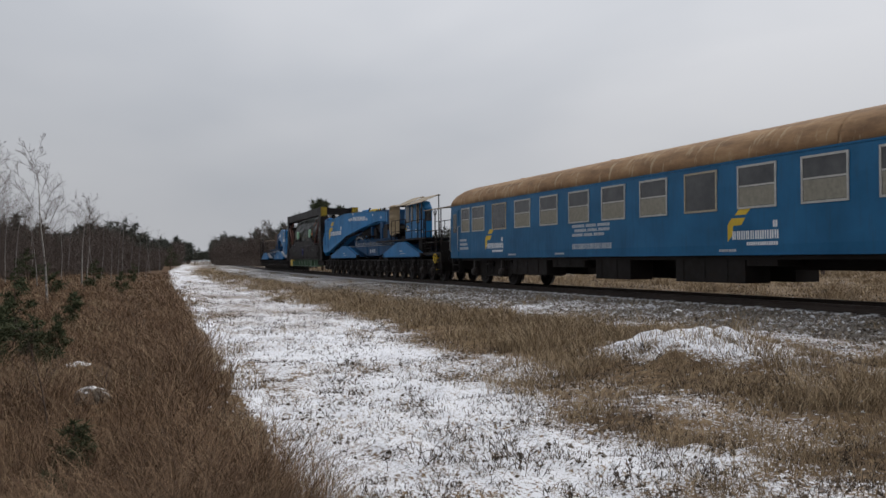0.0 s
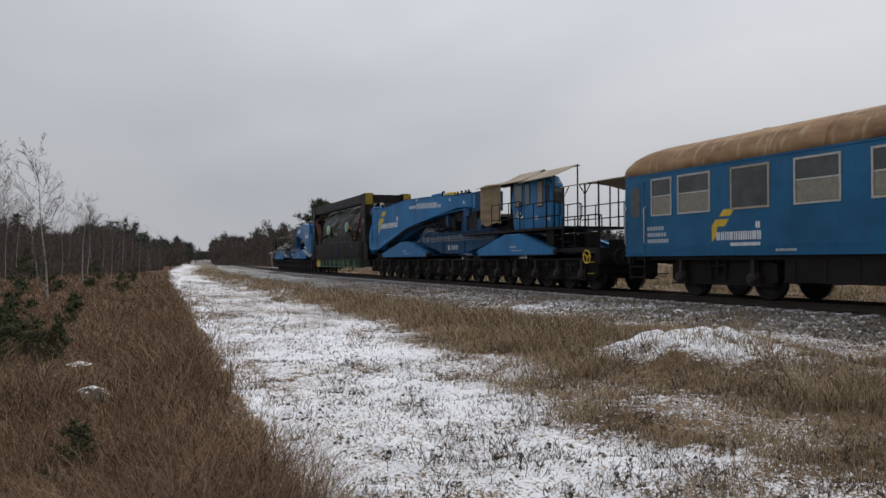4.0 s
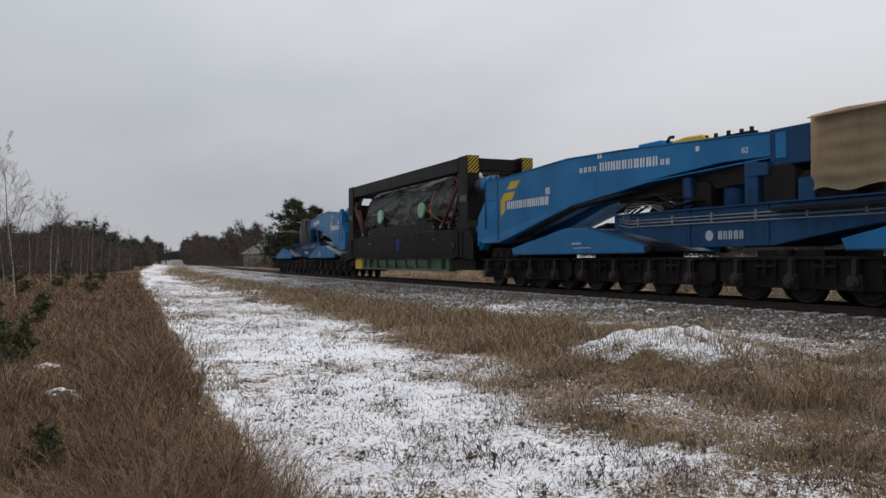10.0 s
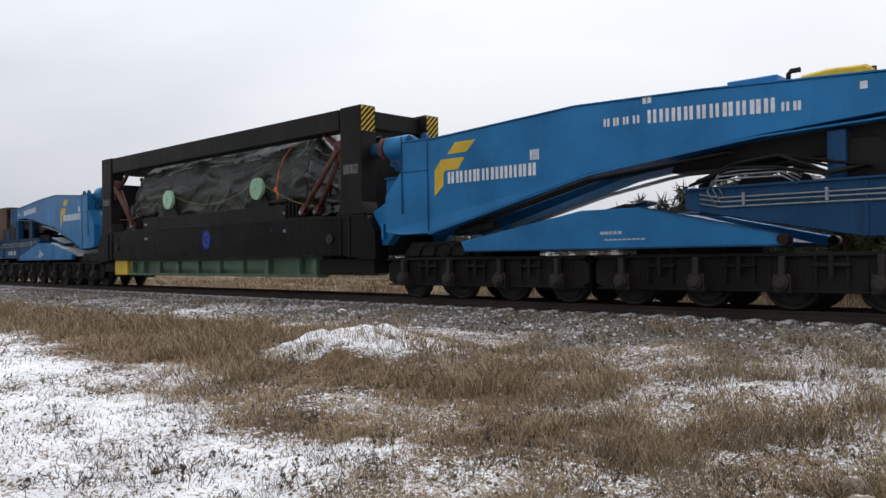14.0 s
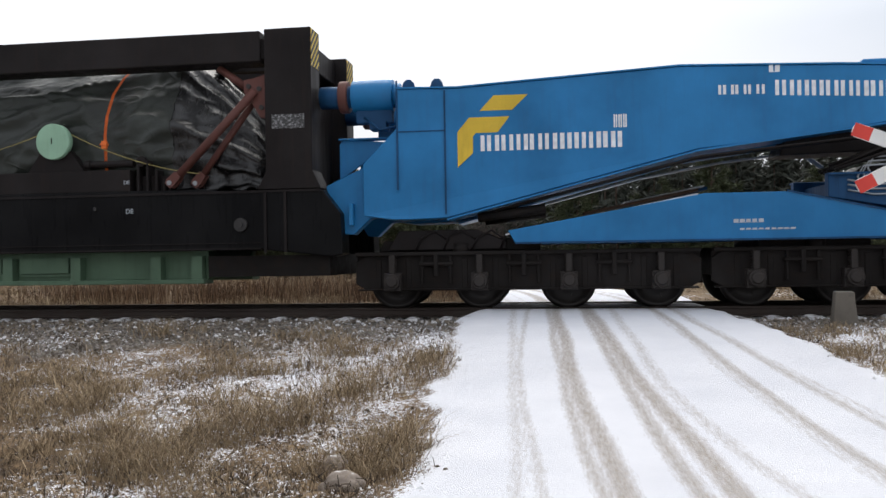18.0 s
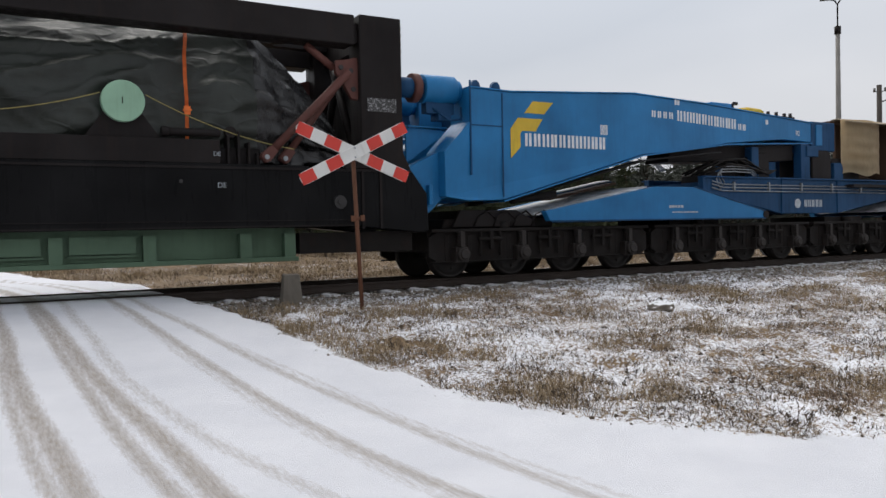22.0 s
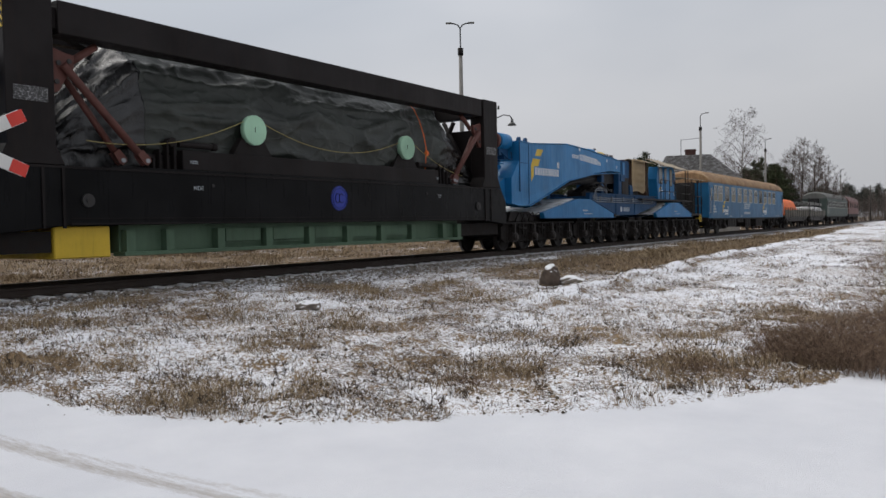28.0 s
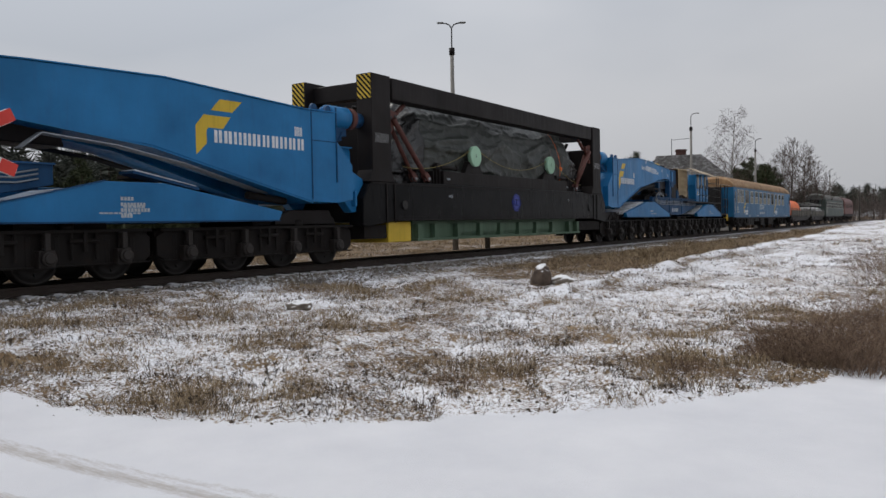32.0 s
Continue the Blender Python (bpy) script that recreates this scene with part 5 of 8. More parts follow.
        prism(bm, [(X(79.7), 4.50), (X(65.4), 4.47), (X(65.4), 5.02), (X(79.7), 5.09)], min(face - side * 0.02, face - side * 0.5), max(face - side * 0.02, face - side * 0.5))
        prism(bm, [(X(79.81), 4.58), (X(65.31), 4.52), (X(65.31), 4.90), (X(79.81), 4.97)], min(face - side * 0.1, face - side * 0.42), max(face - side * 0.1, face - side * 0.42))
        chord = part("top_chord", bm, M_FRAME, top, "long black top chord", bevel=0.015)
        # ledge on the girder that holds the machine's feet
        bm = bmesh.new()
        quad_box(bm, X(77.12), X(67.93), min(side * 1.16, side * 1.42), max(side * 1.16, side * 1.42), 2.21, 2.61)
        for a, tall in ((67.78, 2.70), (67.60, 2.78), (67.42, 2.60), (67.27, 2.42), (77.29, 2.70), (77.46, 2.78), (77.64, 2.60), (77.79, 2.42)):
            quad_box(bm, X(a) - 0.022, X(a) + 0.022, min(side * 1.16, side * 1.4), max(side * 1.16, side * 1.4), 2.21, tall)
        for a0, a1 in ((67.9, 67.2), (77.15, 77.85)):
            quad_box(bm, min(X(a0), X(a1)), max(X(a0), X(a1)), min(side * 1.22, side * 1.27), max(side * 1.22, side * 1.27), 2.21, 2.5)
        part("foot_ledge", bm, M_FRAME, top, "dark ledge under the machine's feet", bevel=0.01)
        bm = bmesh.new()
        for a, e in ((68.35, 1), (76.7, -1)):
            rod(bm, (X(a) - 0.45, side * 1.31, 2.735), (X(a) + 0.45, side * 1.31, 2.735), 0.068, seg=14)
            rod(bm, (X(a) - e * 0.52, side * 1.31, 2.735), (X(a) - e * 0.40, side * 1.31, 2.735), 0.085, seg=14)
            rod(bm, (X(a) + e * 0.62, side * 1.2, 2.76), (X(a) + e * 0.62, side * 1.38, 2.76), 0.10, seg=14)
        split_part("locking_bolt", bm, M_FRAME, top, "dark greasy locking bolt", bevel=0.006)
        # trunnion feet and round covers
        for a in (69.46, 75.15):
            bm = bmesh.new()
            prism(bm, [(X(a) - 0.62, 2.55), (X(a) + 0.62, 2.55), (X(a) + 0.3, 3.0), (X(a) - 0.3, 3.0)], min(side * 1.05, side * 1.34), max(side * 1.05, side * 1.34))
            foot = part("trunnion_foot", bm, M_FRAME, top)
            bm = bmesh.new()
            rod(bm, (X(a), side * 1.30, 3.18), (X(a), side * 1.44, 3.18), 0.335, seg=32)
            cover = part("round_cover", bm, M_DISC, top, "mint-green round trunnion cover", bevel=0.01)
            bm = bmesh.new()
            letter_bars(bm, X(a) - 0.02, 3.13, side * 1.44, 0.022, 0.11, 1, 0.6, seed=int(a))
            part("chalk_mark", bm, M_FRAME, cover)
        for words, a, z in (("DE", 68.0, 1.80), ("DE", 68.05, 2.34), ("NDE", 76.9, 1.80), ("NDE", 76.95, 2.34)):
            words_on(top, words, 0.125 if z < 2 else 0.10, X(a) if side < 0 else X(a) + 0.25, z, side * (1.45 if z < 2 else 1.425), M_GREYW)
    # portals that tie both sides
    for a, s in ((64.9, 1), (80.14, -1)):
        bm = bmesh.new()
        quad_box(bm, X(a) - 0.3, X(a) + 0.3, -0.95, 0.95, 1.1, 2.1)
        quad_box(bm, X(a) - 0.2, X(a) + 0.2, -0.95, 0.95, 4.5, 4.97)
        split_part("cross_beam", bm, M_FRAME, top, "black cross beam", bevel=0.015)
        # added filler plate, stands in for the dark far post and braces
        bm = bmesh.new()
        quad_box(bm, X(a) - 0.12, X(a) + 0.12, -0.95, 0.95, 2.1, 4.1)
        part("filler_plate", bm, M_FRAME, top, "dark plate added to fill the gap between the end posts", bevel=0.01)
        for side in (-1, 1):
            bm = bmesh.new()
            p0, p1 = Vector((X(a), side * 0.9, 4.9)), Vector((X(a) - s * 1.9, 0, 4.72))
            rod(bm, p0, p1, 0.13, seg=4)
            rod(bm, (X(a) - s * 0.3, side * 0.9, 2.4), (X(a) - s * 0.3, -side * 0.2, 4.4), 0.08, seg=8)
            split_part("brace", bm, M_FRAME, top)
    # green base of the machine
    for side in (-1, 1):
        bm = bmesh.new()
        f = side * 1.34
        quad_box(bm, X(78.45), X(66.55), min(f, f - side * 0.4), max(f, f - side * 0.4), 0.50, 0.58)
        quad_box(bm, X(78.45), X(66.55), min(f - side * 0.20, f - side * 0.38), max(f - side * 0.20, f - side * 0.38), 0.58, 1.12)
        base = part("machine_base", bm, M_GREEN, top, "pale green ribbed machine base", bevel=0.008)
        for k in range(10):
            a = [66.7, 67.5, 69.1, 70.5, 71.9, 73.3, 74.7, 76.1, 77.4, 78.3][k]
            bm = bmesh.new()
            quad_box(bm, X(a) - 0.1, X(a) + 0.1, min(f - side * 0.02, f - side * 0.22), max(f - side * 0.02, f - side * 0.22), 0.575, 1.0)
            part("rib", bm, M_GREEN, base)
        for k, (a0, a1) in enumerate(((69.3, 70.3), (70.7, 71.7), (72.1, 73.1), (73.5, 74.5), (74.9, 75.9))):
            bm = bmesh.new()
            g = f - side * 0.195
            quad_box(bm, X(a1), X(a0), min(g, g + side * 0.09), max(g, g + side * 0.09), 0.72, 1.0)
            quad_box(bm, X(a1) - 0.04, X(a0) + 0.04, min(g, g + side * 0.05), max(g, g + side * 0.05), 0.66, 0.70)
            part("panel", bm, M_GREEN, base)
    bm = bmesh.new()
    quad_box(bm, X(78.4), X(66.6), -0.95, 0.95, 0.56, 1.1)
    part("machine_floor", bm, M_GREEN, top)
    bm = bmesh.new()
    quad_box(bm, X(79.83), X(78.73), -1.3, 1.3, 0.50, 1.08)
    part("ballast_block", bm, M_YELLOW, top, "yellow end block of the machine base", bevel=0.02)
    bm = bmesh.new()
    quad_box(bm, X(66.5), X(64.2), -1.25, 1.25, 0.62, 1.0)
    quad_box(bm, X(80.85), X(79.86), -1.25, 1.25, 0.62, 1.0)
    split_part("under_beam", bm, M_GRIME, top)
    # the machine under its cover: a draped, creased sheet
    bm = bmesh.new()
    half = [(1.14, 2.22), (1.18, 2.75), (1.20, 3.25), (1.13, 3.62), (0.97, 4.05), (0.75, 4.40), (0.42, 4.70)]
    outline = [(-y, z) for y, z in half] + [(0.0, 4.84)] + half[::-1]
    run = [0.0]
    for (y0, z0), (y1, z1) in zip(outline, outline[1:]):
        run.append(run[-1] + math.hypot(y1 - y0, z1 - z0))
    L, NP = 230, 100
    rows = []
    a_front, a_back = 65.50, 79.55

    def ridge(v, sharp):
        return max(0.0, 1 - abs(noise.noise(v)) * sharp) ** 2

    for i in range(L):
        t = i / (L - 1)
        a = a_back + (a_front - a_back) * t
        front, back = a - a_front, a_back - a
        dist = min(front, back)
        # the sheet falls away over the last metre and hangs in pleats
        drop = max(0.0, 1 - dist / 1.6)
        tall = 0.34 + 0.66 * min(1.0, dist / 1.65) ** 0.75
        peak = 0.06 * math.exp(-((dist - 1.7) / 0.5) ** 2)
        sag = 0.03 * math.sin(math.pi * min(1, max(0, (a - 67) / 11))) ** 0.7 if 67 < a < 78 else 0.0
        row = []
        for j in range(NP):
            w = j / (NP - 1)
            y = float(np.interp(w * run[-1], run, [p[0] for p in outline]))
            z = float(np.interp(w * run[-1], run, [p[1] for p in outline]))
            up = max(0.0, (z - 2.22) / 2.3)
            z += (peak - sag) * up
            z = 2.22 + (z - 2.22) * tall
            y = y * (1 - (0.14 + 0.22 * up) * drop)
            mid = abs(w - 0.5) * 2
            slant = a * 0.55 + mid * 2.4
            long_fold = ridge(Vector((slant * 0.7, mid * 5.5 - a * 0.28, 1.7 + (w > 0.5) * 9)), 3.0)
            fine_fold = ridge(Vector((a * 1.1 + mid * 3.0, mid * 9.0 - a * 0.5, 4.2 + (w > 0.5) * 9)), 3.2)
            folds = 0.14 * long_fold + 0.05 * fine_fold ** 2 + 0.06 * noise.noise(Vector((a * 0.5, w * 4.0, 0.0))) - 0.04
            pleat = abs(math.sin(a * 5.2 + mid * 3.4 + 1.8 * noise.noise(Vector((a * 0.7, w * 5, 9))))) - 0.6
            folds += 0.10 * pleat * min(1.0, max(0.0, (2.0 - dist) / 0.5)) * (0.35 + 0.65 * min(1.0, mid * 1.4))
            # creases that run down from the lashing
            fan = abs(a - 68.45) - 0.9 * (1 - mid) - 0.12
            folds += 0.035 * math.exp(-(fan / 0.10) ** 2) * min(1.0, 3 * mid)
            # drawn in under the ties
            folds -= 0.06 * math.exp(-((a - 68.5) / 0.22) ** 2)
            ny, nz = (y / 1.3, (z - 3.0) / 1.4)
            ln = math.hypot(ny, nz) + 1e-6
            y2 = y + folds * ny / ln
            z2 = z + folds * nz / ln
            lim = 1.36 if z2 < 4.25 else 0.93
            row.append(bm.verts.new((X(a), max(-lim, min(lim, y2)), max(2.18, min(4.98, z2)))))
        rows.append(row)
    places = [[v.co.copy() for v in row] for row in rows]
    bm.free()
    cut0, cut1 = int(L * 0.135), int(L * 0.868)

    def sheet_part(name, lo, hi, grow_by, material, label, close):
        piece = bmesh.new()
        grid = []
        for i in range(lo, hi):
            # the hem of each sheet wanders
            grid.append([piece.verts.new((p.x + 0.12 * noise.noise(Vector((j * 0.12, lo, 3))) * (1 if i in (lo, hi - 1) and 0 < i < L - 1 else 0), p.y * (1 + grow_by), p.z + grow_by * max(0.0, p.z - 3))) for j, p in enumerate(places[i])])
        for g, h in zip(grid, grid[1:]):
            for j in range(NP - 1):
                piece.faces.new((g[j], g[j + 1], h[j + 1], h[j])).smooth = True
        if close < 0:
            piece.faces.new(grid[0])
        if close > 0:
            piece.faces.new(grid[-1][::-1])
        part(name, piece, material, top, label)

    sheet_part("tarpaulin", cut0 - 3, cut1 + 3, 0.008, M_TARP, "green-black canvas tarpaulin in broad creases", 0)
    sheet_part("plastic_sheet", 0, cut0 + 3, 0.0, M_FILM, "glossy black plastic sheet hanging in pleats", -1)
    sheet_part("plastic_sheet", cut1 - 3, L, 0.0, M_FILM, "glossy black plastic sheet hanging in pleats", 1)
    # ties
    bm = bmesh.new()
    prev = None
    for k, (y, z) in enumerate(outline):
        p = Vector((X(68.45) + 0.22 * max(0.0, z - 3.9) * (1 if y < 0 else -1), y * 1.085 + math.copysign(0.05, y) * (z > 2.3), 2.2 + (z - 2.2) * 1.012))
        if prev is not None:
            a = [prev + Vector((-0.03, 0, 0)), prev + Vector((0.03, 0, 0)), p + Vector((0.03, 0, 0)), p + Vector((-0.03, 0, 0))]
            bm.faces.new([bm.verts.new(v) for v in a])
        prev = p
    bmesh.ops.solidify(bm, geom=bm.faces[:], thickness=0.01)
    quad_box(bm, X(68.45) - 0.05, X(68.45) + 0.05, -1.40, -1.35, 3.02, 3.16)
    quad_box(bm, X(68.45) - 0.065, X(68.45) + 0.065, -1.42, -1.34, 3.08, 3.11)
    part("lashing_strap", bm, M_ORANGE, top, "orange ratchet lashing strap")
    bm = bmesh.new()
    for side in (-1, 1):
        def hang(a0, z0, a1, z1, dip, k=14):
            pts = []
            for i in range(k + 1):
                t = i / k
                pts.append((X(a0 + (a1 - a0) * t), side * 1.385, z0 + (z1 - z0) * t - dip * 4 * t * (1 - t)))
            pipe(bm, pts, 0.009, 5)
        hang(74.85, 3.35, 69.8, 3.3, 0.45, 20)
        hang(75.45, 3.35, 79.2, 2.65, 0.25)
        hang(69.1, 3.3, 66.6, 2.5, 0.12)
    split_part("rope", bm, M_ROPE, top, "sagging yellow rope")
    return top


# ---- passenger coaches ----
def coach(label, paint, roof, length, windows, name="passenger_coach", rich=True):
    top = thing(name, label, "railway coach")
    h = length / 2
    bm = bmesh.new()
    prof = [(-1.40, 1.05), (-1.42, 1.3), (-1.42, 2.7), (-1.39, 3.30), (1.39, 3.30), (1.42, 2.7), (1.42, 1.3), (1.40, 1.05)]
    prism_x(bm, prof, -h + 0.25, h - 0.25)
    body = part("body", bm, paint, top, "dull blue steel coach body" if rich else "", bevel=0.02)
    bm = bmesh.new()
    arc = [(1.385 * math.cos(math.radians(d)), 3.28 + 0.86 * math.sin(math.radians(d)) ** 0.8 if d not in (0, 180) else 3.28) for d in range(0, 181, 12)]
    rings = []
    for x, f in ((-h + 0.2, 0.72), (-h + 0.35, 0.86), (-h + 0.7, 0.96), (-h + 1.2, 1.0), (h - 1.2, 1.0), (h - 0.7, 0.96), (h - 0.35, 0.86), (h - 0.2, 0.72)):
        rings.append([bm.verts.new((x, y, 3.28 + (z - 3.28) * f)) for y, z in arc])
    for a, b in zip(rings, rings[1:]):
        for i in range(len(arc) - 1):
            bm.faces.new((a[i], a[i + 1], b[i + 1], b[i])).smooth = True
        bm.faces.new((a[-1], a[0], b[0], b[-1]))
    bm.faces.new(rings[0])
    bm.faces.new(rings[-1][::-1])
    roof_ob = part("roof", bm, roof, top, "ochre roof with pale drip stains and joints" if rich else "")
    bm = bmesh.new()
    for k in range(int(length / 1.9)):
        x = -h + 1.4 + k * 1.9
        if x > h - 1.2:
            break
        for (y0, z0), (y1, z1) in zip(arc, arc[1:]):
            a = [(x - 0.015, y0, z0 + 0.002), (x + 0.015, y0, z0 + 0.002), (x + 0.015, y1, z1 + 0.002), (x - 0.015, y1, z1 + 0.002)]
            bm.faces.new([bm.verts.new(v) for v in a])
    bmesh.ops.solidify(bm, geom=bm.faces[:], thickness=0.008)
    split_part("roof_rib", bm, roof, roof_ob)
    for k in range(4):
        bm = bmesh.new()
        rod(bm, (0, 0, 0), (0, 0, 0.10), 0.13, 0.11, seg=12)
        rod(bm, (0, 0, 0.08), (0, 0, 0.12), 0.19, 0.15, seg=12)
        part("roof_vent", bm, roof, roof_ob, at=pose(-h + 4 + k * (length - 8) / 3, 0.25, 4.12))
    # gutter strips and sill
    for side in (-1, 1):
        bm = bmesh.new()
        quad_box(bm, -h + 0.25, h - 0.25, min(side * 1.38, side * 1.41), max(side * 1.38, side * 1.41), 3.25, 3.295)
        quad_box(bm, -h + 0.25, h - 0.25, min(side * 1.40, side * 1.425), max(side * 1.40, side * 1.425), 1.06, 1.10)
        part("drip_rail", bm, paint, body)
        for x0, x1, z0, z1, style in windows:
            bm = bmesh.new()
            fo = side * 1.43
            ya, yb = min(side * 1.405, side * 1.44), max(side * 1.405, side * 1.44)
            for bx in ((x0, x1, z1 - 0.05, z1), (x0, x1, z0, z0 + 0.05), (x0, x0 + 0.05, z0 + 0.05, z1 - 0.05), (x1 - 0.05, x1, z0 + 0.05, z1 - 0.05)):
                quad_box(bm, bx[0], bx[1], ya, yb, bx[2], bx[3])
            mid = z0 + (z1 - z0) * 0.52
            if style != 1:
                quad_box(bm, x0 + 0.05, x1 - 0.05, min(side * 1.41, side * 1.432), max(side * 1.41, side * 1.432), mid - 0.02, mid + 0.02)
            win = part("window", bm, M_ALU if style != 1 else M_BEIGE, body)
            bm = bmesh.new()
            quad_box(bm, x0 + 0.045, x1 - 0.045, min(side * 1.40, side * 1.424), max(side * 1.40, side * 1.424), z0 + 0.045, z1 - 0.045)
            part("pane", bm, M_PANE, win)
            if rich and style != 1 and x1 - x0 > 0.8:
                bm = bmesh.new()
                g = side * 1.4245
                # hanging in shallow pleats
                wave = [(x0 + 0.06 + (x1 - x0 - 0.12) * i / 24, g + side * (0.002 + 0.0035 * abs(math.sin(i * 1.3)))) for i in range(25)]
                lo = [bm.verts.new((px, py, z0 + 0.06)) for px, py in wave]
                hi = [bm.verts.new((px, py, mid - 0.03)) for px, py in wave]
                for i in range(24):
                    bm.faces.new((lo[i], lo[i + 1], hi[i + 1], hi[i]))
                part("curtain", bm, M_CURTAIN, win)
        for x in (-h + 0.78, h - 0.78):
            bm = bmesh.new()
            quad_box(bm, x - 0.36, x + 0.36, min(side * 1.41, side * 1.435), max(side * 1.41, side * 1.435), 1.12, 3.10)
            door = part("door", bm, paint, body, bevel=0.01)
            bm = bmesh.new()
            quad_box(bm, x - 0.2, x + 0.2, min(side * 1.43, side * 1.445), max(side * 1.43, side * 1.445), 2.15, 2.95)
            part("pane", bm, M_PANE, door)
            bm = bmesh.new()
            for d in (-0.43, 0.43):
                pipe(bm, [(x + d, side * 1.42, 1.35), (x + d, side * 1.49, 1.42), (x + d, side * 1.49, 2.35), (x + d, side * 1.42, 2.42)], 0.018)
            split_part("grab_rail", bm, M_ALU, door)
            bm = bmesh.new()
            for z in (0.45, 0.75):
                quad_box(bm, x - 0.35, x + 0.35, min(side * 1.15, side * 1.42), max(side * 1.15, side * 1.42), z, z + 0.04)
            quad_box(bm, x - 0.35, x - 0.31, min(side * 1.15, side * 1.4), max(side * 1.15, side * 1.4), 0.45, 1.06)
            quad_box(bm, x + 0.31, x + 0.35, min(side * 1.15, side * 1.4), max(side * 1.15, side * 1.4), 0.45, 1.06)
            split_part("step", bm, M_GRIME, door)
        if rich:
            for xb in ((-9.6, 0), (3.9, 0)):
                bm = bmesh.new()
                big = 0.78
                badge_bars(bm, xb[0] if side < 0 else xb[0] - 0.1, 1.38, side * 1.42, big)
                part("emblem", bm, M_YELLOW, body)
                bm = bmesh.new()
                letter_bars(bm, xb[0] + 0.16, 1.42, side * 1.42, 1.45, 0.2, 10, seed=3)
                letter_bars(bm, xb[0] + 0.62, 1.28, side * 1.42, 0.95, 0.08, 14, seed=4)
                letter_bars(bm, xb[0] + 1.42, 1.68, side * 1.42, 0.14, 0.15, 2, seed=5)
                split_part("lettering_bar", bm, M_WHITE, body)
            bm = bmesh.new()
            for k in range(3):
                letter_bars(bm, -3.1 + 0.15 * (k % 2), 1.98 - k * 0.14, side * 1.42, 2.1 - 0.15 * k, 0.09, 26, seed=10 + k, wordspace=(9, 17))
            letter_bars(bm, -3.1, 1.30, side * 1.42, 2.2, 0.17, 17, seed=15)
            letter_bars(bm, -12.1, 1.75, side * 1.42, 0.7, 0.1, 6, seed=21)
            letter_bars(bm, -12.1, 1.58, side * 1.42, 0.8, 0.1, 7, seed=22)
            letter_bars(bm, -12.1, 1.41, side * 1.42, 0.9, 0.1, 8, seed=23)
            for x in (-7.6, -4.2, 3.6, 9.5, 10.6):
                letter_bars(bm, x, 1.14, side * 1.42, 0.6, 0.06, 7, seed=int(x * 7))
            split_part("lettering_bar", bm, M_GREYW, body)
    # ends
    for s in (-1, 1):
        bm = bmesh.new()
        xe = s * (h - 0.25)
        quad_box(bm, min(xe, xe + s * 0.3), max(xe, xe + s * 0.3), -0.55, 0.55, 1.15, 3.3)
        part("gangway", bm, M_RUBBER, top, bevel=0.03)
        bm = bmesh.new()
        quad_box(bm, min(xe, xe - s * 0.3), max(xe, xe - s * 0.3), -1.35, 1.35, 0.85, 1.12)
        for side in (-1, 1):
            rod(bm, (xe, side * 0.875, 1.05), (xe + s * 0.5, side * 0.875, 1.05), 0.1, seg=12)
            rod(bm, (xe + s * 0.5, side * 0.875, 1.05), (xe + s * 0.56, side * 0.875, 1.05), 0.24, seg=18)
        rod(bm, (xe, 0, 1.02), (xe + s * 0.75, 0, 1.0), 0.05, seg=8)
        part("buffer_beam", bm, M_GRIME, top)
    # under the floor
    rnd = random.Random(3)
    boxes = ((-7.5, -5.0, 0.44), (-4.6, -2.6, 0.72), (-1.97, -0.2, 0.39), (1.8, 4.3, 0.39), (4.35, 5.3, 0.8))
    for x0, x1, z0 in boxes:
        bm = bmesh.new()
        quad_box(bm, x0, x1, -1.28, -0.5, z0, 1.05)
        quad_box(bm, x0 + 0.2, x1 - 0.2, 0.5, 1.28, z0, 1.05)
        for x in np.arange(x0 + 0.3, x1, 0.8):
            quad_box(bm, x, x + 0.04, -1.30, -1.28, z0 + 0.05, 1.0)
        part("equipment_box", bm, M_GRIME, top, bevel=0.02)
    bm = bmesh.new()
    quad_box(bm, -h + 0.4, h - 0.4, -1.3, 1.3, 0.95, 1.06)
    quad_box(bm, -h + 4, h - 4, -0.3, 0.3, 0.7, 0.95)
    part("underframe", bm, M_GRIME, top)
    for s in (-1, 1):
        bogie(top, s * (h - 3.7), [-1.25, 1.25], 3.6)
    return top

# coach windows: rear end of the coach is -x
WIN = []
for k in range(12):
    x = -11.93 if k == 0 else 4.235 + (k - 9) * 1.885
    WIN.append((x, x + (0.85 if k == 0 else 1.2), 2.13, 3.14, 1 if k in (2, 8) else 0))
blue_coach = coach("blue escort coach with ochre roof and drawn curtains", M_COACH, M_ROOF, 26.75, WIN)
wagon_front = half_wagon("blue many-axled heavy-load wagon half with cab and canvas screen")
girder = load_frame()
wagon_rear = half_wagon("blue many-axled heavy-load wagon half behind the girder frame")
CARS = [(blue_coach, A_COACH, 19.0, False), (wagon_front, A_HALF, 17.0, False), (girder, A_LOAD, 15.4, False), (wagon_rear, 2 * A_LOAD - A_HALF, 17.0, True)]
FLIPPED = [wagon_rear]


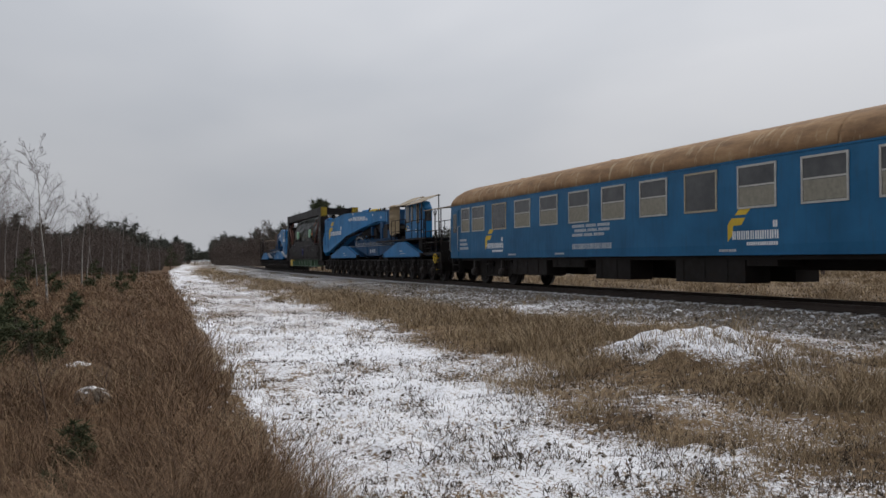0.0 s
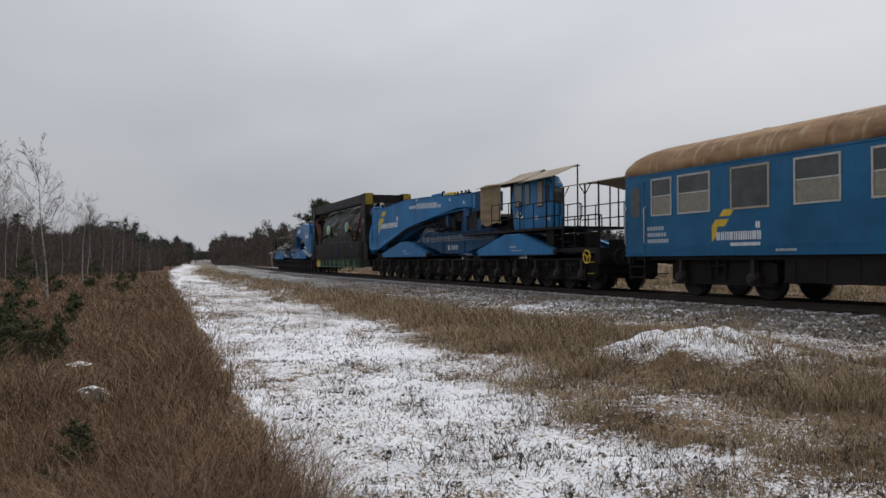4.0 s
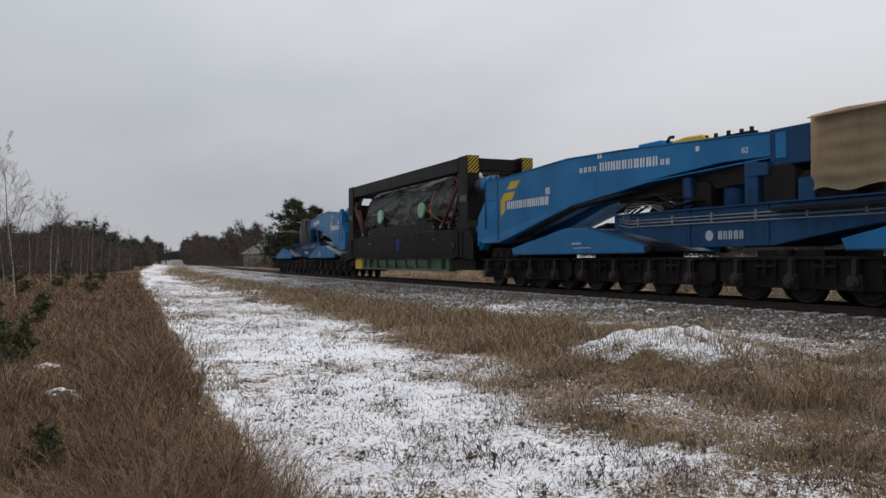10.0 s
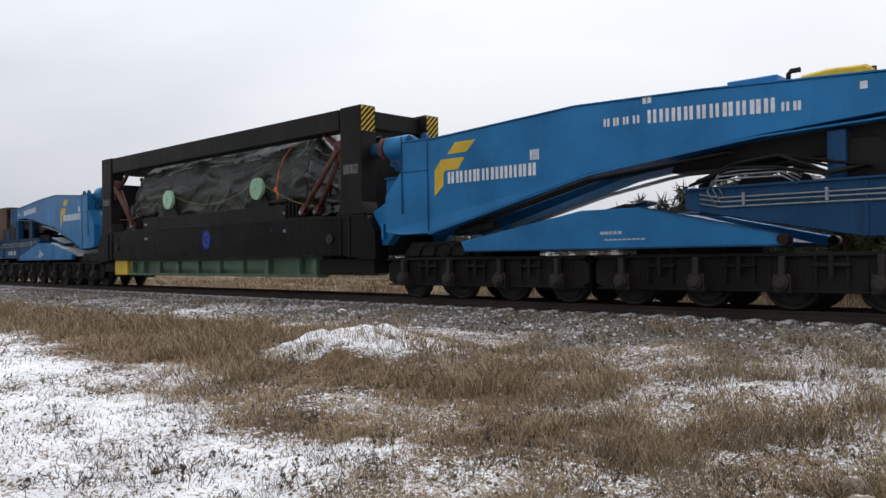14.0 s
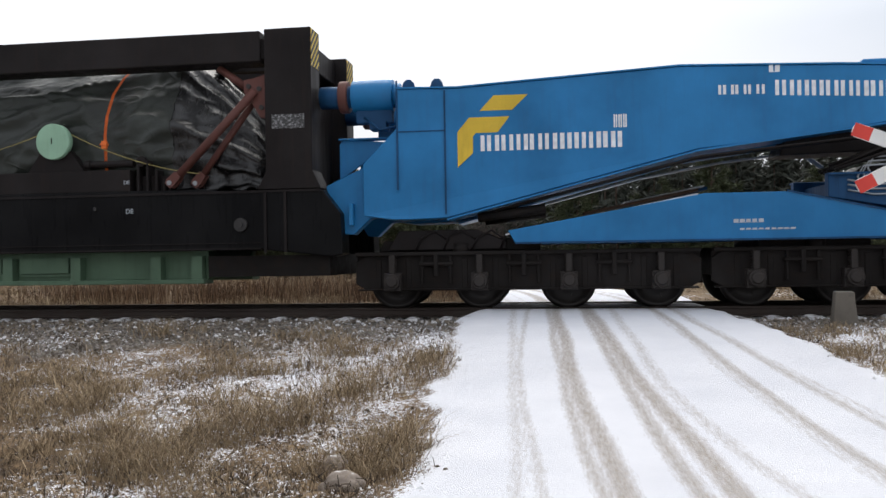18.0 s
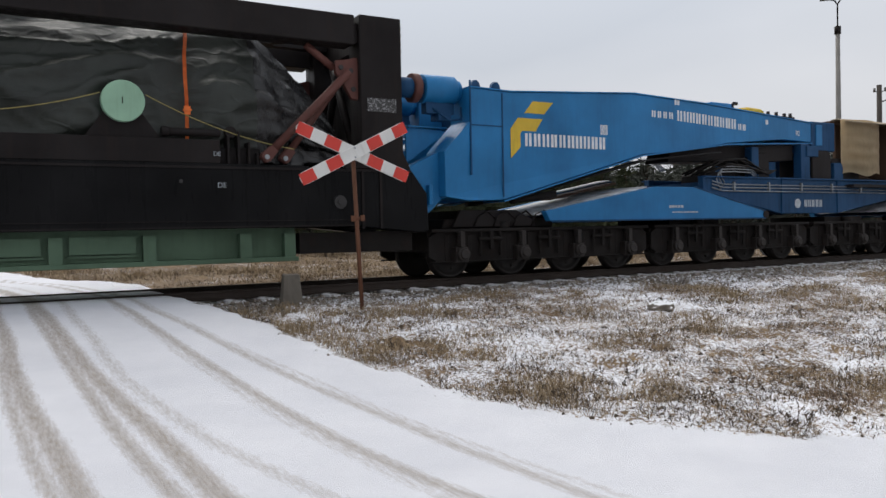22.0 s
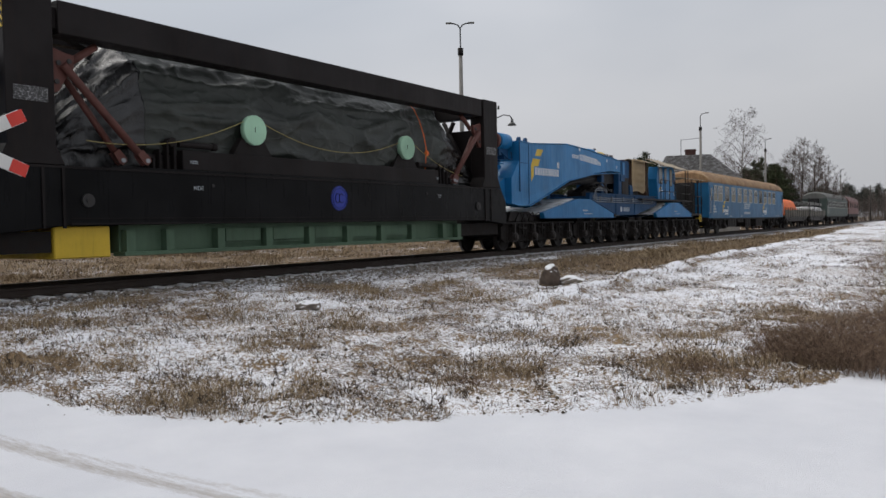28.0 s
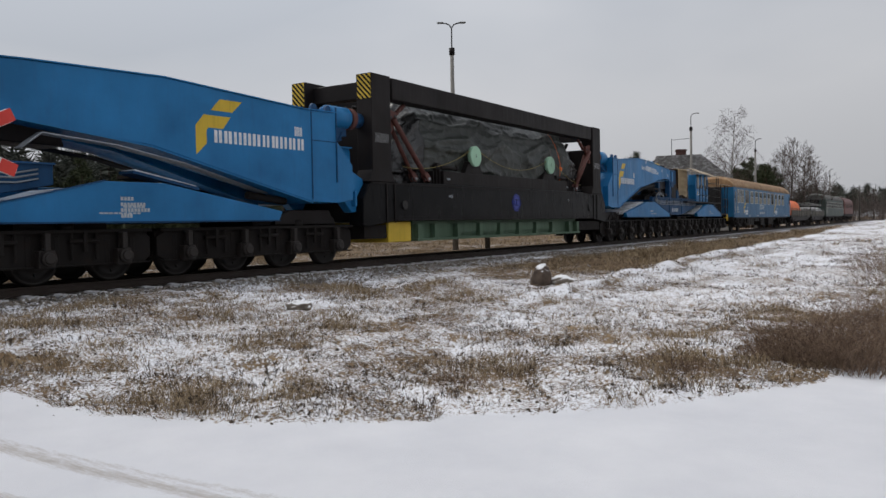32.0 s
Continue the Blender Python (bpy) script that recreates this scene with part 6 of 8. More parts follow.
# ---- the cars ahead of the coach ----
def flat_wagon(label, length):
    top = thing("flat_wagon", label, "flat wagon", "flat wagons of the train")
    h = length / 2
    bm = bmesh.new()
    quad_box(bm, -h, h, -1.35, 1.35, 1.10, 1.24)
    part("deck", bm, M_WOODEN, top)
    for side in (-1, 1):
        bm = bmesh.new()
        prism(bm, [(-h, 1.10), (h, 1.10), (h, 0.9), (h * 0.6, 0.62), (-h * 0.6, 0.62), (-h, 0.9)], side * 1.2 - 0.06, side * 1.2 + 0.06)
        part("side_sill", bm, M_FRAME, top)
        count = int(length / 1.3)
        for k in range(count):
            x0 = -h + k * length / count
            bm = bmesh.new()
            quad_box(bm, x0 + 0.04, x0 + length / count - 0.04, side * 1.37 - 0.03, side * 1.37 + 0.03, 1.24, 1.72)
            part("drop_side", bm, M_WOODEN, top)
            bm = bmesh.new()
            quad_box(bm, x0 - 0.04, x0 + 0.04, side * 1.42 - 0.04, side * 1.42 + 0.04, 1.0, 1.95)
            part("stanchion", bm, M_GREYROOF, top)
    for s in (-1, 1):
        bm = bmesh.new()
        quad_box(bm, min(s * h, s * (h - 0.15)), max(s * h, s * (h - 0.15)), -1.35, 1.35, 0.85, 1.15)
        for side in (-1, 1):
            rod(bm, (s * h, side * 0.875, 1.05), (s * (h + 0.5), side * 0.875, 1.05), 0.1, seg=10)
            rod(bm, (s * (h + 0.5), side * 0.875, 1.05), (s * (h + 0.56), side * 0.875, 1.05), 0.23, seg=14)
        part("buffer_beam", bm, M_GRIME, top)
        bogie(top, s * (h - 2.2), [-0.9, 0.9], 2.7)
    return top


def lump_cover(name, parent, x0, x1, z0, z1, material, label, seed):
    bm = bmesh.new()
    rows = []
    for i in range(25):
        t = i / 24
        e = min(1, min(t, 1 - t) / 0.12)
        row = []
        for j in range(17):
            w = -1 + j / 8
            ang = w * math.pi / 2
            y = 1.2 * math.copysign(abs(math.sin(ang)) ** 0.6, w)
            z = z0 + (z1 - z0) * (abs(math.cos(ang)) ** 0.5) * (0.75 + 0.25 * e)
            k = noise.noise(Vector((t * 6 + seed, w * 2.2, seed)))
            row.append(bm.verts.new((x0 + (x1 - x0) * t, y + 0.08 * k, max(z0, z + 0.14 * k))))
        rows.append(row)
    for a, b in zip(rows, rows[1:]):
        for j in range(16):
            bm.faces.new((a[j], a[j + 1], b[j + 1], b[j])).smooth = True
    bm.faces.new(rows[0])
    bm.faces.new(rows[-1][::-1])
    return part(name, bm, material, parent, label)


flat_one = flat_wagon("grey wooden flat wagon carrying a load under bright orange sheet", 14.5)
lump_cover("orange_sheet", flat_one, -6.2, 0.6, 1.24, 2.75, M_TARP_O, "bright orange tarpaulin over a load", 2)
flat_two = flat_wagon("grey flat wagon loaded with steel sections dusted with snow", 12.5)
for k in range(4):
    bm = bmesh.new()
    quad_box(bm, -5.8, 5.4 - k * 0.6, -1.1 + k * 0.5, -0.9 + k * 0.5, 2.35 + 0.15 * (k % 2), 2.6 + 0.15 * (k % 2))
    quad_box(bm, -5.6, 5.0 - k * 0.6, -1.1 + k * 0.5, -0.9 + k * 0.5, 1.6, 1.8)
    part("steel_section", bm, M_GREYROOF, flat_two)
for x in (-5, -1, 3):
    for y in (-1.15, 1.0):
        bm = bmesh.new()
        quad_box(bm, x - 0.05, x + 0.05, y, y + 0.1, 1.24, 3.1)
        part("support_frame", bm, M_FRAME, flat_two)
lump_cover("snow_cover", flat_two, -1.0, 5.8, 1.3, 2.2, M_SNOW, "dusting of snow on the load", 5)
OLD_WIN = [(-10.3 + k * 1.9, -9.2 + k * 1.9, 2.15, 3.0, 0) for k in range(11)]
old_coach = coach("old grey-green coach with grey roof", M_OLDGREEN, M_GREYROOF, 24.5, OLD_WIN, rich=False)


def locomotive():
    top = thing("locomotive", "dull red diesel locomotive at the head of the train", "locomotive")
    bm = bmesh.new()
    quad_box(bm, -8, 8, -1.4, 1.4, 0.95, 1.35)
    part("frame", bm, M_GRIME, top)
    bm = bmesh.new()
    prism_x(bm, [(-1.4, 1.35), (-1.4, 3.3), (-1.05, 3.85), (-0.5, 4.1), (0.5, 4.1), (1.05, 3.85), (1.4, 3.3), (1.4, 1.35)], -7.6, 7.6)
    body = part("body", bm, M_LOCO, top, bevel=0.05)
    for side in (-1, 1):
        for x in (-5.4, -2.8, 0.2, 2.8, 5.4):
            bm = bmesh.new()
            quad_box(bm, x - 0.5, x + 0.5, min(side * 1.39, side * 1.42), max(side * 1.39, side * 1.42), 2.3, 3.0)
            part("window" if abs(x) > 5 else "grille", bm, M_PANE if abs(x) > 5 else M_GRIME, body)
    for s in (-1, 1):
        bm = bmesh.new()
        quad_box(bm, min(s * 7.58, s * 7.62), max(s * 7.58, s * 7.62), -1.0, 1.0, 2.5, 3.3)
        part("windscreen", bm, M_PANE, body)
        bm = bmesh.new()
        rod(bm, (s * 3, 0, 4.05), (s * 3, 0, 4.35), 0.6, seg=16)
        part("roof_fan", bm, M_GREYROOF, body)
        bogie(top, s * 4.8, [-1.8, 0.0, 1.8], 5.0)
    return top


loco = locomotive()
CARS += [(flat_one, 11.0 - 0.6 - 0.6 - 7.25, 10.0, False), (flat_two, -5.9 - 6.25, 8.5, False), (old_coach, -19.6 - 12.25, 17.0, False), (loco, -45.4 - 8.0, 9.6, False)]

# ---- permanent way ----
def rail_mesh(side, s0, s1, step):
    bm = bmesh.new()
    prof = [(-0.07, -0.165), (0.07, -0.165), (0.07, -0.15), (0.012, -0.13), (0.012, -0.045), (0.036, -0.035), (0.036, -0.005), (0.03, 0.0), (-0.03, 0.0), (-0.036, -0.005), (-0.036, -0.035), (-0.012, -0.045), (-0.012, -0.13), (-0.07, -0.15)]
    prev = None
    for s in np.arange(s0, s1 + step / 2, step):
        ring = []
        for off, z in prof:
            n, u, _ = track_nu(s, side + off)
            x, y = xy(n, u)
            ring.append(bm.verts.new((x, y, RAIL_Z + z)))
        if prev:
            for i in range(len(prof)):
                j = (i + 1) % len(prof)
                bm.faces.new((prev[i], prev[j], ring[j], ring[i]))
        prev = ring
    return bm


track = tagged(new("railway_track"), "single railway track of dark rails on snow-dusted sleepers", "railway track", kind="structure")
for side in (-0.7525, 0.7525):
    part("rail", rail_mesh(side, -420, 420, 3.0), M_STEEL, track, "dark rusty steel rail")


def ballast():
    offs = np.concatenate([np.arange(-3.3, -1.2, 0.09), np.arange(-1.2, 1.25, 0.15), np.arange(1.3, 3.3, 0.2)])
    ss = spaced(-45.0, 60.0, 0.12, -420, 420, 1.06)
    oo, sg = np.meshgrid(offs, ss, indexing="ij")
    ang = np.interp(sg, S_TAB, _ang)
    nn = np.interp(sg, S_TAB, _tn) + oo * np.cos(ang)
    uu = np.interp(sg, S_TAB, _tu) - oo * np.sin(ang)
    zz = 0.362 - 0.03 * smooth(0.9, 1.1, abs(oo)) - 0.10 * smooth(1.45, 3.2, abs(oo)) - 0.06 * smooth(2.7, 3.3, abs(oo))
    zz = zz + (vnoise(nn, uu, 0.13) - 0.5) * 0.05 + (vnoise(nn + 2, uu + 8, 0.06) - 0.5) * 0.035
    lane = road_mask(nn, uu)
    zz = zz - 0.2 * lane - 0.05 * smooth(2.9, 3.3, abs(oo))
    xs, ys = nn * N_DIR.x + uu * U_DIR.x, nn * N_DIR.y + uu * U_DIR.y
    a, b = nn.shape
    me = bpy.data.meshes.new("ballast")
    i, j = np.meshgrid(np.arange(a - 1), np.arange(b - 1), indexing="ij")
    v0 = (i * b + j).ravel()
    me.from_pydata(np.stack([xs, ys, zz], -1).reshape(-1, 3).tolist(), [], np.stack([v0, v0 + 1, v0 + b + 1, v0 + b], -1).tolist())
    if me.polygons[0].normal.z < 0:
        me.flip_normals()
    me.materials.append(M_BALLAST)
    return tagged(new("ballast_bed", me), "bed of grey crushed stone with flecks of snow", "ballast", kind="structure")


def ballast_material():
    m, nt, b = shader("crushed_stone")
    vec = coords(nt)
    vo = node(nt, "ShaderNodeTexVoronoi", Scale=17.0)
    nt.links.new(vec, vo.inputs["Vector"])
    n1 = noise_of(nt, vec, 2.0, 5)
    n2 = noise_of(nt, vec, 14.0, 5, 0.7)
    stone = blend(nt, 0.55, ramp(nt, n1, [(0.3, (0.085, 0.068, 0.053)), (0.7, (0.185, 0.152, 0.122))]), vo.outputs["Color"], "OVERLAY")
    grey = node(nt, "ShaderNodeHueSaturation", Saturation=0.15, Value=0.8)
    nt.links.new(stone, grey.inputs["Color"])
    f = ramp(nt, n2, [(0.56, (0, 0, 0)), (0.64, (0.95, 0.95, 0.95))])
    nt.links.new(blend(nt, f, grey.outputs[0], (0.62, 0.63, 0.65)), b.inputs["Base Color"])
    b.inputs["Roughness"].default_value = 0.9
    bump(nt, b, vo.outputs["Distance"], 0.9, 0.05)
    return m


M_BALLAST = ballast_material()
ballast()


def sleeper_material():
    m, nt, b = shader("snow_dusted_sleeper")
    n1 = noise_of(nt, coords(nt), 6.0, 5, 0.7)
    nt.links.new(ramp(nt, n1, [(0.30, (0.10, 0.085, 0.07)), (0.40, (0.22, 0.19, 0.165)), (0.50, (0.70, 0.70, 0.72))]), b.inputs["Base Color"])
    b.inputs["Roughness"].default_value = 0.9
    bump(nt, b, n1, 0.3, 0.01)
    return m


M_SLEEPER = sleeper_material()
bm = bmesh.new()
prism(bm, [(-0.13, -0.12), (0.13, -0.12), (0.105, 0.0), (-0.105, 0.0)], -1.27, 1.27)
for y in (-0.7525, 0.7525):
    quad_box(bm, -0.08, 0.08, y - 0.16, y + 0.16, 0.0, 0.012)
ME_SLEEPER = mesh_of("sleeper", bm, M_SLEEPER, 0.012)
far_rows = []
for k in range(-330, 470):
    s = k * 0.62
    n, u, a = track_nu(s)
    left, right = road_edges(np.array([n]))
    if left[0] < u < right[0]:
        continue
    x, y = xy(n, u)
    m = pose(x, y, RAIL_Z - 0.166 + 0.004 * ((k * 37) % 5 - 2), 0, 0, yaw_of(a) + ((k * 53) % 7 - 3) * 0.25)
    if -85 < s < 95:
        share("sleeper", ME_SLEEPER, track, m)
    else:
        far_rows.append(m)
bm = bmesh.new()
for m in far_rows:
    vs = quad_box(bm, -0.12, 0.12, -1.27, 1.27, -0.1, 0.0)
    bmesh.ops.transform(bm, matrix=m, verts=vs)
tagged(part("far_sleepers", bm, M_SLEEPER, track), kind="stuff")


def scatter_stones(name, count, material, place, size0, size1, seed, label):
    """Loose stones as one mesh."""
    rng = np.random.RandomState(seed)
    base = np.array([(0, 0, 1), (0, 0, -0.6), (1, 0, 0), (-0.4, 0.9, 0.1), (-0.5, -0.85, -0.1), (0.5, 0.6, 0.5)])
    from_faces = [(0, 2, 5), (0, 5, 3), (0, 3, 4), (0, 4, 2), (1, 5, 2), (1, 3, 5), (1, 4, 3), (1, 2, 4)]
    n, u, z = place(rng, count)
    sizes = size0 + (size1 - size0) * rng.rand(len(n)) ** 2
    verts = np.repeat(base[None], len(n), 0) * (0.7 + 0.6 * rng.rand(len(n), 6, 1)) * sizes[:, None, None] * np.array([1, 0.9, 0.7])
    a = rng.rand(len(n)) * 6.28
    c, s = np.cos(a)[:, None], np.sin(a)[:, None]
    vx = verts[..., 0] * c - verts[..., 1] * s
    vy = verts[..., 0] * s + verts[..., 1] * c
    xs = n * N_DIR.x + u * U_DIR.x
    ys = n * N_DIR.y + u * U_DIR.y
    co = np.stack([vx + xs[:, None], vy + ys[:, None], verts[..., 2] + z[:, None]], -1).reshape(-1, 3)
    faces = (np.arange(len(n))[:, None, None] * 6 + np.array(from_faces)[None]).reshape(-1, 3)
    me = bpy.data.meshes.new(name)
    me.from_pydata(co.tolist(), [], faces.tolist())
    me.materials.append(material)
    return tagged(new(name, me), label, "stones", kind="stuff")


def bed_place(rng, count):
    s = -38 + 92 * rng.rand(count)
    o = np.where(rng.rand(count) < 0.8, -1.35 - 5.2 * rng.rand(count) ** 1.4, -1.2 + 2.4 * rng.rand(count))
    ang = np.interp(s, S_TAB, _ang)
    n = np.interp(s, S_TAB, _tn) + o * np.cos(ang)
    u = np.interp(s, S_TAB, _tu) - o * np.sin(ang)
    z = np.maximum(0.372 - 0.13 * smooth(1.45, 3.2, abs(o)) - 0.06 * smooth(2.7, 3.3, abs(o)), ground_z(n, u) + 0.005)
    keep = (road_mask(n, u) < 0.3) & (rng.rand(count) < np.maximum(grit_mask(n, u), abs(o) < 1.9))
    return n[keep], u[keep], z[keep]


def stone_material():
    m, nt, b = shader("loose_stone")
    g = nt.nodes.new("ShaderNodeNewGeometry")
    col = ramp(nt, g.outputs["Random Per Island"], [(0.0, (0.06, 0.047, 0.036)), (0.45, (0.19, 0.158, 0.125)), (0.84, (0.27, 0.235, 0.20)), (0.90, (0.66, 0.66, 0.68))])
    nt.links.new(col, b.inputs["Base Color"])
    b.inputs["Roughness"].default_value = 0.9
    return m


M_STONE = stone_material()
scatter_stones("ballast_stones", 52000, M_STONE, bed_place, 0.018, 0.055, 3, "loose crushed stones of the track bed, some capped with snow")

# ---- plants ----
def island_material(name, stops, rough=0.85, translucent=0.0):
    m, nt, b = shader(name)
    g = nt.nodes.new("ShaderNodeNewGeometry")
    nt.links.new(ramp(nt, g.outputs["Random Per Island"], stops), b.inputs["Base Color"])
    b.inputs["Roughness"].default_value = rough
    b.inputs["Specular IOR Level"].default_value = 0.2
    return m


M_STRAW = island_material("dry_straw", [(0.0, (0.085, 0.060, 0.038)), (0.5, (0.25, 0.184, 0.115)), (1.0, (0.45, 0.35, 0.225))])
M_RUSSET = island_material("russet_dry_grass", [(0.0, (0.045, 0.027, 0.018)), (0.5, (0.142, 0.087, 0.054)), (1.0, (0.29, 0.20, 0.122))])
M_BUSH = island_material("russet_bush_stems", [(0.0, (0.065, 0.042, 0.030)), (0.5, (0.18, 0.122, 0.086)), (1.0, (0.34, 0.245, 0.175))])
M_WEED = island_material("dead_weeds", [(0.0, (0.025, 0.02, 0.016)), (0.6, (0.075, 0.055, 0.04)), (1.0, (0.16, 0.12, 0.08))])
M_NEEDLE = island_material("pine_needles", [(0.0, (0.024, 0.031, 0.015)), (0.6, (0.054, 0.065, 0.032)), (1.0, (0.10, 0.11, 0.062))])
# paler and greyer than the near needles: distance haze mixed into the colour
M_FARPINE = island_material("hazed_pine_crowns", [(0.0, (0.035, 0.040, 0.033)), (0.6, (0.068, 0.075, 0.062)), (1.0, (0.115, 0.12, 0.10))])
M_TWIG = island_material("bare_twigs", [(0.0, (0.045, 0.034, 0.030)), (1.0, (0.12, 0.092, 0.08))])
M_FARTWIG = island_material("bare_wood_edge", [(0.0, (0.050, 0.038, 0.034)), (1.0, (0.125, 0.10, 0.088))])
M_BARK = painted("pine_bark", (0.085, 0.055, 0.04), 0.95, amount=0.4, streak=False)


def birch_material():
    m, nt, b = shader("birch_bark")
    n1 = noise_of(nt, coords(nt, (4, 4, 22)), 1.6, 4, 0.6)
    nt.links.new(ramp(nt, n1, [(0.42, (0.04, 0.035, 0.03)), (0.5, (0.27, 0.25, 0.23)), (0.8, (0.42, 0.40, 0.375))]), b.inputs["Base Color"])
    b.inputs["Roughness"].default_value = 0.8
    return m


M_BIRCH = birch_material()


def raw_mesh(name, co, faces, material):
    """A mesh from numpy arrays of places and equal-sided faces."""
    me = bpy.data.meshes.new(name)
    me.vertices.add(len(co))
    me.vertices.foreach_set("co", np.asarray(co, np.float32).ravel())
    k = faces.shape[1]
    me.loops.add(faces.size)
    me.loops.foreach_set("vertex_index", faces.astype(np.int32).ravel())
    me.polygons.add(len(faces))
    me.polygons.foreach_set("loop_start", (np.arange(len(faces)) * k).astype(np.int32))
    me.update(calc_edges=True)
    me.materials.append(material)
    return me


def blade_mesh(name, x, y, z, height, width, material, rng, lean=0.45, heading=None):
    """Bent two-piece blades that stand at x, y, z."""
    k = len(x)
    a = rng.rand(k) * 6.283
    l = lean * (0.3 + rng.rand(k)) * height
    dx, dy = np.cos(a) * l, np.sin(a) * l
    if heading is not None:
        dx, dy = dx + heading[0] * height, dy + heading[1] * height
    b = rng.rand(k) * 6.283
    wx, wy = np.cos(b) * width / 2, np.sin(b) * width / 2
    p = [(x - wx, y - wy, z - 0.02), (x + wx, y + wy, z - 0.02),
         (x + dx * 0.35 + wx * 0.8, y + dy * 0.35 + wy * 0.8, z + height * 0.6), (x + dx * 0.35 - wx * 0.8, y + dy * 0.35 - wy * 0.8, z + height * 0.6),
         (x + dx, y + dy, z + height * (0.95 - 0.15 * rng.rand(k)))]
    co = np.stack([np.stack(q, -1) for q in p], 1).reshape(-1, 3)
    base = np.arange(k)[:, None] * 5
    tri = np.concatenate([base + [0, 1, 2], base + [0, 2, 3], base + [3, 2, 4]], 1).reshape(-1, 3)
    return raw_mesh(name, co, tri, material)


def polar_points(rng, count, r0, r1, power=1.0):
    """Points round the camera, thinning out with distance, on the side that is ever seen."""
    r = r0 * (r1 / r0) ** (rng.rand(count) ** power)
    yaw = np.radians(40 - 205 * rng.rand(count))
    x, y = -np.sin(yaw) * r, np.cos(yaw) * r
    return x * N_DIR.x + y * N_DIR.y, x * U_DIR.x + y * U_DIR.y, r


def zones(n, u):
    q = n - np.interp(u, _tu, _tn)
    lane, path, field = road_mask(n, u), path_mask(n, u), field_mask(n, u)
    strip = smooth(-9.8, -8.4, q) * smooth(-5.5, -6.5, q) * smooth(-5, -12, u)
    return q, lane, path, field, verge_mask(n, u), strip, strip_right(n, u)


def tufted(rng, n, u, r, per, spread):
    """Blades thrown round tuft centres."""
    k = len(n) * per
    return np.repeat(n, per) + rng.randn(k) * np.repeat(spread, per), np.repeat(u, per) + rng.randn(k) * np.repeat(spread, per), np.repeat(r, per)


def lay_grass(name, label, nn, uu, height, width, material, rng, lean):
    x, y = nn * N_DIR.x + uu * U_DIR.x, nn * N_DIR.y + uu * U_DIR.y
    me = blade_mesh(name, x, y, ground_z(nn, uu), height, width, material, rng, lean)
    return tagged(new(name, me), label, "grass", kind="stuff")


def grass():
    # clumps of straw with snow left between them
    rng = np.random.RandomState(11)
    n, u, r = polar_points(rng, 76000, 2.6, 130)
    q, lane, path, field, verge, strip, strip_r = zones(n, u)
    patch = vnoise(n, u, 1.15) * 0.5 + vnoise(n + 50, u, 0.42) * 0.5
    open_m = (1 - lane) * (1 - 0.97 * path) * (1 - verge)
    dens = open_m * np.clip((patch - 0.515 - 0.02 * smooth(2, 6, u)) * 8.0, 0.03, 1) * np.where(field > 0.4, 0.14, 0.9)
    tall_zone = np.maximum(strip, strip_r) * (1 - lane)
    dens = np.maximum(dens, 0.95 * tall_zone * np.clip((patch - 0.28) * 4, 0.15, 1))
    heap = np.exp(-(((n - 7.7) / 0.9) ** 2 + ((u + 8.8) / 1.3) ** 2))
    dens = dens * (1 - 0.75 * heap)
    dens = np.where(abs(q) < 2.7, 0, dens) * (1 - 0.80 * grit_mask(n, u))
    keep = rng.rand(len(n)) < dens
    n, u, r, q, tz, patch = n[keep], u[keep], r[keep], q[keep], tall_zone[keep], patch[keep]
    tall = (0.05 + 0.12 * rng.rand(len(n)) + 0.55 * np.clip(patch - 0.52, 0, 1)) * (1 - 0.45 * smooth(2, 5, u)) + 0.10 * tz + 0.12 * smooth(3, 8, q)
    per = 20
    nn, uu, rr = tufted(rng, n, u, r, per, 0.035 + 0.026 * r ** 0.5)
    hh = np.repeat(tall, per) * (0.5 + 0.75 * rng.rand(len(nn)))
    ok = road_mask(nn, uu) < 0.5
    nn, uu, hh, rr = nn[ok], uu[ok], hh[ok], rr[ok]
    lay_grass("meadow_grass", "clumps of dry straw-coloured grass", nn, uu, hh, 0.0022 + 0.00042 * rr, M_STRAW, rng, 1.35)

    # the tall russet verge: fine, matted, darker towards its edge
    rng = np.random.RandomState(12)
    n, u, r = polar_points(rng, 60000, 3.0, 110)
    q, lane, path, field, verge, strip, strip_r = zones(n, u)
    patch = vnoise(n, u, 0.9)
    keep = rng.rand(len(n)) < verge * (0.22 + 0.78 * np.clip((patch - 0.22) * 2.5, 0, 1)) * smooth(-18, -11, n)
    n, u, r = n[keep], u[keep], r[keep]
    nn, uu, rr = tufted(rng, n, u, r, 24, 0.06 + 0.03 * r ** 0.5)
    hh = (0.05 + 0.30 * rng.rand(len(nn)) ** 1.7) * (0.15 + 1.1 * vnoise(nn, uu, 1.1) + 0.7 * vnoise(nn + 40, uu, 0.35)) * (1 + 0.5 * np.exp(-((nn - bed_edge(uu) + 0.7) / 0.6) ** 2))
    lay_grass("verge_grass", "tall russet dry grass on the verge", nn, uu, hh, 0.0018 + 0.00038 * rr, M_RUSSET, rng, 1.5)

    # pale matted tussocks among it
    rng = np.random.RandomState(15)
    n, u, r = polar_points(rng, 40000, 4.0, 110)
    verge = verge_mask(n, u)
    patch = vnoise(n + 90, u, 1.6) * 0.6 + vnoise(n + 20, u, 0.5) * 0.4
    keep = rng.rand(len(n)) < verge * np.clip((patch - 0.5) * 5, 0, 1) * smooth(0.4, 1.6, bed_edge(u) - n) * smooth(-20, -12, n)
    n, u, r = n[keep], u[keep], r[keep]
    nn, uu, rr = tufted(rng, n, u, r, 18, 0.05 + 0.03 * r ** 0.5)
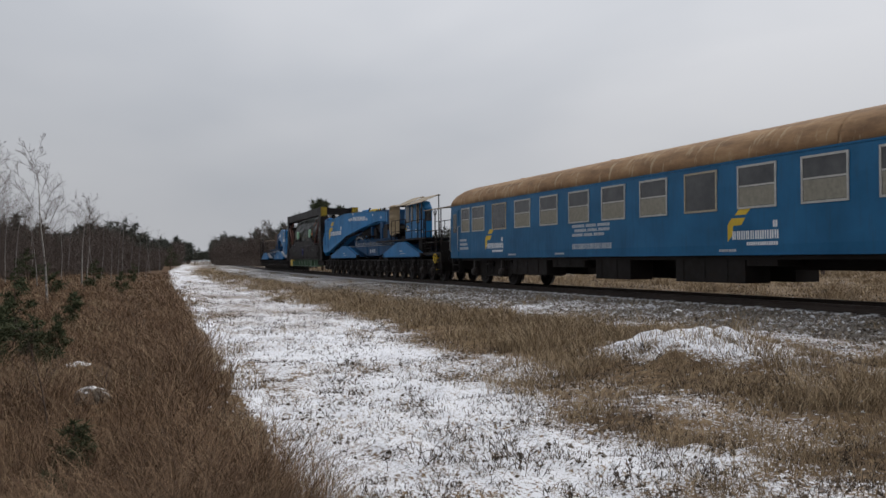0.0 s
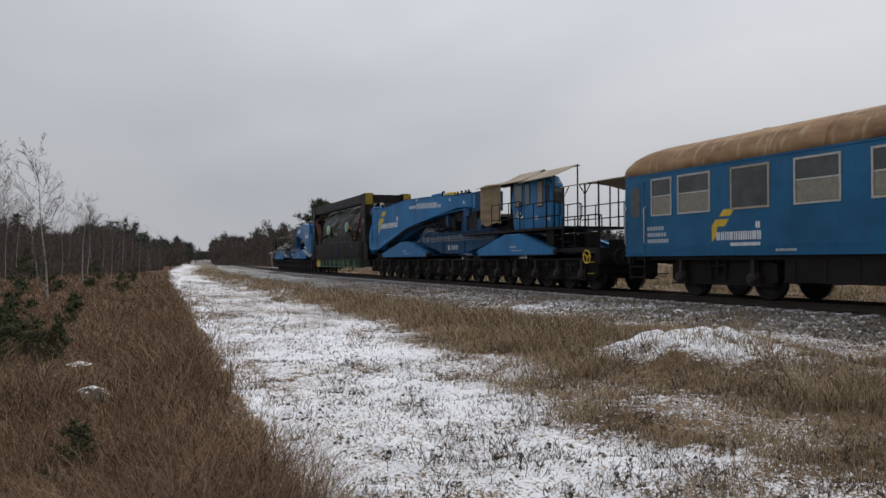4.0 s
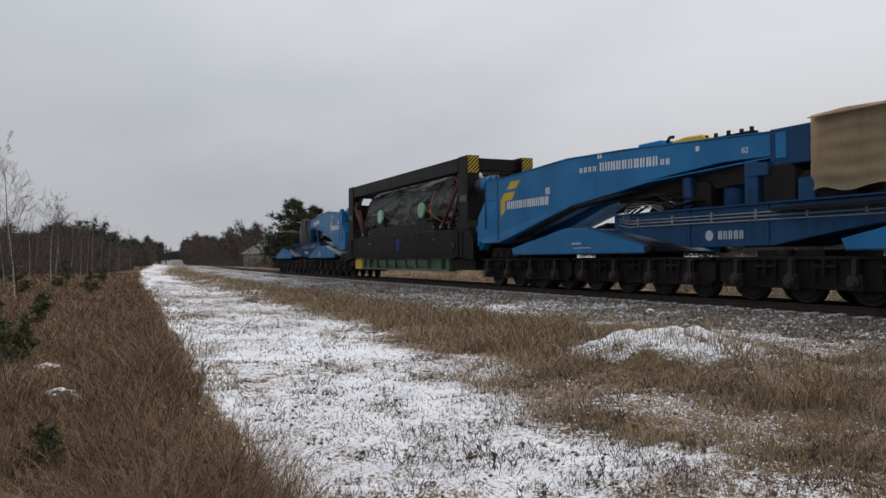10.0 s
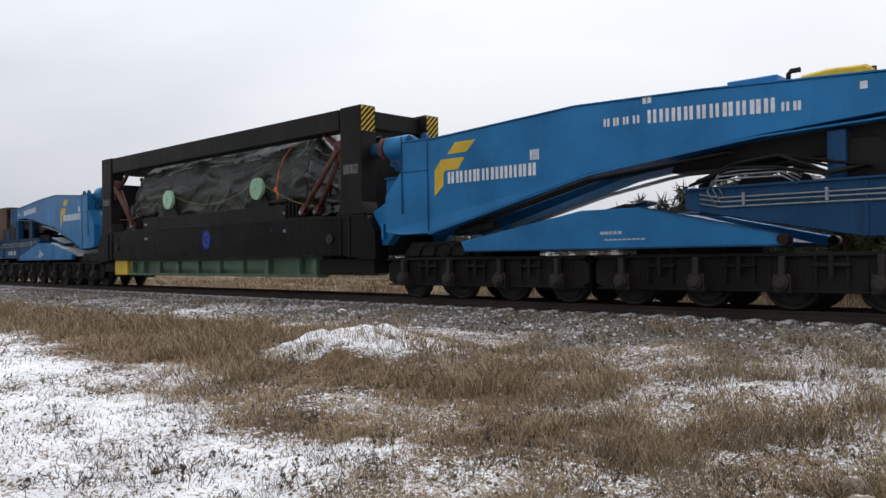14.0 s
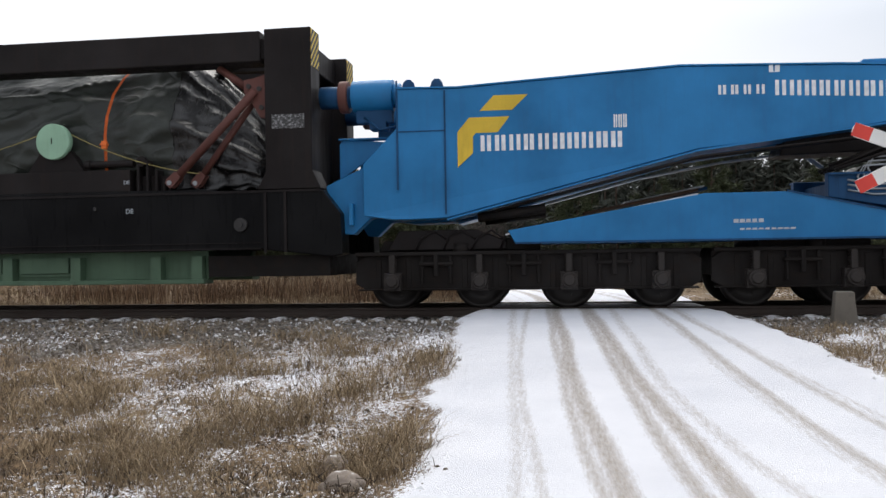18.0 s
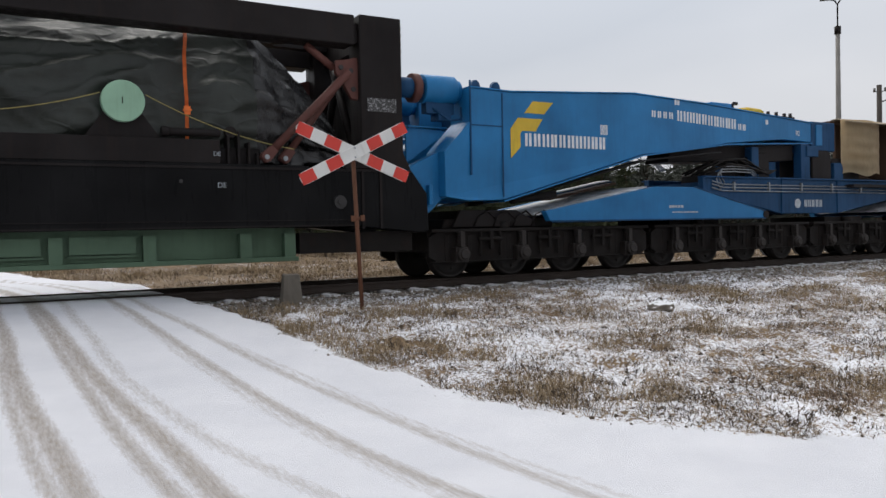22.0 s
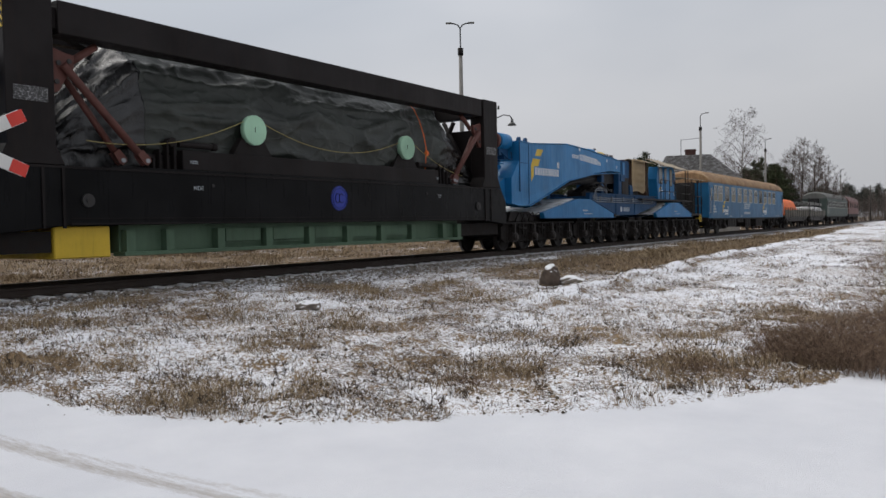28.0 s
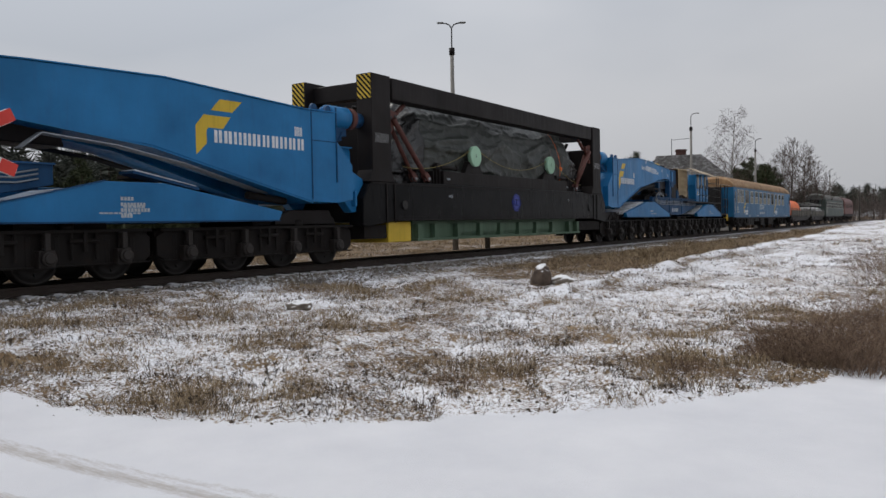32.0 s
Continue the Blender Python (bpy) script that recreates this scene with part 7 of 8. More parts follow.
    lay_grass("pale_tussocks", "pale matted tussocks of dead grass", nn, uu, 0.05 + 0.22 * rng.rand(len(nn)) ** 1.5, 0.0018 + 0.0004 * rr, M_STRAW, rng, 1.7)

    # dark stubble that pokes through the snow
    rng = np.random.RandomState(13)
    n, u, r = polar_points(rng, 90000, 2.4, 60)
    q, lane, path, field, verge, strip, strip_r = zones(n, u)
    patch = vnoise(n + 5, u, 0.5) * 0.6 + vnoise(n + 5, u, 0.2) * 0.4
    keep = rng.rand(len(n)) < (1 - lane) * (1 - verge) * np.clip((patch - 0.34) * 3.0, 0.04, 1) * (abs(q) > 3.2) * (1 - 0.6 * grit_mask(n, u)) * 0.9
    n, u, r = n[keep], u[keep], r[keep]
    nn, uu, rr = tufted(rng, n, u, r, 6, 0.02 + 0.006 * r)
    ok = road_mask(nn, uu) < 0.7
    nn, uu, rr = nn[ok], uu[ok], rr[ok]
    hh = 0.02 + 0.07 * rng.rand(len(nn)) ** 2
    lay_grass("stubble", "short dark stubble poking through thin snow", nn, uu, hh, 0.0026 + 0.0006 * rr, M_WEED, rng, 1.9)

    # dead reeds behind the track by the lane
    rng = np.random.RandomState(14)
    u = -15 + 13 * rng.rand(7000)
    n = np.interp(u, _tu, _tn) + 4.6 + 5.0 * rng.rand(7000)
    left, right = road_edges(n)
    ok = (u < left - 0.5) & (rng.rand(7000) < 0.3 + vnoise(n, u, 1.0))
    lay_grass("dead_reeds", "dark dead reeds behind the track", n[ok], u[ok], 0.35 + 0.6 * rng.rand(ok.sum()), 0.014 + 0 * n[ok], M_RUSSET, rng, 0.35)


grass()


def place(n, u, dz=0.0, turn=0.0, scale=1.0):
    x, y = xy(n, u)
    return pose(x, y, gz(n, u) + dz, 0, 0, turn) @ Matrix.Scale(scale, 4)


def weed_clump(seed, stalks, height, spread, mat, kids=3):
    """A clump of dead stalks with side shoots."""
    rng = np.random.RandomState(seed)
    segs = []
    for k in range(stalks):
        p = np.array([rng.randn() * spread, rng.randn() * spread, -0.02])
        d = np.array([rng.randn() * 0.28, rng.randn() * 0.28, 1.0])
        h = height * (0.5 + 0.6 * rng.rand())
        q = p + d * h
        segs.append((p, q, 0.0035, 0.0015))
        for j in range(kids):
            t = 0.4 + 0.55 * rng.rand()
            b = p + (q - p) * t
            e = b + np.array([rng.randn() * 0.5, rng.randn() * 0.5, 0.6]) * h * 0.22
            segs.append((b, e, 0.002, 0.0015))
            for _ in range(2):
                segs.append((e, e + rng.randn(3) * 0.02 + [0, 0, 0.015], 0.005, 0.002))
    return tube_mesh("weed_clump", segs, 3, mat)


def tube_mesh(name, segs, sides, material):
    """Many tapered sticks (start, end, radius, radius) as one mesh."""
    p0 = np.array([s[0] for s in segs], float)
    p1 = np.array([s[1] for s in segs], float)
    r0 = np.array([s[2] for s in segs], float)[:, None]
    r1 = np.array([s[3] for s in segs], float)[:, None]
    d = p1 - p0
    d /= np.linalg.norm(d, axis=1, keepdims=True) + 1e-9
    ref = np.where(abs(d[:, 2:3]) > 0.9, [[1.0, 0, 0]], [[0, 0, 1.0]])
    a = np.cross(d, ref)
    a /= np.linalg.norm(a, axis=1, keepdims=True) + 1e-9
    b = np.cross(d, a)
    rings = []
    for p, r in ((p0, r0), (p1, r1)):
        for i in range(sides):
            w = 2 * math.pi * i / sides
            rings.append(p + (a * math.cos(w) + b * math.sin(w)) * r)
    co = np.stack(rings, 1).reshape(-1, 3)
    base = np.arange(len(segs))[:, None] * 2 * sides
    quads = np.concatenate([base + [i, (i + 1) % sides, sides + (i + 1) % sides, sides + i] for i in range(sides)], 1).reshape(-1, 4)
    me = raw_mesh(name, co, quads, material)
    me.polygons.foreach_set("use_smooth", np.ones(len(me.polygons), bool))
    return me


def clod_place(rng, count):
    n, u, r = polar_points(rng, count, 2.6, 40)
    q, lane, path, field, verge, strip, strip_r = zones(n, u)
    rough = vnoise(n, u + 31, 0.6)
    keep = (rng.rand(count) < (1 - lane) * (1 - verge) * np.clip((rough - 0.3) * 2.5, 0.1, 1)) & (abs(q) > 3.3)
    n, u = n[keep], u[keep]
    return n, u, ground_z(n, u)


M_CLOD = island_material("frozen_clods", [(0.0, (0.035, 0.026, 0.019)), (0.55, (0.11, 0.085, 0.062)), (0.72, (0.17, 0.14, 0.11)), (0.78, (0.7, 0.71, 0.73))])
scatter_stones("frozen_clods", 42000, M_CLOD, clod_place, 0.008, 0.034, 19, "small frozen clods of soil, some capped with snow")

# dark stalks on the snowy bed and in the meadow
CLUMPS = [weed_clump(20 + k, 9, 0.16, 0.09, M_WEED) for k in range(4)]
rng_c = np.random.RandomState(31)
weeds = tagged(new("dead_weeds"), "clumps of dark dead weed stalks standing in the snow", "weeds", kind="stuff")
SPOTS = [(5.9, -22.0), (6.2, -21.0), (6.5, -20.3), (6.9, -20.0), (6.0, -20.6), (5.3, -23), (7.4, -19.4), (3.1, -7.9), (4.7, -6.0), (4.85, -6.2), (4.1, -4.6), (4.0, -4.45), (2.9, -5.5), (6.4, 4.9), (6.2, 5.1), (5.2, 6.2), (3.4, 7.7)]
for k in range(260):
    r = 3.5 * (34 / 3.5) ** rng_c.rand()
    yw = math.radians(30 - 185 * rng_c.rand())
    px, py = -math.sin(yw) * r, math.cos(yw) * r
    SPOTS.append((px * N_DIR.x + py * N_DIR.y, px * U_DIR.x + py * U_DIR.y))
for k, (n, u) in enumerate(SPOTS):
    q = n - float(np.interp(u, _tu, _tn))
    if float(road_mask(np.array([n]), np.array([u]))[0]) > 0.2 or q > -3.6:
        continue
    ob = share("weed_clump", CLUMPS[k % 4], weeds, place(n, u, 0, k * 77, 0.5 + 0.55 * rng_c.rand()))
    tagged(ob, kind="stuff")


def bush(seed, height, spread, stalks):
    """Main stems and their side twigs, as two meshes."""
    rng = np.random.RandomState(seed)
    stems, twigs = [], []
    for k in range(stalks):
        a = rng.rand() * 6.283
        r = spread * rng.rand() ** 0.8
        p = np.array([math.cos(a) * r * 1.6, math.sin(a) * r, -0.03])
        lean = np.array([math.cos(a) * 0.35 + rng.randn() * 0.22, math.sin(a) * 0.35 + rng.randn() * 0.22, 1.0])
        h = height * (0.4 + 0.65 * rng.rand()) * (1 - 0.4 * (r / spread) ** 2)
        if k % 14 == 0:
            h *= 1.5
        m = p + lean * h * 0.5 + rng.randn(3) * 0.03
        q = p + lean * h * np.array([1.25, 1.25, 0.95 - 0.3 * rng.rand()])
        stems += [(p, m, 0.0024, 0.0019), (m, q, 0.0019, 0.0008)]
        for _ in range(3):
            b = m + (q - m) * (0.1 + 0.9 * rng.rand())
            twigs.append((b, b + np.array([rng.randn() * 0.5, rng.randn() * 0.5, 0.5]) * h * 0.25, 0.0015, 0.0008))
    return tube_mesh("stem_clump", stems, 3, M_BUSH), tube_mesh("twig_clump", twigs, 3, M_BUSH)


for k, (n, u, h, sp, st) in enumerate([(1.55, 9.5, 0.55, 0.6, 1300), (0.75, 10.6, 0.75, 0.7, 1200), (-0.1, 12.0, 0.95, 0.9, 900), (1.75, 9.0, 0.36, 0.4, 900), (1.25, 8.9, 0.45, 0.4, 900), (2.6, 8.2, 0.16, 0.4, 420), (4.3, 6.4, 0.12, 0.35, 240), (-0.5, 13.5, 0.9, 1.2, 600), (1.3, 18.6, 1.05, 0.8, 500), (2.2, 25.0, 1.1, 1.0, 500)]):
    ob = thing("dry_bush", "bush of thin brown dry stems" if h > 0.5 else "low tuft of brown dry stems", "bush", "dry bushes", place(n, u, 0, -10))
    for name, me in zip(("stem_clump", "twig_clump"), bush(50 + k, h, sp, st)):
        share(name, me, ob, Matrix())


def grow(rng, p, d, length, radius, level, segs, spread=0.55, up=0.12, kids=(3, 5), thin=0.62):
    """A limb in bent pieces with side limbs."""
    pieces = 4 if level > 1 else 3
    pts = [p]
    for k in range(pieces):
        d = d + rng.randn(3) * 0.10 + np.array([0, 0, up * 0.4])
        d /= np.linalg.norm(d)
        q = p + d * length / pieces
        ra, rb = radius * (1 - 0.75 * k / pieces), radius * (1 - 0.75 * (k + 1) / pieces)
        segs.append((p, q, ra, rb))
        p = q
        pts.append(p)
    if level <= 0:
        return
    for k in range(rng.randint(kids[0], kids[1] + 1)):
        t = 0.25 + 0.75 * rng.rand()
        i = min(int(t * pieces), pieces - 1)
        b = pts[i] + (pts[i + 1] - pts[i]) * (t * pieces - i)
        side = rng.randn(3)
        side -= d * (side @ d)
        side /= np.linalg.norm(side) + 1e-9
        e = d * (1 - spread) + side * spread + np.array([0, 0, up])
        grow(rng, b, e / np.linalg.norm(e), length * thin * (0.6 + 0.5 * rng.rand()) * (1.15 - 0.5 * t), radius * 0.42 * (1.1 - 0.4 * t), level - 1, segs, spread, up, kids, thin)


def bare_tree(name, label, height, seed, bark, stem_r=0.05, spread=0.5, up=0.3, limbs=22, droop=False, start=0.25, level=2, twig=0.0045):
    """A leafless tree: trunk, limbs and fine twigs."""
    rng = np.random.RandomState(seed)
    top = thing(name, label, "tree")
    trunk, p, d = [], np.array([0, 0, -0.1]), np.array([0, 0, 1.0])
    pts = []
    steps = 9
    for k in range(steps):
        d = d + rng.randn(3) * np.array([0.05, 0.05, 0])
        d /= np.linalg.norm(d)
        q = p + d * (height * 0.97) / steps
        trunk.append((p, q, stem_r * (1 - 0.93 * k / steps), stem_r * (1 - 0.93 * (k + 1) / steps)))
        pts.append((p, q))
        p = q
    share("trunk", tube_mesh("trunk", trunk, 8, bark), top, Matrix())
    segs = []
    for k in range(limbs):
        t = start + (0.98 - start) * (k + rng.rand()) / limbs
        i = min(int(t * steps), steps - 1)
        a, b = pts[i]
        at = a + (b - a) * (t * steps - i)
        w = rng.rand() * 6.283
        e = np.array([math.cos(w) * spread, math.sin(w) * spread, up + 0.25])
        ln = height * (0.34 * (1 - t) ** 0.7 + 0.07) * (0.7 + 0.5 * rng.rand())
        grow(rng, at, e / np.linalg.norm(e), ln, stem_r * 0.38 * (1.05 - t), level, segs, 0.5, -0.25 if droop else 0.18)
    share("crown", tube_mesh("crown", [(a, b, max(r, twig), max(s, twig * 0.65)) for a, b, r, s in segs], 3, M_TWIG), top, Matrix(), "fine bare twigs")
    return top


def needle_mesh(name, centres, size, per, rng, material):
    k = len(centres) * per
    c = np.repeat(centres, per, 0)
    d = rng.randn(k, 3)
    d[:, 2] = d[:, 2] * 0.7 + 0.25
    d /= np.linalg.norm(d, axis=1, keepdims=True)
    w = np.cross(d, rng.randn(k, 3))
    w /= np.linalg.norm(w, axis=1, keepdims=True)
    ln = size * (0.6 + 0.8 * rng.rand(k))[:, None]
    wd = ln * 0.16
    co = np.stack([c - w * wd * 0.5, c + w * wd * 0.5, c + d * ln], 1).reshape(-1, 3)
    return raw_mesh(name, co, np.arange(k * 3).reshape(-1, 3), material)


def pine(height, seed, label, bare_part=0.3, width=0.32, clumps=420, needle=0.22, per=16):
    """A Scots pine: trunk, limbs and a crown of needle clumps with gaps."""
    rng = np.random.RandomState(seed)
    top = thing("pine_tree", label, "tree")
    segs, p, d = [], np.array([0, 0, -0.1]), np.array([0, 0, 1.0])
    steps, r = 8, 0.018 * height + 0.01
    pts = []
    for k in range(steps):
        d = d + rng.randn(3) * np.array([0.04, 0.04, 0])
        d /= np.linalg.norm(d)
        q = p + d * height * 0.97 / steps
        segs.append((p, q, r * (1 - 0.9 * k / steps), r * (1 - 0.9 * (k + 1) / steps)))
        pts.append((p, q))
        p = q
    share("trunk", tube_mesh("trunk", segs, 8, M_BARK), top, Matrix())
    limbs, centres = [], []
    count = max(14, int(9 + height * 3.2))
    for k in range(count):
        t = bare_part + (0.98 - bare_part) * (k + rng.rand()) / count
        i = min(int(t * steps), steps - 1)
        a, b = pts[i]
        at = a + (b - a) * (t * steps - i)
        w = rng.rand() * 6.283
        shape = (1 - ((t - bare_part) / (1 - bare_part)) ** 1.6) * 0.9 + 0.12
        ln = height * width * shape * (0.55 + 0.6 * rng.rand())
        e = np.array([math.cos(w), math.sin(w), 0.25 + 0.5 * rng.rand()])
        e /= np.linalg.norm(e)
        tip = at + e * ln
        limbs.append((at, tip, r * 0.22, r * 0.05))
        m = max(3, int(clumps * shape / count))
        for _ in range(m):
            f = 0.3 + 0.7 * rng.rand() ** 0.7
            centres.append(at + e * ln * f + rng.randn(3) * ln * 0.16 * np.array([1, 1, 0.6]))
    share("limbs", tube_mesh("limbs", limbs, 4, M_BARK), top, Matrix())
    share("crown", needle_mesh("crown", np.array(centres), needle, per, rng, M_NEEDLE), top, Matrix(), "dark green needle clumps")
    return top


def far_place(yaw, dist, dz=0.0):
    """A pose at that bearing (degrees to the left of the first view) and distance."""
    x, y = -math.sin(radians(yaw)) * dist, math.cos(radians(yaw)) * dist
    n, u = x * N_DIR.x + y * N_DIR.y, x * U_DIR.x + y * U_DIR.y
    return pose(x, y, gz(n, u) + dz, 0, 0, yaw * 7)


# birches and saplings by the clearing
for yaw, dist, h, seed, rad in ((26.4, 29, 5.3, 1, 0.042), (24.4, 44, 4.8, 2, 0.04), (24.1, 46, 4.4, 9, 0.035), (21.9, 85, 6.6, 3, 0.05), (29.6, 38, 5.9, 4, 0.05), (28.2, 60, 6.0, 5, 0.05), (23.2, 70, 5.5, 6, 0.04), (20.9, 90, 5.4, 7, 0.045), (27.3, 75, 7, 8, 0.05), (20.2, 110, 6.5, 10, 0.05), (30.4, 33, 5.6, 11, 0.05), (25.6, 62, 5.6, 12, 0.045), (23.8, 78, 6.2, 13, 0.05), (22.6, 66, 4.6, 14, 0.04), (21.4, 105, 7.2, 15, 0.05), (20.5, 74, 3.6, 16, 0.03), (19.6, 130, 6.6, 17, 0.05), (27.0, 48, 4.4, 18, 0.035), (28.8, 50, 5.2, 19, 0.04), (25.2, 95, 7.0, 20, 0.05), (22.2, 92, 5.8, 21, 0.045)):
    t = bare_tree("birch_tree", "slender bare birch with white bark beside the clearing", h, seed, M_BIRCH, rad if dist < 50 else rad * 0.6, limbs=24 if dist < 50 else 16, level=2 if dist < 50 else 1)
    t.matrix_basis = far_place(yaw, dist)
    tagged(t, group="birches by the clearing")
for n, u, h, seed in ((-0.35, -7.0, 0.95, 71), (0.05, -8.1, 0.5, 72), (-0.9, -10.4, 0.8, 73), (1.2, -11.6, 0.6, 74), (0.6, -14.5, 0.9, 75)):
    t = bare_tree("sapling", "thin bare sapling standing in tall dry grass", h, seed, M_TWIG, 0.007, 0.5, 0.4, 9, False, 0.3, 1, twig=0.0016)
    t.matrix_basis = place(n, u, 0, seed * 9)
    tagged(t, group="bare saplings")
# young pines in the grass
for yaw, dist, h, seed in ((27.3, 11.2, 0.75, 1), (29.2, 10.2, 0.95, 2), (28.5, 16, 1.25, 3), (24.8, 18, 0.85, 4), (25.1, 5.9, 0.42, 5), (26.3, 5.5, 0.25, 6), (23.6, 42, 1.6, 7), (26.3, 35, 1.4, 8), (22.0, 40, 1.2, 9), (18.9, 150, 4.5, 10), (28.2, 12.5, 0.7, 11), (25.9, 13, 0.6, 12), (21.2, 60, 1.5, 13), (27.5, 50, 2.2, 14)):
    t = pine(h, 60 + seed, "young dark green pine standing in dry grass", 0.08, 0.42, 260 if h < 2 else 300, max(0.05, 0.10 * h ** 0.6), 12)
    t.matrix_basis = far_place(yaw, dist)
    tagged(t, group="young pines")
# lone trees behind the line
for yaw, dist, h, seed in ((8.6, 96, 8.8, 21), (7.4, 100, 8.2, 24), (6.5, 104, 7.6, 22), (-18.2, 62, 7.7, 23)):
    t = pine(h, seed, "broad dark pine behind the railway line", 0.06, 0.46, 1900, 0.5, 16)
    t.matrix_basis = far_place(yaw, dist)
for yaw, dist, h, seed in ((-25.5, 62, 7.0, 31), (12.0, 190, 11, 32), (11.0, 200, 10, 33), (13.2, 210, 10, 34), (-145.4, 112, 11.4, 35), (-146.4, 118, 10.6, 36), (-144.6, 116, 10.2, 37), (-147.2, 125, 9.6, 38)):
    t = bare_tree("bare_tree", "wide bare deciduous tree in winter", h, seed, M_TWIG, 0.16, 0.75, 0.2, 64, False, 0.16, 2, twig=0.00011 * dist)
    t.matrix_basis = far_place(yaw, dist)
t = bare_tree("birch_tree", "tall weeping bare birch behind the house", 12.9, 41, M_BIRCH, 0.13, 0.42, 0.3, 70, True, 0.22, 2, twig=0.0085)
t.matrix_basis = far_place(-141.5, 88)
# pines behind the crossing and the yard
rng_p = np.random.RandomState(77)
PINES = []
for seed in range(5):
    t = pine(8.0, 80 + seed, "dark green pine at the edge of the wood", 0.06, 0.27, 700, 0.42, 16)
    PINES.append(t)
spots = [(-47.5, 52, 1.1), (-50.5, 50, 1.05), (-45.0, 58, 1.1)]
for k in range(46):
    yw = -44 - 62 * rng_p.rand()
    spots.append((yw, 44 + 26 * rng_p.rand(), 0.55 + 0.4 * rng_p.rand()))
for k in range(26):
    yw = -126 - 11 * rng_p.rand()
    spots.append((yw, 105 + 40 * rng_p.rand(), 1.12 + 0.4 * rng_p.rand()))
for k in range(34):
    spots.append((-141.9 - 2.6 * rng_p.rand(), 104 + 22 * rng_p.rand(), 0.88 + 0.25 * rng_p.rand()))
for k in range(60):
    spots.append((-44 - 66 * rng_p.rand(), 40 + 22 * rng_p.rand(), 0.45 + 0.35 * rng_p.rand()))
used = set()
for k, (yw, dist, sc) in enumerate(spots):
    m = far_place(yw, dist)
    x, y = m.translation.x, m.translation.y
    n, u = x * N_DIR.x + y * N_DIR.y, x * U_DIR.x + y * U_DIR.y
    left, right = road_edges(np.array([min(n, 60.0)]))
    if left[0] - 1.5 < u < right[0] + 1.5:
        continue
    m = m @ Matrix.Diagonal((sc, sc, sc * (0.9 + 0.25 * rng_p.rand()), 1))
    src = PINES[k % 5]
    if k < 5:
        src.matrix_basis = m
    else:
        ob = copy_thing(src, m)
        ob.matrix_basis = m
    tagged(src, group="pines at the wood's edge")


def far_wood(name, label, strips, seed, crown_mat, trees, clumps=60, needle=1.5, low=0.28):
    """Distant woodland as one mesh of trunks and one of crowns."""
    rng = np.random.RandomState(seed)
    segs, cent = [], []
    for (yaw0, d0), (yaw1, d1), depth, h0, h1, share_n in strips:
        for k in range(int(trees * share_n)):
            t = rng.rand()
            # even along the strip on the ground
            a, b = radians(yaw0), radians(yaw1)
            p = np.array([-math.sin(a) * d0, math.cos(a) * d0]) * (1 - t) + np.array([-math.sin(b) * d1, math.cos(b) * d1]) * t
            out = p / np.linalg.norm(p)
            p = p + out * depth * rng.rand()
            n, u = p[0] * N_DIR.x + p[1] * N_DIR.y, p[0] * U_DIR.x + p[1] * U_DIR.y
            left, right = road_edges(n)
            if 10 < n < 62 and left - 1.2 < u < right + 1.2:
                continue
            h = (h0 + (h1 - h0) * rng.rand() ** 1.3) * (0.55 + 0.8 * float(vnoise(p[0] + 900, p[1] + 900, 17.0)))
            segs.append((np.array([p[0], p[1], -0.2]), np.array([p[0] + rng.randn() * 0.2, p[1] + rng.randn() * 0.2, h * 0.97]), 0.11, 0.03))
            m = clumps
            f = rng.rand(m) ** 0.85
            z = h * (low + (1 - low) * f)
            w = (1.03 - f) * h * 0.2 + 0.15
            cent.append(np.stack([p[0] + rng.randn(m) * w * 0.6, p[1] + rng.randn(m) * w * 0.6, z + rng.randn(m) * 0.15], -1))
    top = tagged(new(name), label, "woods", kind="stuff")
    tagged(share("trunks", tube_mesh("trunks", segs, 3, M_BARK), top, Matrix()), kind="stuff")
    tagged(share("crowns", needle_mesh("crowns", np.concatenate(cent), needle, 5, rng, crown_mat), top, Matrix()), kind="stuff")
    return top


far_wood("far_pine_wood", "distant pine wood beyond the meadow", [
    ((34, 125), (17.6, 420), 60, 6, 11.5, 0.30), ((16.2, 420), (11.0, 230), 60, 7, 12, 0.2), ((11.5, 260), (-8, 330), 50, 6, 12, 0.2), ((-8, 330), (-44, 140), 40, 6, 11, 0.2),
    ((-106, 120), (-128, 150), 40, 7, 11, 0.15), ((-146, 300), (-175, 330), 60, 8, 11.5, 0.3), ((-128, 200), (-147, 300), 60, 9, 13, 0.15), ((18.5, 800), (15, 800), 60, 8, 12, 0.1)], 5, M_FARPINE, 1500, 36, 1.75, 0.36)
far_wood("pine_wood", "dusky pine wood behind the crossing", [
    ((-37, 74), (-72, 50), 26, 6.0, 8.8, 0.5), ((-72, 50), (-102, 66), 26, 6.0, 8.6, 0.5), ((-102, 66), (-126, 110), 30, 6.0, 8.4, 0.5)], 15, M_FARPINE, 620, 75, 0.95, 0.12)


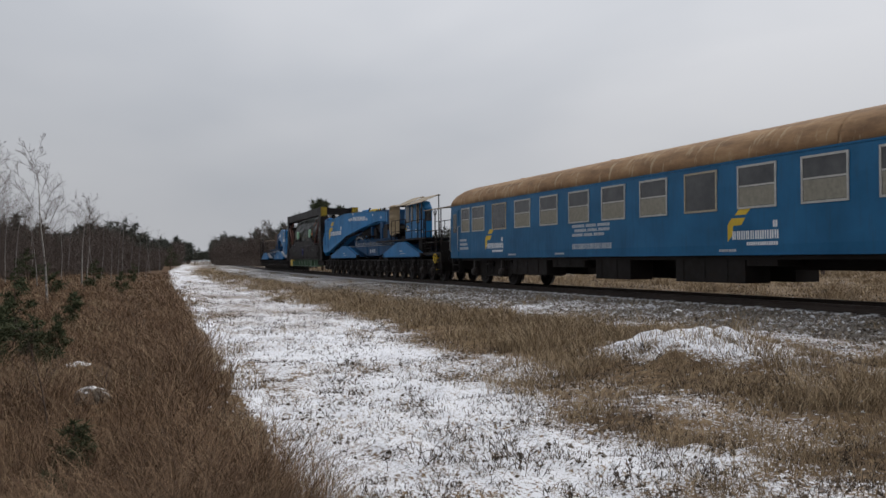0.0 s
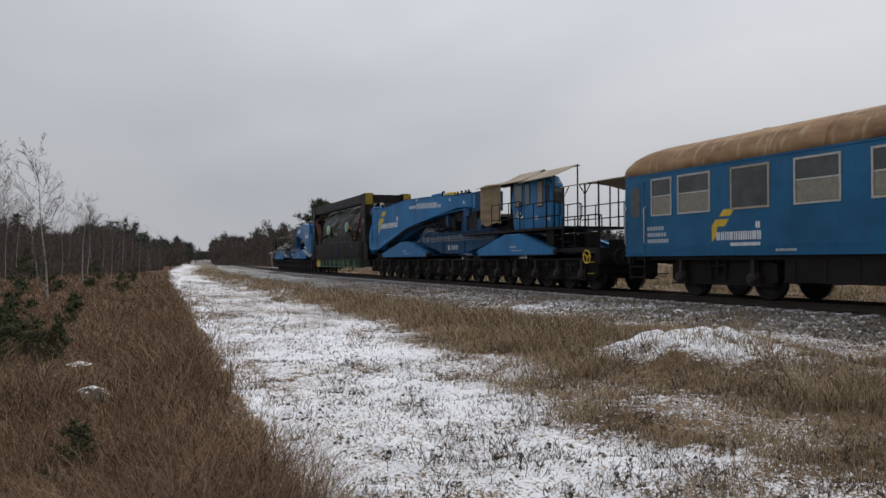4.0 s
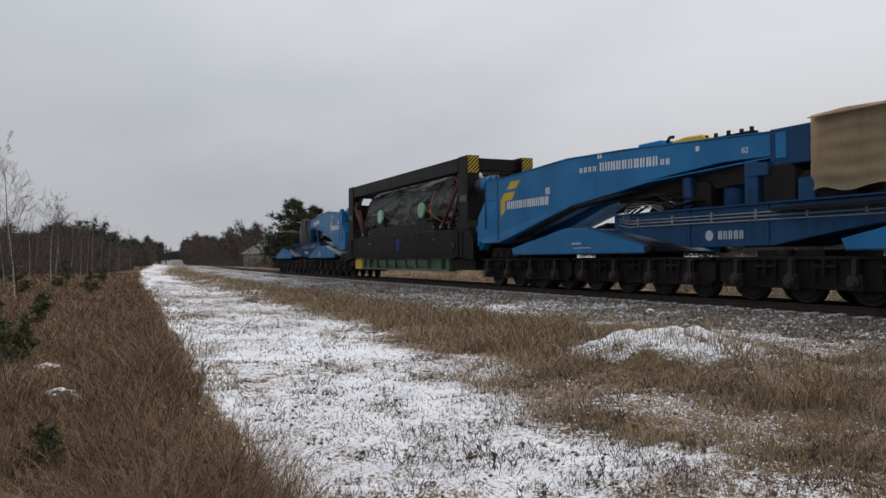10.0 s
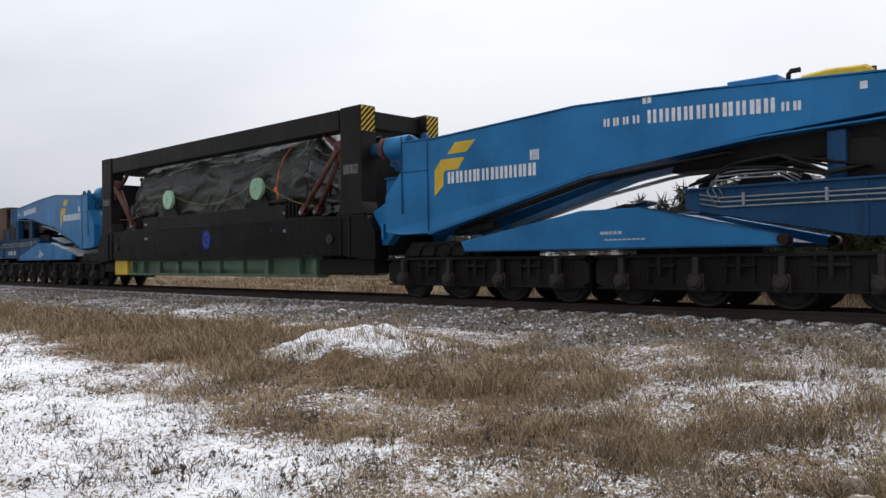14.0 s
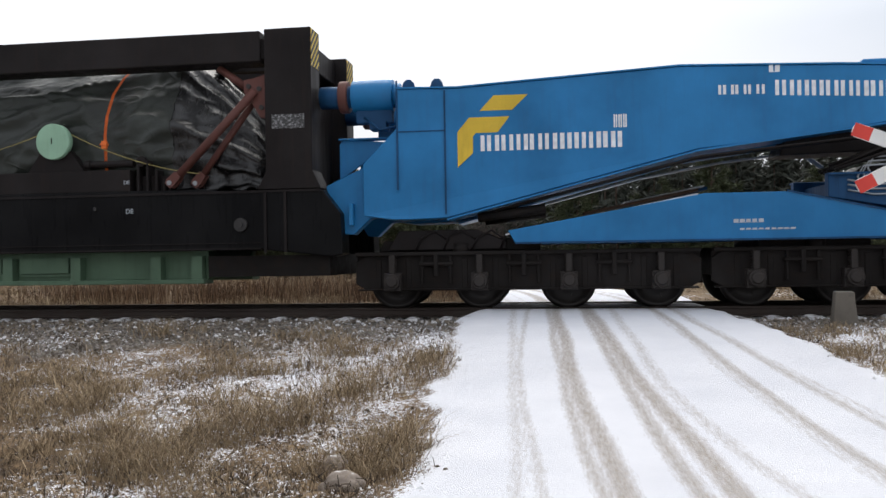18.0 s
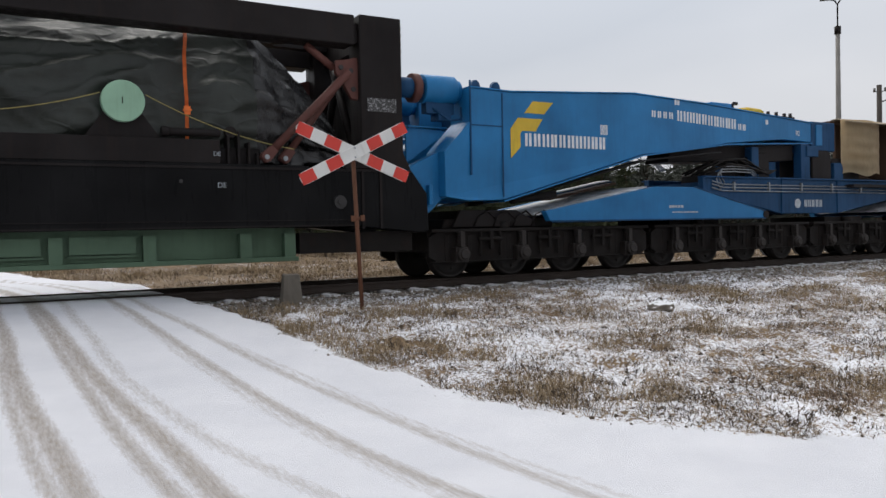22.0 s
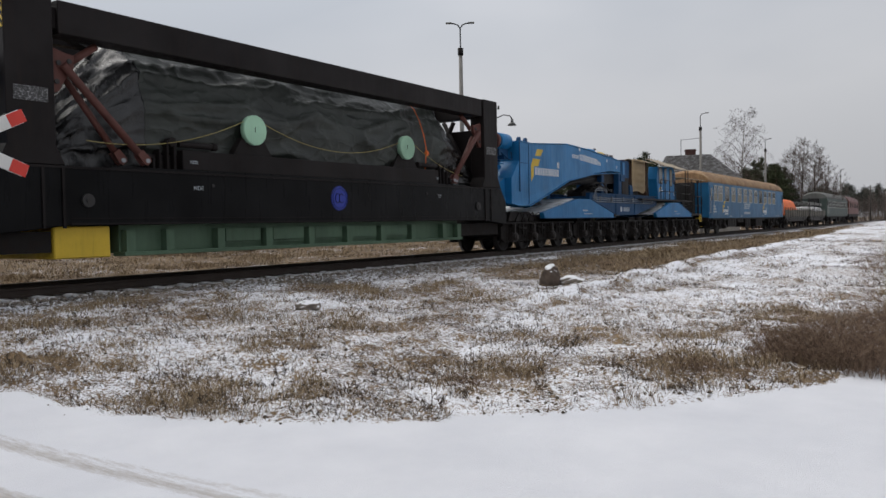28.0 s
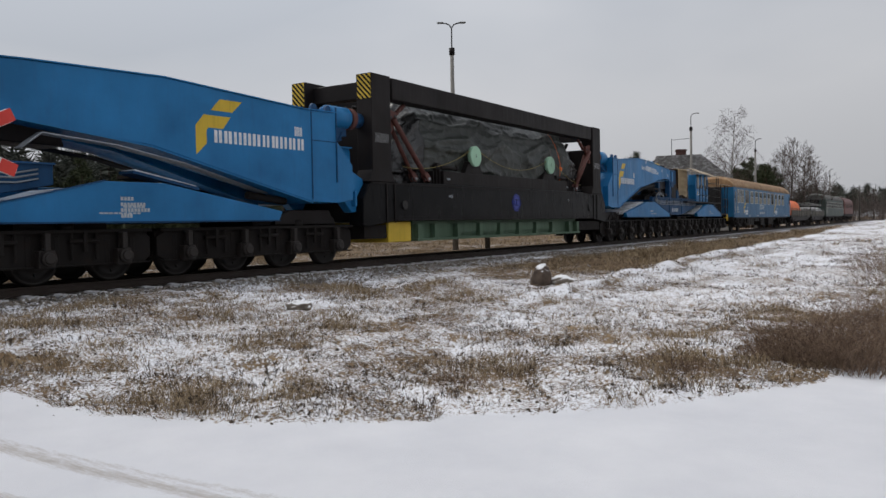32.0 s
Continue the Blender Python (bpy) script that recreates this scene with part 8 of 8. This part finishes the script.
def twig_belt(name, label, strips, seed, count):
    """Leafless undergrowth at the wood's edge."""
    rng = np.random.RandomState(seed)
    segs = []
    for (yaw0, d0), (yaw1, d1), depth, h0, h1, share_n in strips:
        for k in range(int(count * share_n)):
            t = rng.rand()
            a, b = radians(yaw0), radians(yaw1)
            p = np.array([-math.sin(a) * d0, math.cos(a) * d0]) * (1 - t) + np.array([-math.sin(b) * d1, math.cos(b) * d1]) * t
            p = p * (1 + depth / np.linalg.norm(p) * rng.rand())
            h = h0 + (h1 - h0) * rng.rand()
            base = np.array([p[0], p[1], -0.1])
            h = h * (0.4 + 1.0 * float(vnoise(p[0] + 700, p[1] + 700, 11.0)))
            tip = base + np.array([rng.randn() * 0.14 * h, rng.randn() * 0.14 * h, h])
            th = 0.012 + 0.00016 * np.linalg.norm(p)
            segs.append((base, tip, th, th * 0.4))
            for _ in range(5):
                f = 0.3 + 0.65 * rng.rand()
                q = base + (tip - base) * f
                segs.append((q, q + np.array([rng.randn() * 0.6, rng.randn() * 0.6, 0.7]) * h * 0.28, th * 0.6, th * 0.3))
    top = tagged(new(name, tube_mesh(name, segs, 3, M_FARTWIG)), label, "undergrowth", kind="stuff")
    return top


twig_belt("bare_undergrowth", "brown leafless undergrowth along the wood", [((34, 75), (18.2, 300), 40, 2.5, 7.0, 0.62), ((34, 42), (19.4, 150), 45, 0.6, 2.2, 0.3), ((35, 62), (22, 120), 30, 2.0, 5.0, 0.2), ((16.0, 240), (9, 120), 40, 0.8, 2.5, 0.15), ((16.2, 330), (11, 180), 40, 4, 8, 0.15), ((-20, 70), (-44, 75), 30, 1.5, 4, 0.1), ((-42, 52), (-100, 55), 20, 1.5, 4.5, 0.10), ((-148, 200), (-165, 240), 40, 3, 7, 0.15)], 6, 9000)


# ---- things along the line ----
def level_crossing_sign():
    top = thing("crossing_sign", "red and white diagonal cross on a rusty leaning post", "road sign")
    bm = bmesh.new()
    rod(bm, (0, 0, -0.3), (0, 0, 2.46), 0.033, seg=12)
    part("post", bm, M_RUSTPOST, top, "rusty brown steel post")
    L, w = 0.92, 0.095
    for s in (-1, 1):
        bar = bmesh.new()
        pr = [(-L, -w), (L, -w), (L + 0.05, -w * 0.4), (L + 0.05, w * 0.4), (L, w), (-L, w), (-L - 0.05, w * 0.4), (-L - 0.05, -w * 0.4)]
        prism(bar, pr, -0.012 - (0.028 if s > 0 else 0), 0.012 - (0.028 if s > 0 else 0))
        ang = 24 * s
        plank = part("cross_bar", bar, M_SIGNW, top, at=pose(0, -0.05, 2.40, 0, -ang, 0), bevel=0.004)
        for x0, x1 in ((-L - 0.05, -L + 0.20), (-0.50, -0.24), (0.24, 0.50), (L - 0.20, L + 0.05)):
            red = bmesh.new()
            y = -0.012 - (0.028 if s > 0 else 0)
            lo, hi = x0 + 0.006, x1 - 0.006
            quad_box(red, lo, hi, y - 0.004, y, -w + 0.006, w - 0.006)
            part("red_field", red, M_RED, plank)
    bm = bmesh.new()
    for x in (-0.11, 0.045):
        quad_box(bm, x, x + 0.07, -0.055, -0.03, 1.36, 1.45)
    quad_box(bm, -0.11, 0.115, -0.04, -0.03, 1.385, 1.425)
    part("clamp", bm, M_RUSTPOST, top, "rusty empty sign clamp", bevel=0.006)
    for z in (2.33, 2.47):
        bm = bmesh.new()
        rod(bm, (0, -0.10, z), (0, -0.02, z), 0.014, seg=8)
        part("bolt", bm, M_CHROME, top)
    return top


M_RUSTPOST = painted("rust_brown_post", (0.13, 0.052, 0.026), 0.85, dirt=(0.04, 0.025, 0.02), amount=0.6)


def rock(name, label, size, seed, material, category, cap=0.0):
    bm = bmesh.new()
    bmesh.ops.create_icosphere(bm, subdivisions=4, radius=1.0)
    for v in bm.verts:
        c = v.co.copy()
        f = 1 + 0.28 * noise.noise(c * 1.3 + Vector((seed, 0, 0))) + 0.12 * noise.noise(c * 3.1 + Vector((0, seed, 0))) + 0.04 * noise.noise(c * 9)
        v.co = Vector((c.x * size[0], c.y * size[1], c.z * size[2])) * f
    for f in bm.faces:
        f.smooth = True
    return alone(name, bm, material, label, category)


def capped_material(name="snow_capped_stone", edge=1.1, tint=(0.10, 0.085, 0.07)):
    m, nt, b = shader(name)
    g = nt.nodes.new("ShaderNodeNewGeometry")
    sep = nt.nodes.new("ShaderNodeSeparateXYZ")
    nt.links.new(g.outputs["Normal"], sep.inputs[0])
    n1 = noise_of(nt, coords(nt), 6.0, 5)
    add = nt.nodes.new("ShaderNodeMath")
    add.operation = "MULTIPLY_ADD"
    nt.links.new(n1, add.inputs[0])
    add.inputs[1].default_value = 0.9
    nt.links.new(sep.outputs[2], add.inputs[2])
    low = nt.nodes.new("ShaderNodeMath")
    low.operation = "SUBTRACT"
    nt.links.new(add.outputs[0], low.inputs[0])
    low.inputs[1].default_value = edge
    f = ramp(nt, low.outputs[0], [(0.0, (0, 0, 0)), (0.12, (1, 1, 1))])
    base = ramp(nt, n1, [(0.3, tint), (0.7, tuple(c * 2.1 for c in tint))])
    nt.links.new(blend(nt, f, base, (0.78, 0.79, 0.81)), b.inputs["Base Color"])
    b.inputs["Roughness"].default_value = 0.9
    bump(nt, b, noise_of(nt, coords(nt), 18.0, 5), 0.5, 0.02)
    return m


M_CAPPED = capped_material()
M_BROWNSTONE = capped_material("brown_boulder_stone", 1.08, (0.05, 0.036, 0.027))
M_PALEROCK = capped_material("pale_field_stone", 1.42, (0.14, 0.115, 0.095))
sign = level_crossing_sign()
sign_n, sign_u = 11.25, 4.98
xs, ys = xy(sign_n, sign_u)
sign.matrix_basis = pose(xs, ys, gz(sign_n, sign_u), 0, -2.3, math.degrees(TURN) - 90)

bm = bmesh.new()
vs = quad_box(bm, -0.24, 0.24, -0.19, 0.19, -0.15, 0.52)
for v in bm.verts:
    if v.co.z > 0:
        v.co.x *= 0.68
        v.co.y *= 0.7
bmesh.ops.subdivide_edges(bm, edges=bm.edges[:], cuts=3, use_grid_fill=True)
for v in bm.verts:
    v.co += Vector((1, 1, 0.6)) * 0.02 * noise.noise(v.co * 6)
alone("marker_stone", bm, M_CONC, "weathered grey concrete marker post at the crossing", "marker stone", at=place(13.0, 4.45, 0, 10), bevel=0.012)

for name, label, n, u, size, seed, dz in (
        ("boulder", "brown boulder with a snowy flank beside the track bank", 8.25, 15.75, (0.22, 0.23, 0.34), 23, 0.11),
        ("rock", "pale rock capped with snow in dry grass", 5.6, -1.58, (0.13, 0.10, 0.10), 5, 0.03),
        ("rock", "pale rock capped with snow in dry grass", 5.12, -1.40, (0.14, 0.10, 0.09), 8, 0.02),
        ("rock", "flat stone covered with snow beside the brown boulder", 7.95, 16.15, (0.34, 0.3, 0.2), 27, 0.03),
        ("rock", "flat stone covered with snow", 8.9, 8.9, (0.2, 0.14, 0.09), 11, 0.04),
        ("rock", "snow-covered stone in the tall grass", -0.05, -8.2, (0.15, 0.13, 0.12), 14, 0.04),
        ("rock", "flat snow-covered stone in the tall grass", -0.25, -11.6, (0.26, 0.18, 0.08), 16, -0.03),
        ("rock", "small pale stone on the bank", 11.2, -13.4, (0.13, 0.12, 0.12), 18, 0.05)):
    ob = rock(name, label, size, seed, M_BROWNSTONE if name == "boulder" else M_PALEROCK if label.startswith("pale") else M_CAPPED, "stone")
    ob.matrix_basis = place(n, u, dz, seed * 40)
    tagged(ob, group="stones in the grass")

M_POLE = painted("pole_concrete", (0.20, 0.19, 0.175), 0.9, amount=0.3)
M_OLDWOOD = painted("tarred_pole_wood", (0.05, 0.042, 0.036), 0.9, amount=0.4)


def street_lamp(height, arms, label):
    top = thing("street_lamp", label, "street lamp", "street lamps behind the track")
    bm = bmesh.new()
    rod(bm, (0, 0, -0.3), (0, 0, height * 0.86), 0.14, 0.085, seg=12)
    part("pole", bm, M_POLE, top)
    bm = bmesh.new()
    rod(bm, (0, 0, height * 0.85), (0, 0, height * 0.88), 0.13, seg=10)
    part("collar", bm, M_FRAME, top)
    for s in arms:
        bm = bmesh.new()
        pts = [(0, 0, height * 0.87), (0, 0, height * 0.965), (s * 0.10, 0, height * 0.965 + 0.16), (s * 0.24, 0, height * 0.965 + 0.22), (s * 0.42, 0, height * 0.965 + 0.25)]
        pipe(bm, pts, 0.03, 8)
        arm = part("arm", bm, M_FRAME, top)
        bm = bmesh.new()
        quad_box(bm, min(s * 0.36, s * 0.66), max(s * 0.36, s * 0.66), -0.07, 0.07, height * 0.965 + 0.22, height * 0.965 + 0.29)
        part("lamp_head", bm, M_GREYROOF, arm, bevel=0.02)
    return top


view_turn = -122
for n, u, h, arms in ((20.5, 30.7, 10.6, (-1, 1)), (20.2, 65, 9.9, (1,)), (21.3, 91, 9.9, (1,)), (22.5, 125, 9.9, (1,)), (24.5, 160, 9.9, (1,))):
    lamp = street_lamp(h, arms, "tall concrete street lamp with two arms" if len(arms) > 1 else "tall concrete street lamp with one arm")
    x, y = xy(n, u)
    lamp.matrix_basis = pose(x, y, gz(n, u), 0, 0, view_turn if len(arms) > 1 else view_turn - 10)

lamp = thing("yard_lamp", "dark wooden pole with an old shaded yard lamp", "lamp")
bm = bmesh.new()
rod(bm, (0, 0, -0.3), (0, 0, 6.95), 0.13, 0.10, seg=12)
part("pole", bm, M_OLDWOOD, lamp)
bm = bmesh.new()
pipe(bm, [(0.1, 0, 6.25), (0.45, 0, 6.4), (0.75, 0, 6.35), (0.85, 0, 6.2)], 0.025, 8)
part("bracket", bm, M_FRAME, lamp)
bm = bmesh.new()
rod(bm, (0.85, 0, 6.2), (0.85, 0, 6.05), 0.06, 0.07, seg=12)
rod(bm, (0.85, 0, 6.05), (0.85, 0, 5.9), 0.08, 0.22, seg=16)
part("shade", bm, M_GREYROOF, lamp)
bm = bmesh.new()
for dx in (-0.18, 0.22):
    rod(bm, (0, 0, 6.65), (dx, 0, 6.7), 0.02, seg=6)
    rod(bm, (dx, 0, 6.67), (dx, 0, 6.83), 0.045, seg=8)
part("insulator", bm, M_GREYROOF, lamp)
x, y = xy(19.8, 32.4)
lamp.matrix_basis = pose(x, y, gz(19.8, 32.4), 0, 0, view_turn)

# utility poles in the distance
for yaw, dist, h in ((10.7, 150, 7.5), (-149.5, 200, 8), (-150.3, 230, 8), (-150.8, 262, 8), (-151.3, 300, 8), (17.3, 330, 8)):
    top = thing("utility_pole", "plain wooden utility pole far off", "utility pole", "utility poles")
    bm = bmesh.new()
    rod(bm, (0, 0, -0.3), (0, 0, h), 0.16, 0.12, seg=8)
    part("pole", bm, M_OLDWOOD, top)
    bm = bmesh.new()
    quad_box(bm, -0.8, 0.8, -0.06, 0.06, h - 0.6, h - 0.48)
    part("crossarm", bm, M_OLDWOOD, top)
    top.matrix_basis = far_place(yaw, dist)


def house(label, wide, deep, eave, ridge, roof_mat, wall_mat, chimney=True):
    top = thing("house", label, "house")
    bm = bmesh.new()
    quad_box(bm, -wide / 2, wide / 2, -deep / 2, deep / 2, -0.3, eave)
    walls = part("wall", bm, wall_mat, top)
    for k in range(3):
        x = -wide / 2 + wide * (k + 0.5) / 3
        bm = bmesh.new()
        quad_box(bm, x - 0.6, x + 0.6, -deep / 2 - 0.05, -deep / 2 + 0.02, 1.0, 2.3)
        win = part("window", bm, M_SIGNW, walls)
        bm = bmesh.new()
        quad_box(bm, x - 0.5, x + 0.5, -deep / 2 - 0.07, -deep / 2 - 0.04, 1.1, 2.2)
        part("pane", bm, M_PANE, win)
    # hipped roof in courses of tiles
    hip = deep * 0.32
    e = 0.5
    A = [(-wide / 2 - e, -deep / 2 - e, eave), (wide / 2 + e, -deep / 2 - e, eave), (wide / 2 + e, deep / 2 + e, eave), (-wide / 2 - e, deep / 2 + e, eave)]
    R = [(-wide / 2 + hip * 0.4, 0, ridge), (wide / 2 - hip, 0, ridge)]
    bm = bmesh.new()
    va = [bm.verts.new(p) for p in A]
    vr = [bm.verts.new(p) for p in R]
    bm.faces.new((va[0], va[1], vr[1], vr[0]))
    bm.faces.new((va[1], va[2], vr[1]))
    bm.faces.new((va[2], va[3], vr[0], vr[1]))
    bm.faces.new((va[3], va[0], vr[0]))
    bm.faces.new((va[3], va[2], va[1], va[0]))
    roof_ob = part("roof", bm, roof_mat, top, "tiled hip roof dusted with snow")
    rows = 13
    for k in range(rows):
        t0, t1 = k / rows, (k + 0.93) / rows
        bm = bmesh.new()
        def on(t, side, lift):
            a, r = Vector(A[side]), Vector(R[side])
            p = a.lerp(r, t)
            return bm.verts.new((p.x, p.y - lift * 0.6, p.z + lift))
        q = [on(t0, 0, 0.10), on(t0, 1, 0.10), on(t1, 1, 0.05), on(t1, 0, 0.05)]
        bm.faces.new(q)
        bmesh.ops.solidify(bm, geom=bm.faces[:], thickness=0.04)
        part("tile_course", bm, roof_mat, roof_ob)
    if chimney:
        bm = bmesh.new()
        quad_box(bm, -wide * 0.06 - 0.5, -wide * 0.06 + 0.5, 0.1, 0.9, ridge - 1.2, ridge + 0.62)
        quad_box(bm, -wide * 0.06 - 0.58, -wide * 0.06 + 0.58, 0.02, 0.98, ridge + 0.46, ridge + 0.54)
        stack = part("chimney", bm, M_BRICK, top, "red-brown brick chimney")
        bm = bmesh.new()
        rod(bm, (-wide * 0.06 - 0.9, 0.5, ridge - 0.5), (-wide * 0.06 - 0.9, 0.5, ridge + 1.7), 0.03, seg=6)
        rod(bm, (-wide * 0.06 - 0.9, 0.5, ridge + 1.6), (-wide * 0.06 + 1.2, 0.5, ridge + 1.75), 0.02, seg=6)
        part("aerial", bm, M_FRAME, top)
    return top


def roof_tile_material():
    m, nt, b = shader("snow_dusted_tiles")
    n1 = noise_of(nt, coords(nt, (1, 1, 1)), 3.0, 6, 0.7)
    w = node(nt, "ShaderNodeTexBrick", Scale=2.6)
    w.inputs["Color1"].default_value, w.inputs["Color2"].default_value, w.inputs["Mortar"].default_value = (0.17, 0.16, 0.155, 1), (0.11, 0.10, 0.098, 1), (0.05, 0.045, 0.04, 1)
    nt.links.new(coords(nt), w.inputs["Vector"])
    f = ramp(nt, n1, [(0.46, (0.05, 0.05, 0.05)), (0.66, (0.6, 0.6, 0.6))])
    nt.links.new(blend(nt, f, w.outputs[0], (0.66, 0.67, 0.69)), b.inputs["Base Color"])
    b.inputs["Roughness"].default_value = 0.85
    return m


M_TILES = roof_tile_material()
M_BRICK = painted("old_red_brick", (0.085, 0.04, 0.032), 0.9, amount=0.4, streak=False)
M_RENDER = painted("grey_wall_render", (0.32, 0.30, 0.27), 0.9, amount=0.3)
h1 = house("house with a snow-dusted hipped tile roof and brick chimney", 7.6, 7.4, 5.0, 7.9, M_TILES, M_RENDER)
h1.matrix_basis = far_place(-138.9, 84)
h1.matrix_basis = pose(h1.matrix_basis.translation.x, h1.matrix_basis.translation.y, 0.1, 0, 0, -122 - 14)
h2 = house("small distant house with a snowy roof", 9, 8, 2.6, 5.4, M_TILES, M_RENDER, False)
h2.matrix_basis = far_place(10.2, 165)


# ---- how the train goes ----
def train_s(t):
    """Arc length that the train's zero has reached at t seconds."""
    return 5.796 + 3.3404 * t - 0.026755 * t ** 2 + 7.2272e-4 * t ** 3 - 1.1138e-5 * t ** 4


def car_pose(t, a, wheelbase, flip=False):
    s = train_s(t) - a
    n0, u0, _ = track_nu(s - wheelbase / 2)
    n1, u1, _ = track_nu(s + wheelbase / 2)
    x0, y0 = xy(n0, u0)
    x1, y1 = xy(n1, u1)
    yaw = math.degrees(math.atan2(y1 - y0, x1 - x0)) + (180 if flip else 0)
    return pose((x0 + x1) / 2, (y0 + y1) / 2, RAIL_Z, 0, 0, yaw)


def motions():
    times = [i * 0.5 for i in range(65)]
    for car, a, base, flip in CARS:
        walk(car, [(t, car_pose(t, a, base, flip)) for t in times])
    turns = [i * 0.2 for i in range(161)]
    for wheel, place, r in WHEELSETS:
        top = wheel.parent.parent
        sign = -1 if top in FLIPPED else 1
        rows = []
        for t in turns:
            ang = math.degrees((train_s(t) - train_s(0)) / r) * sign
            rows.append((t, pose(place.x, place.y, place.z, 0, ang, 0)))
        walk(wheel, rows)


motions()
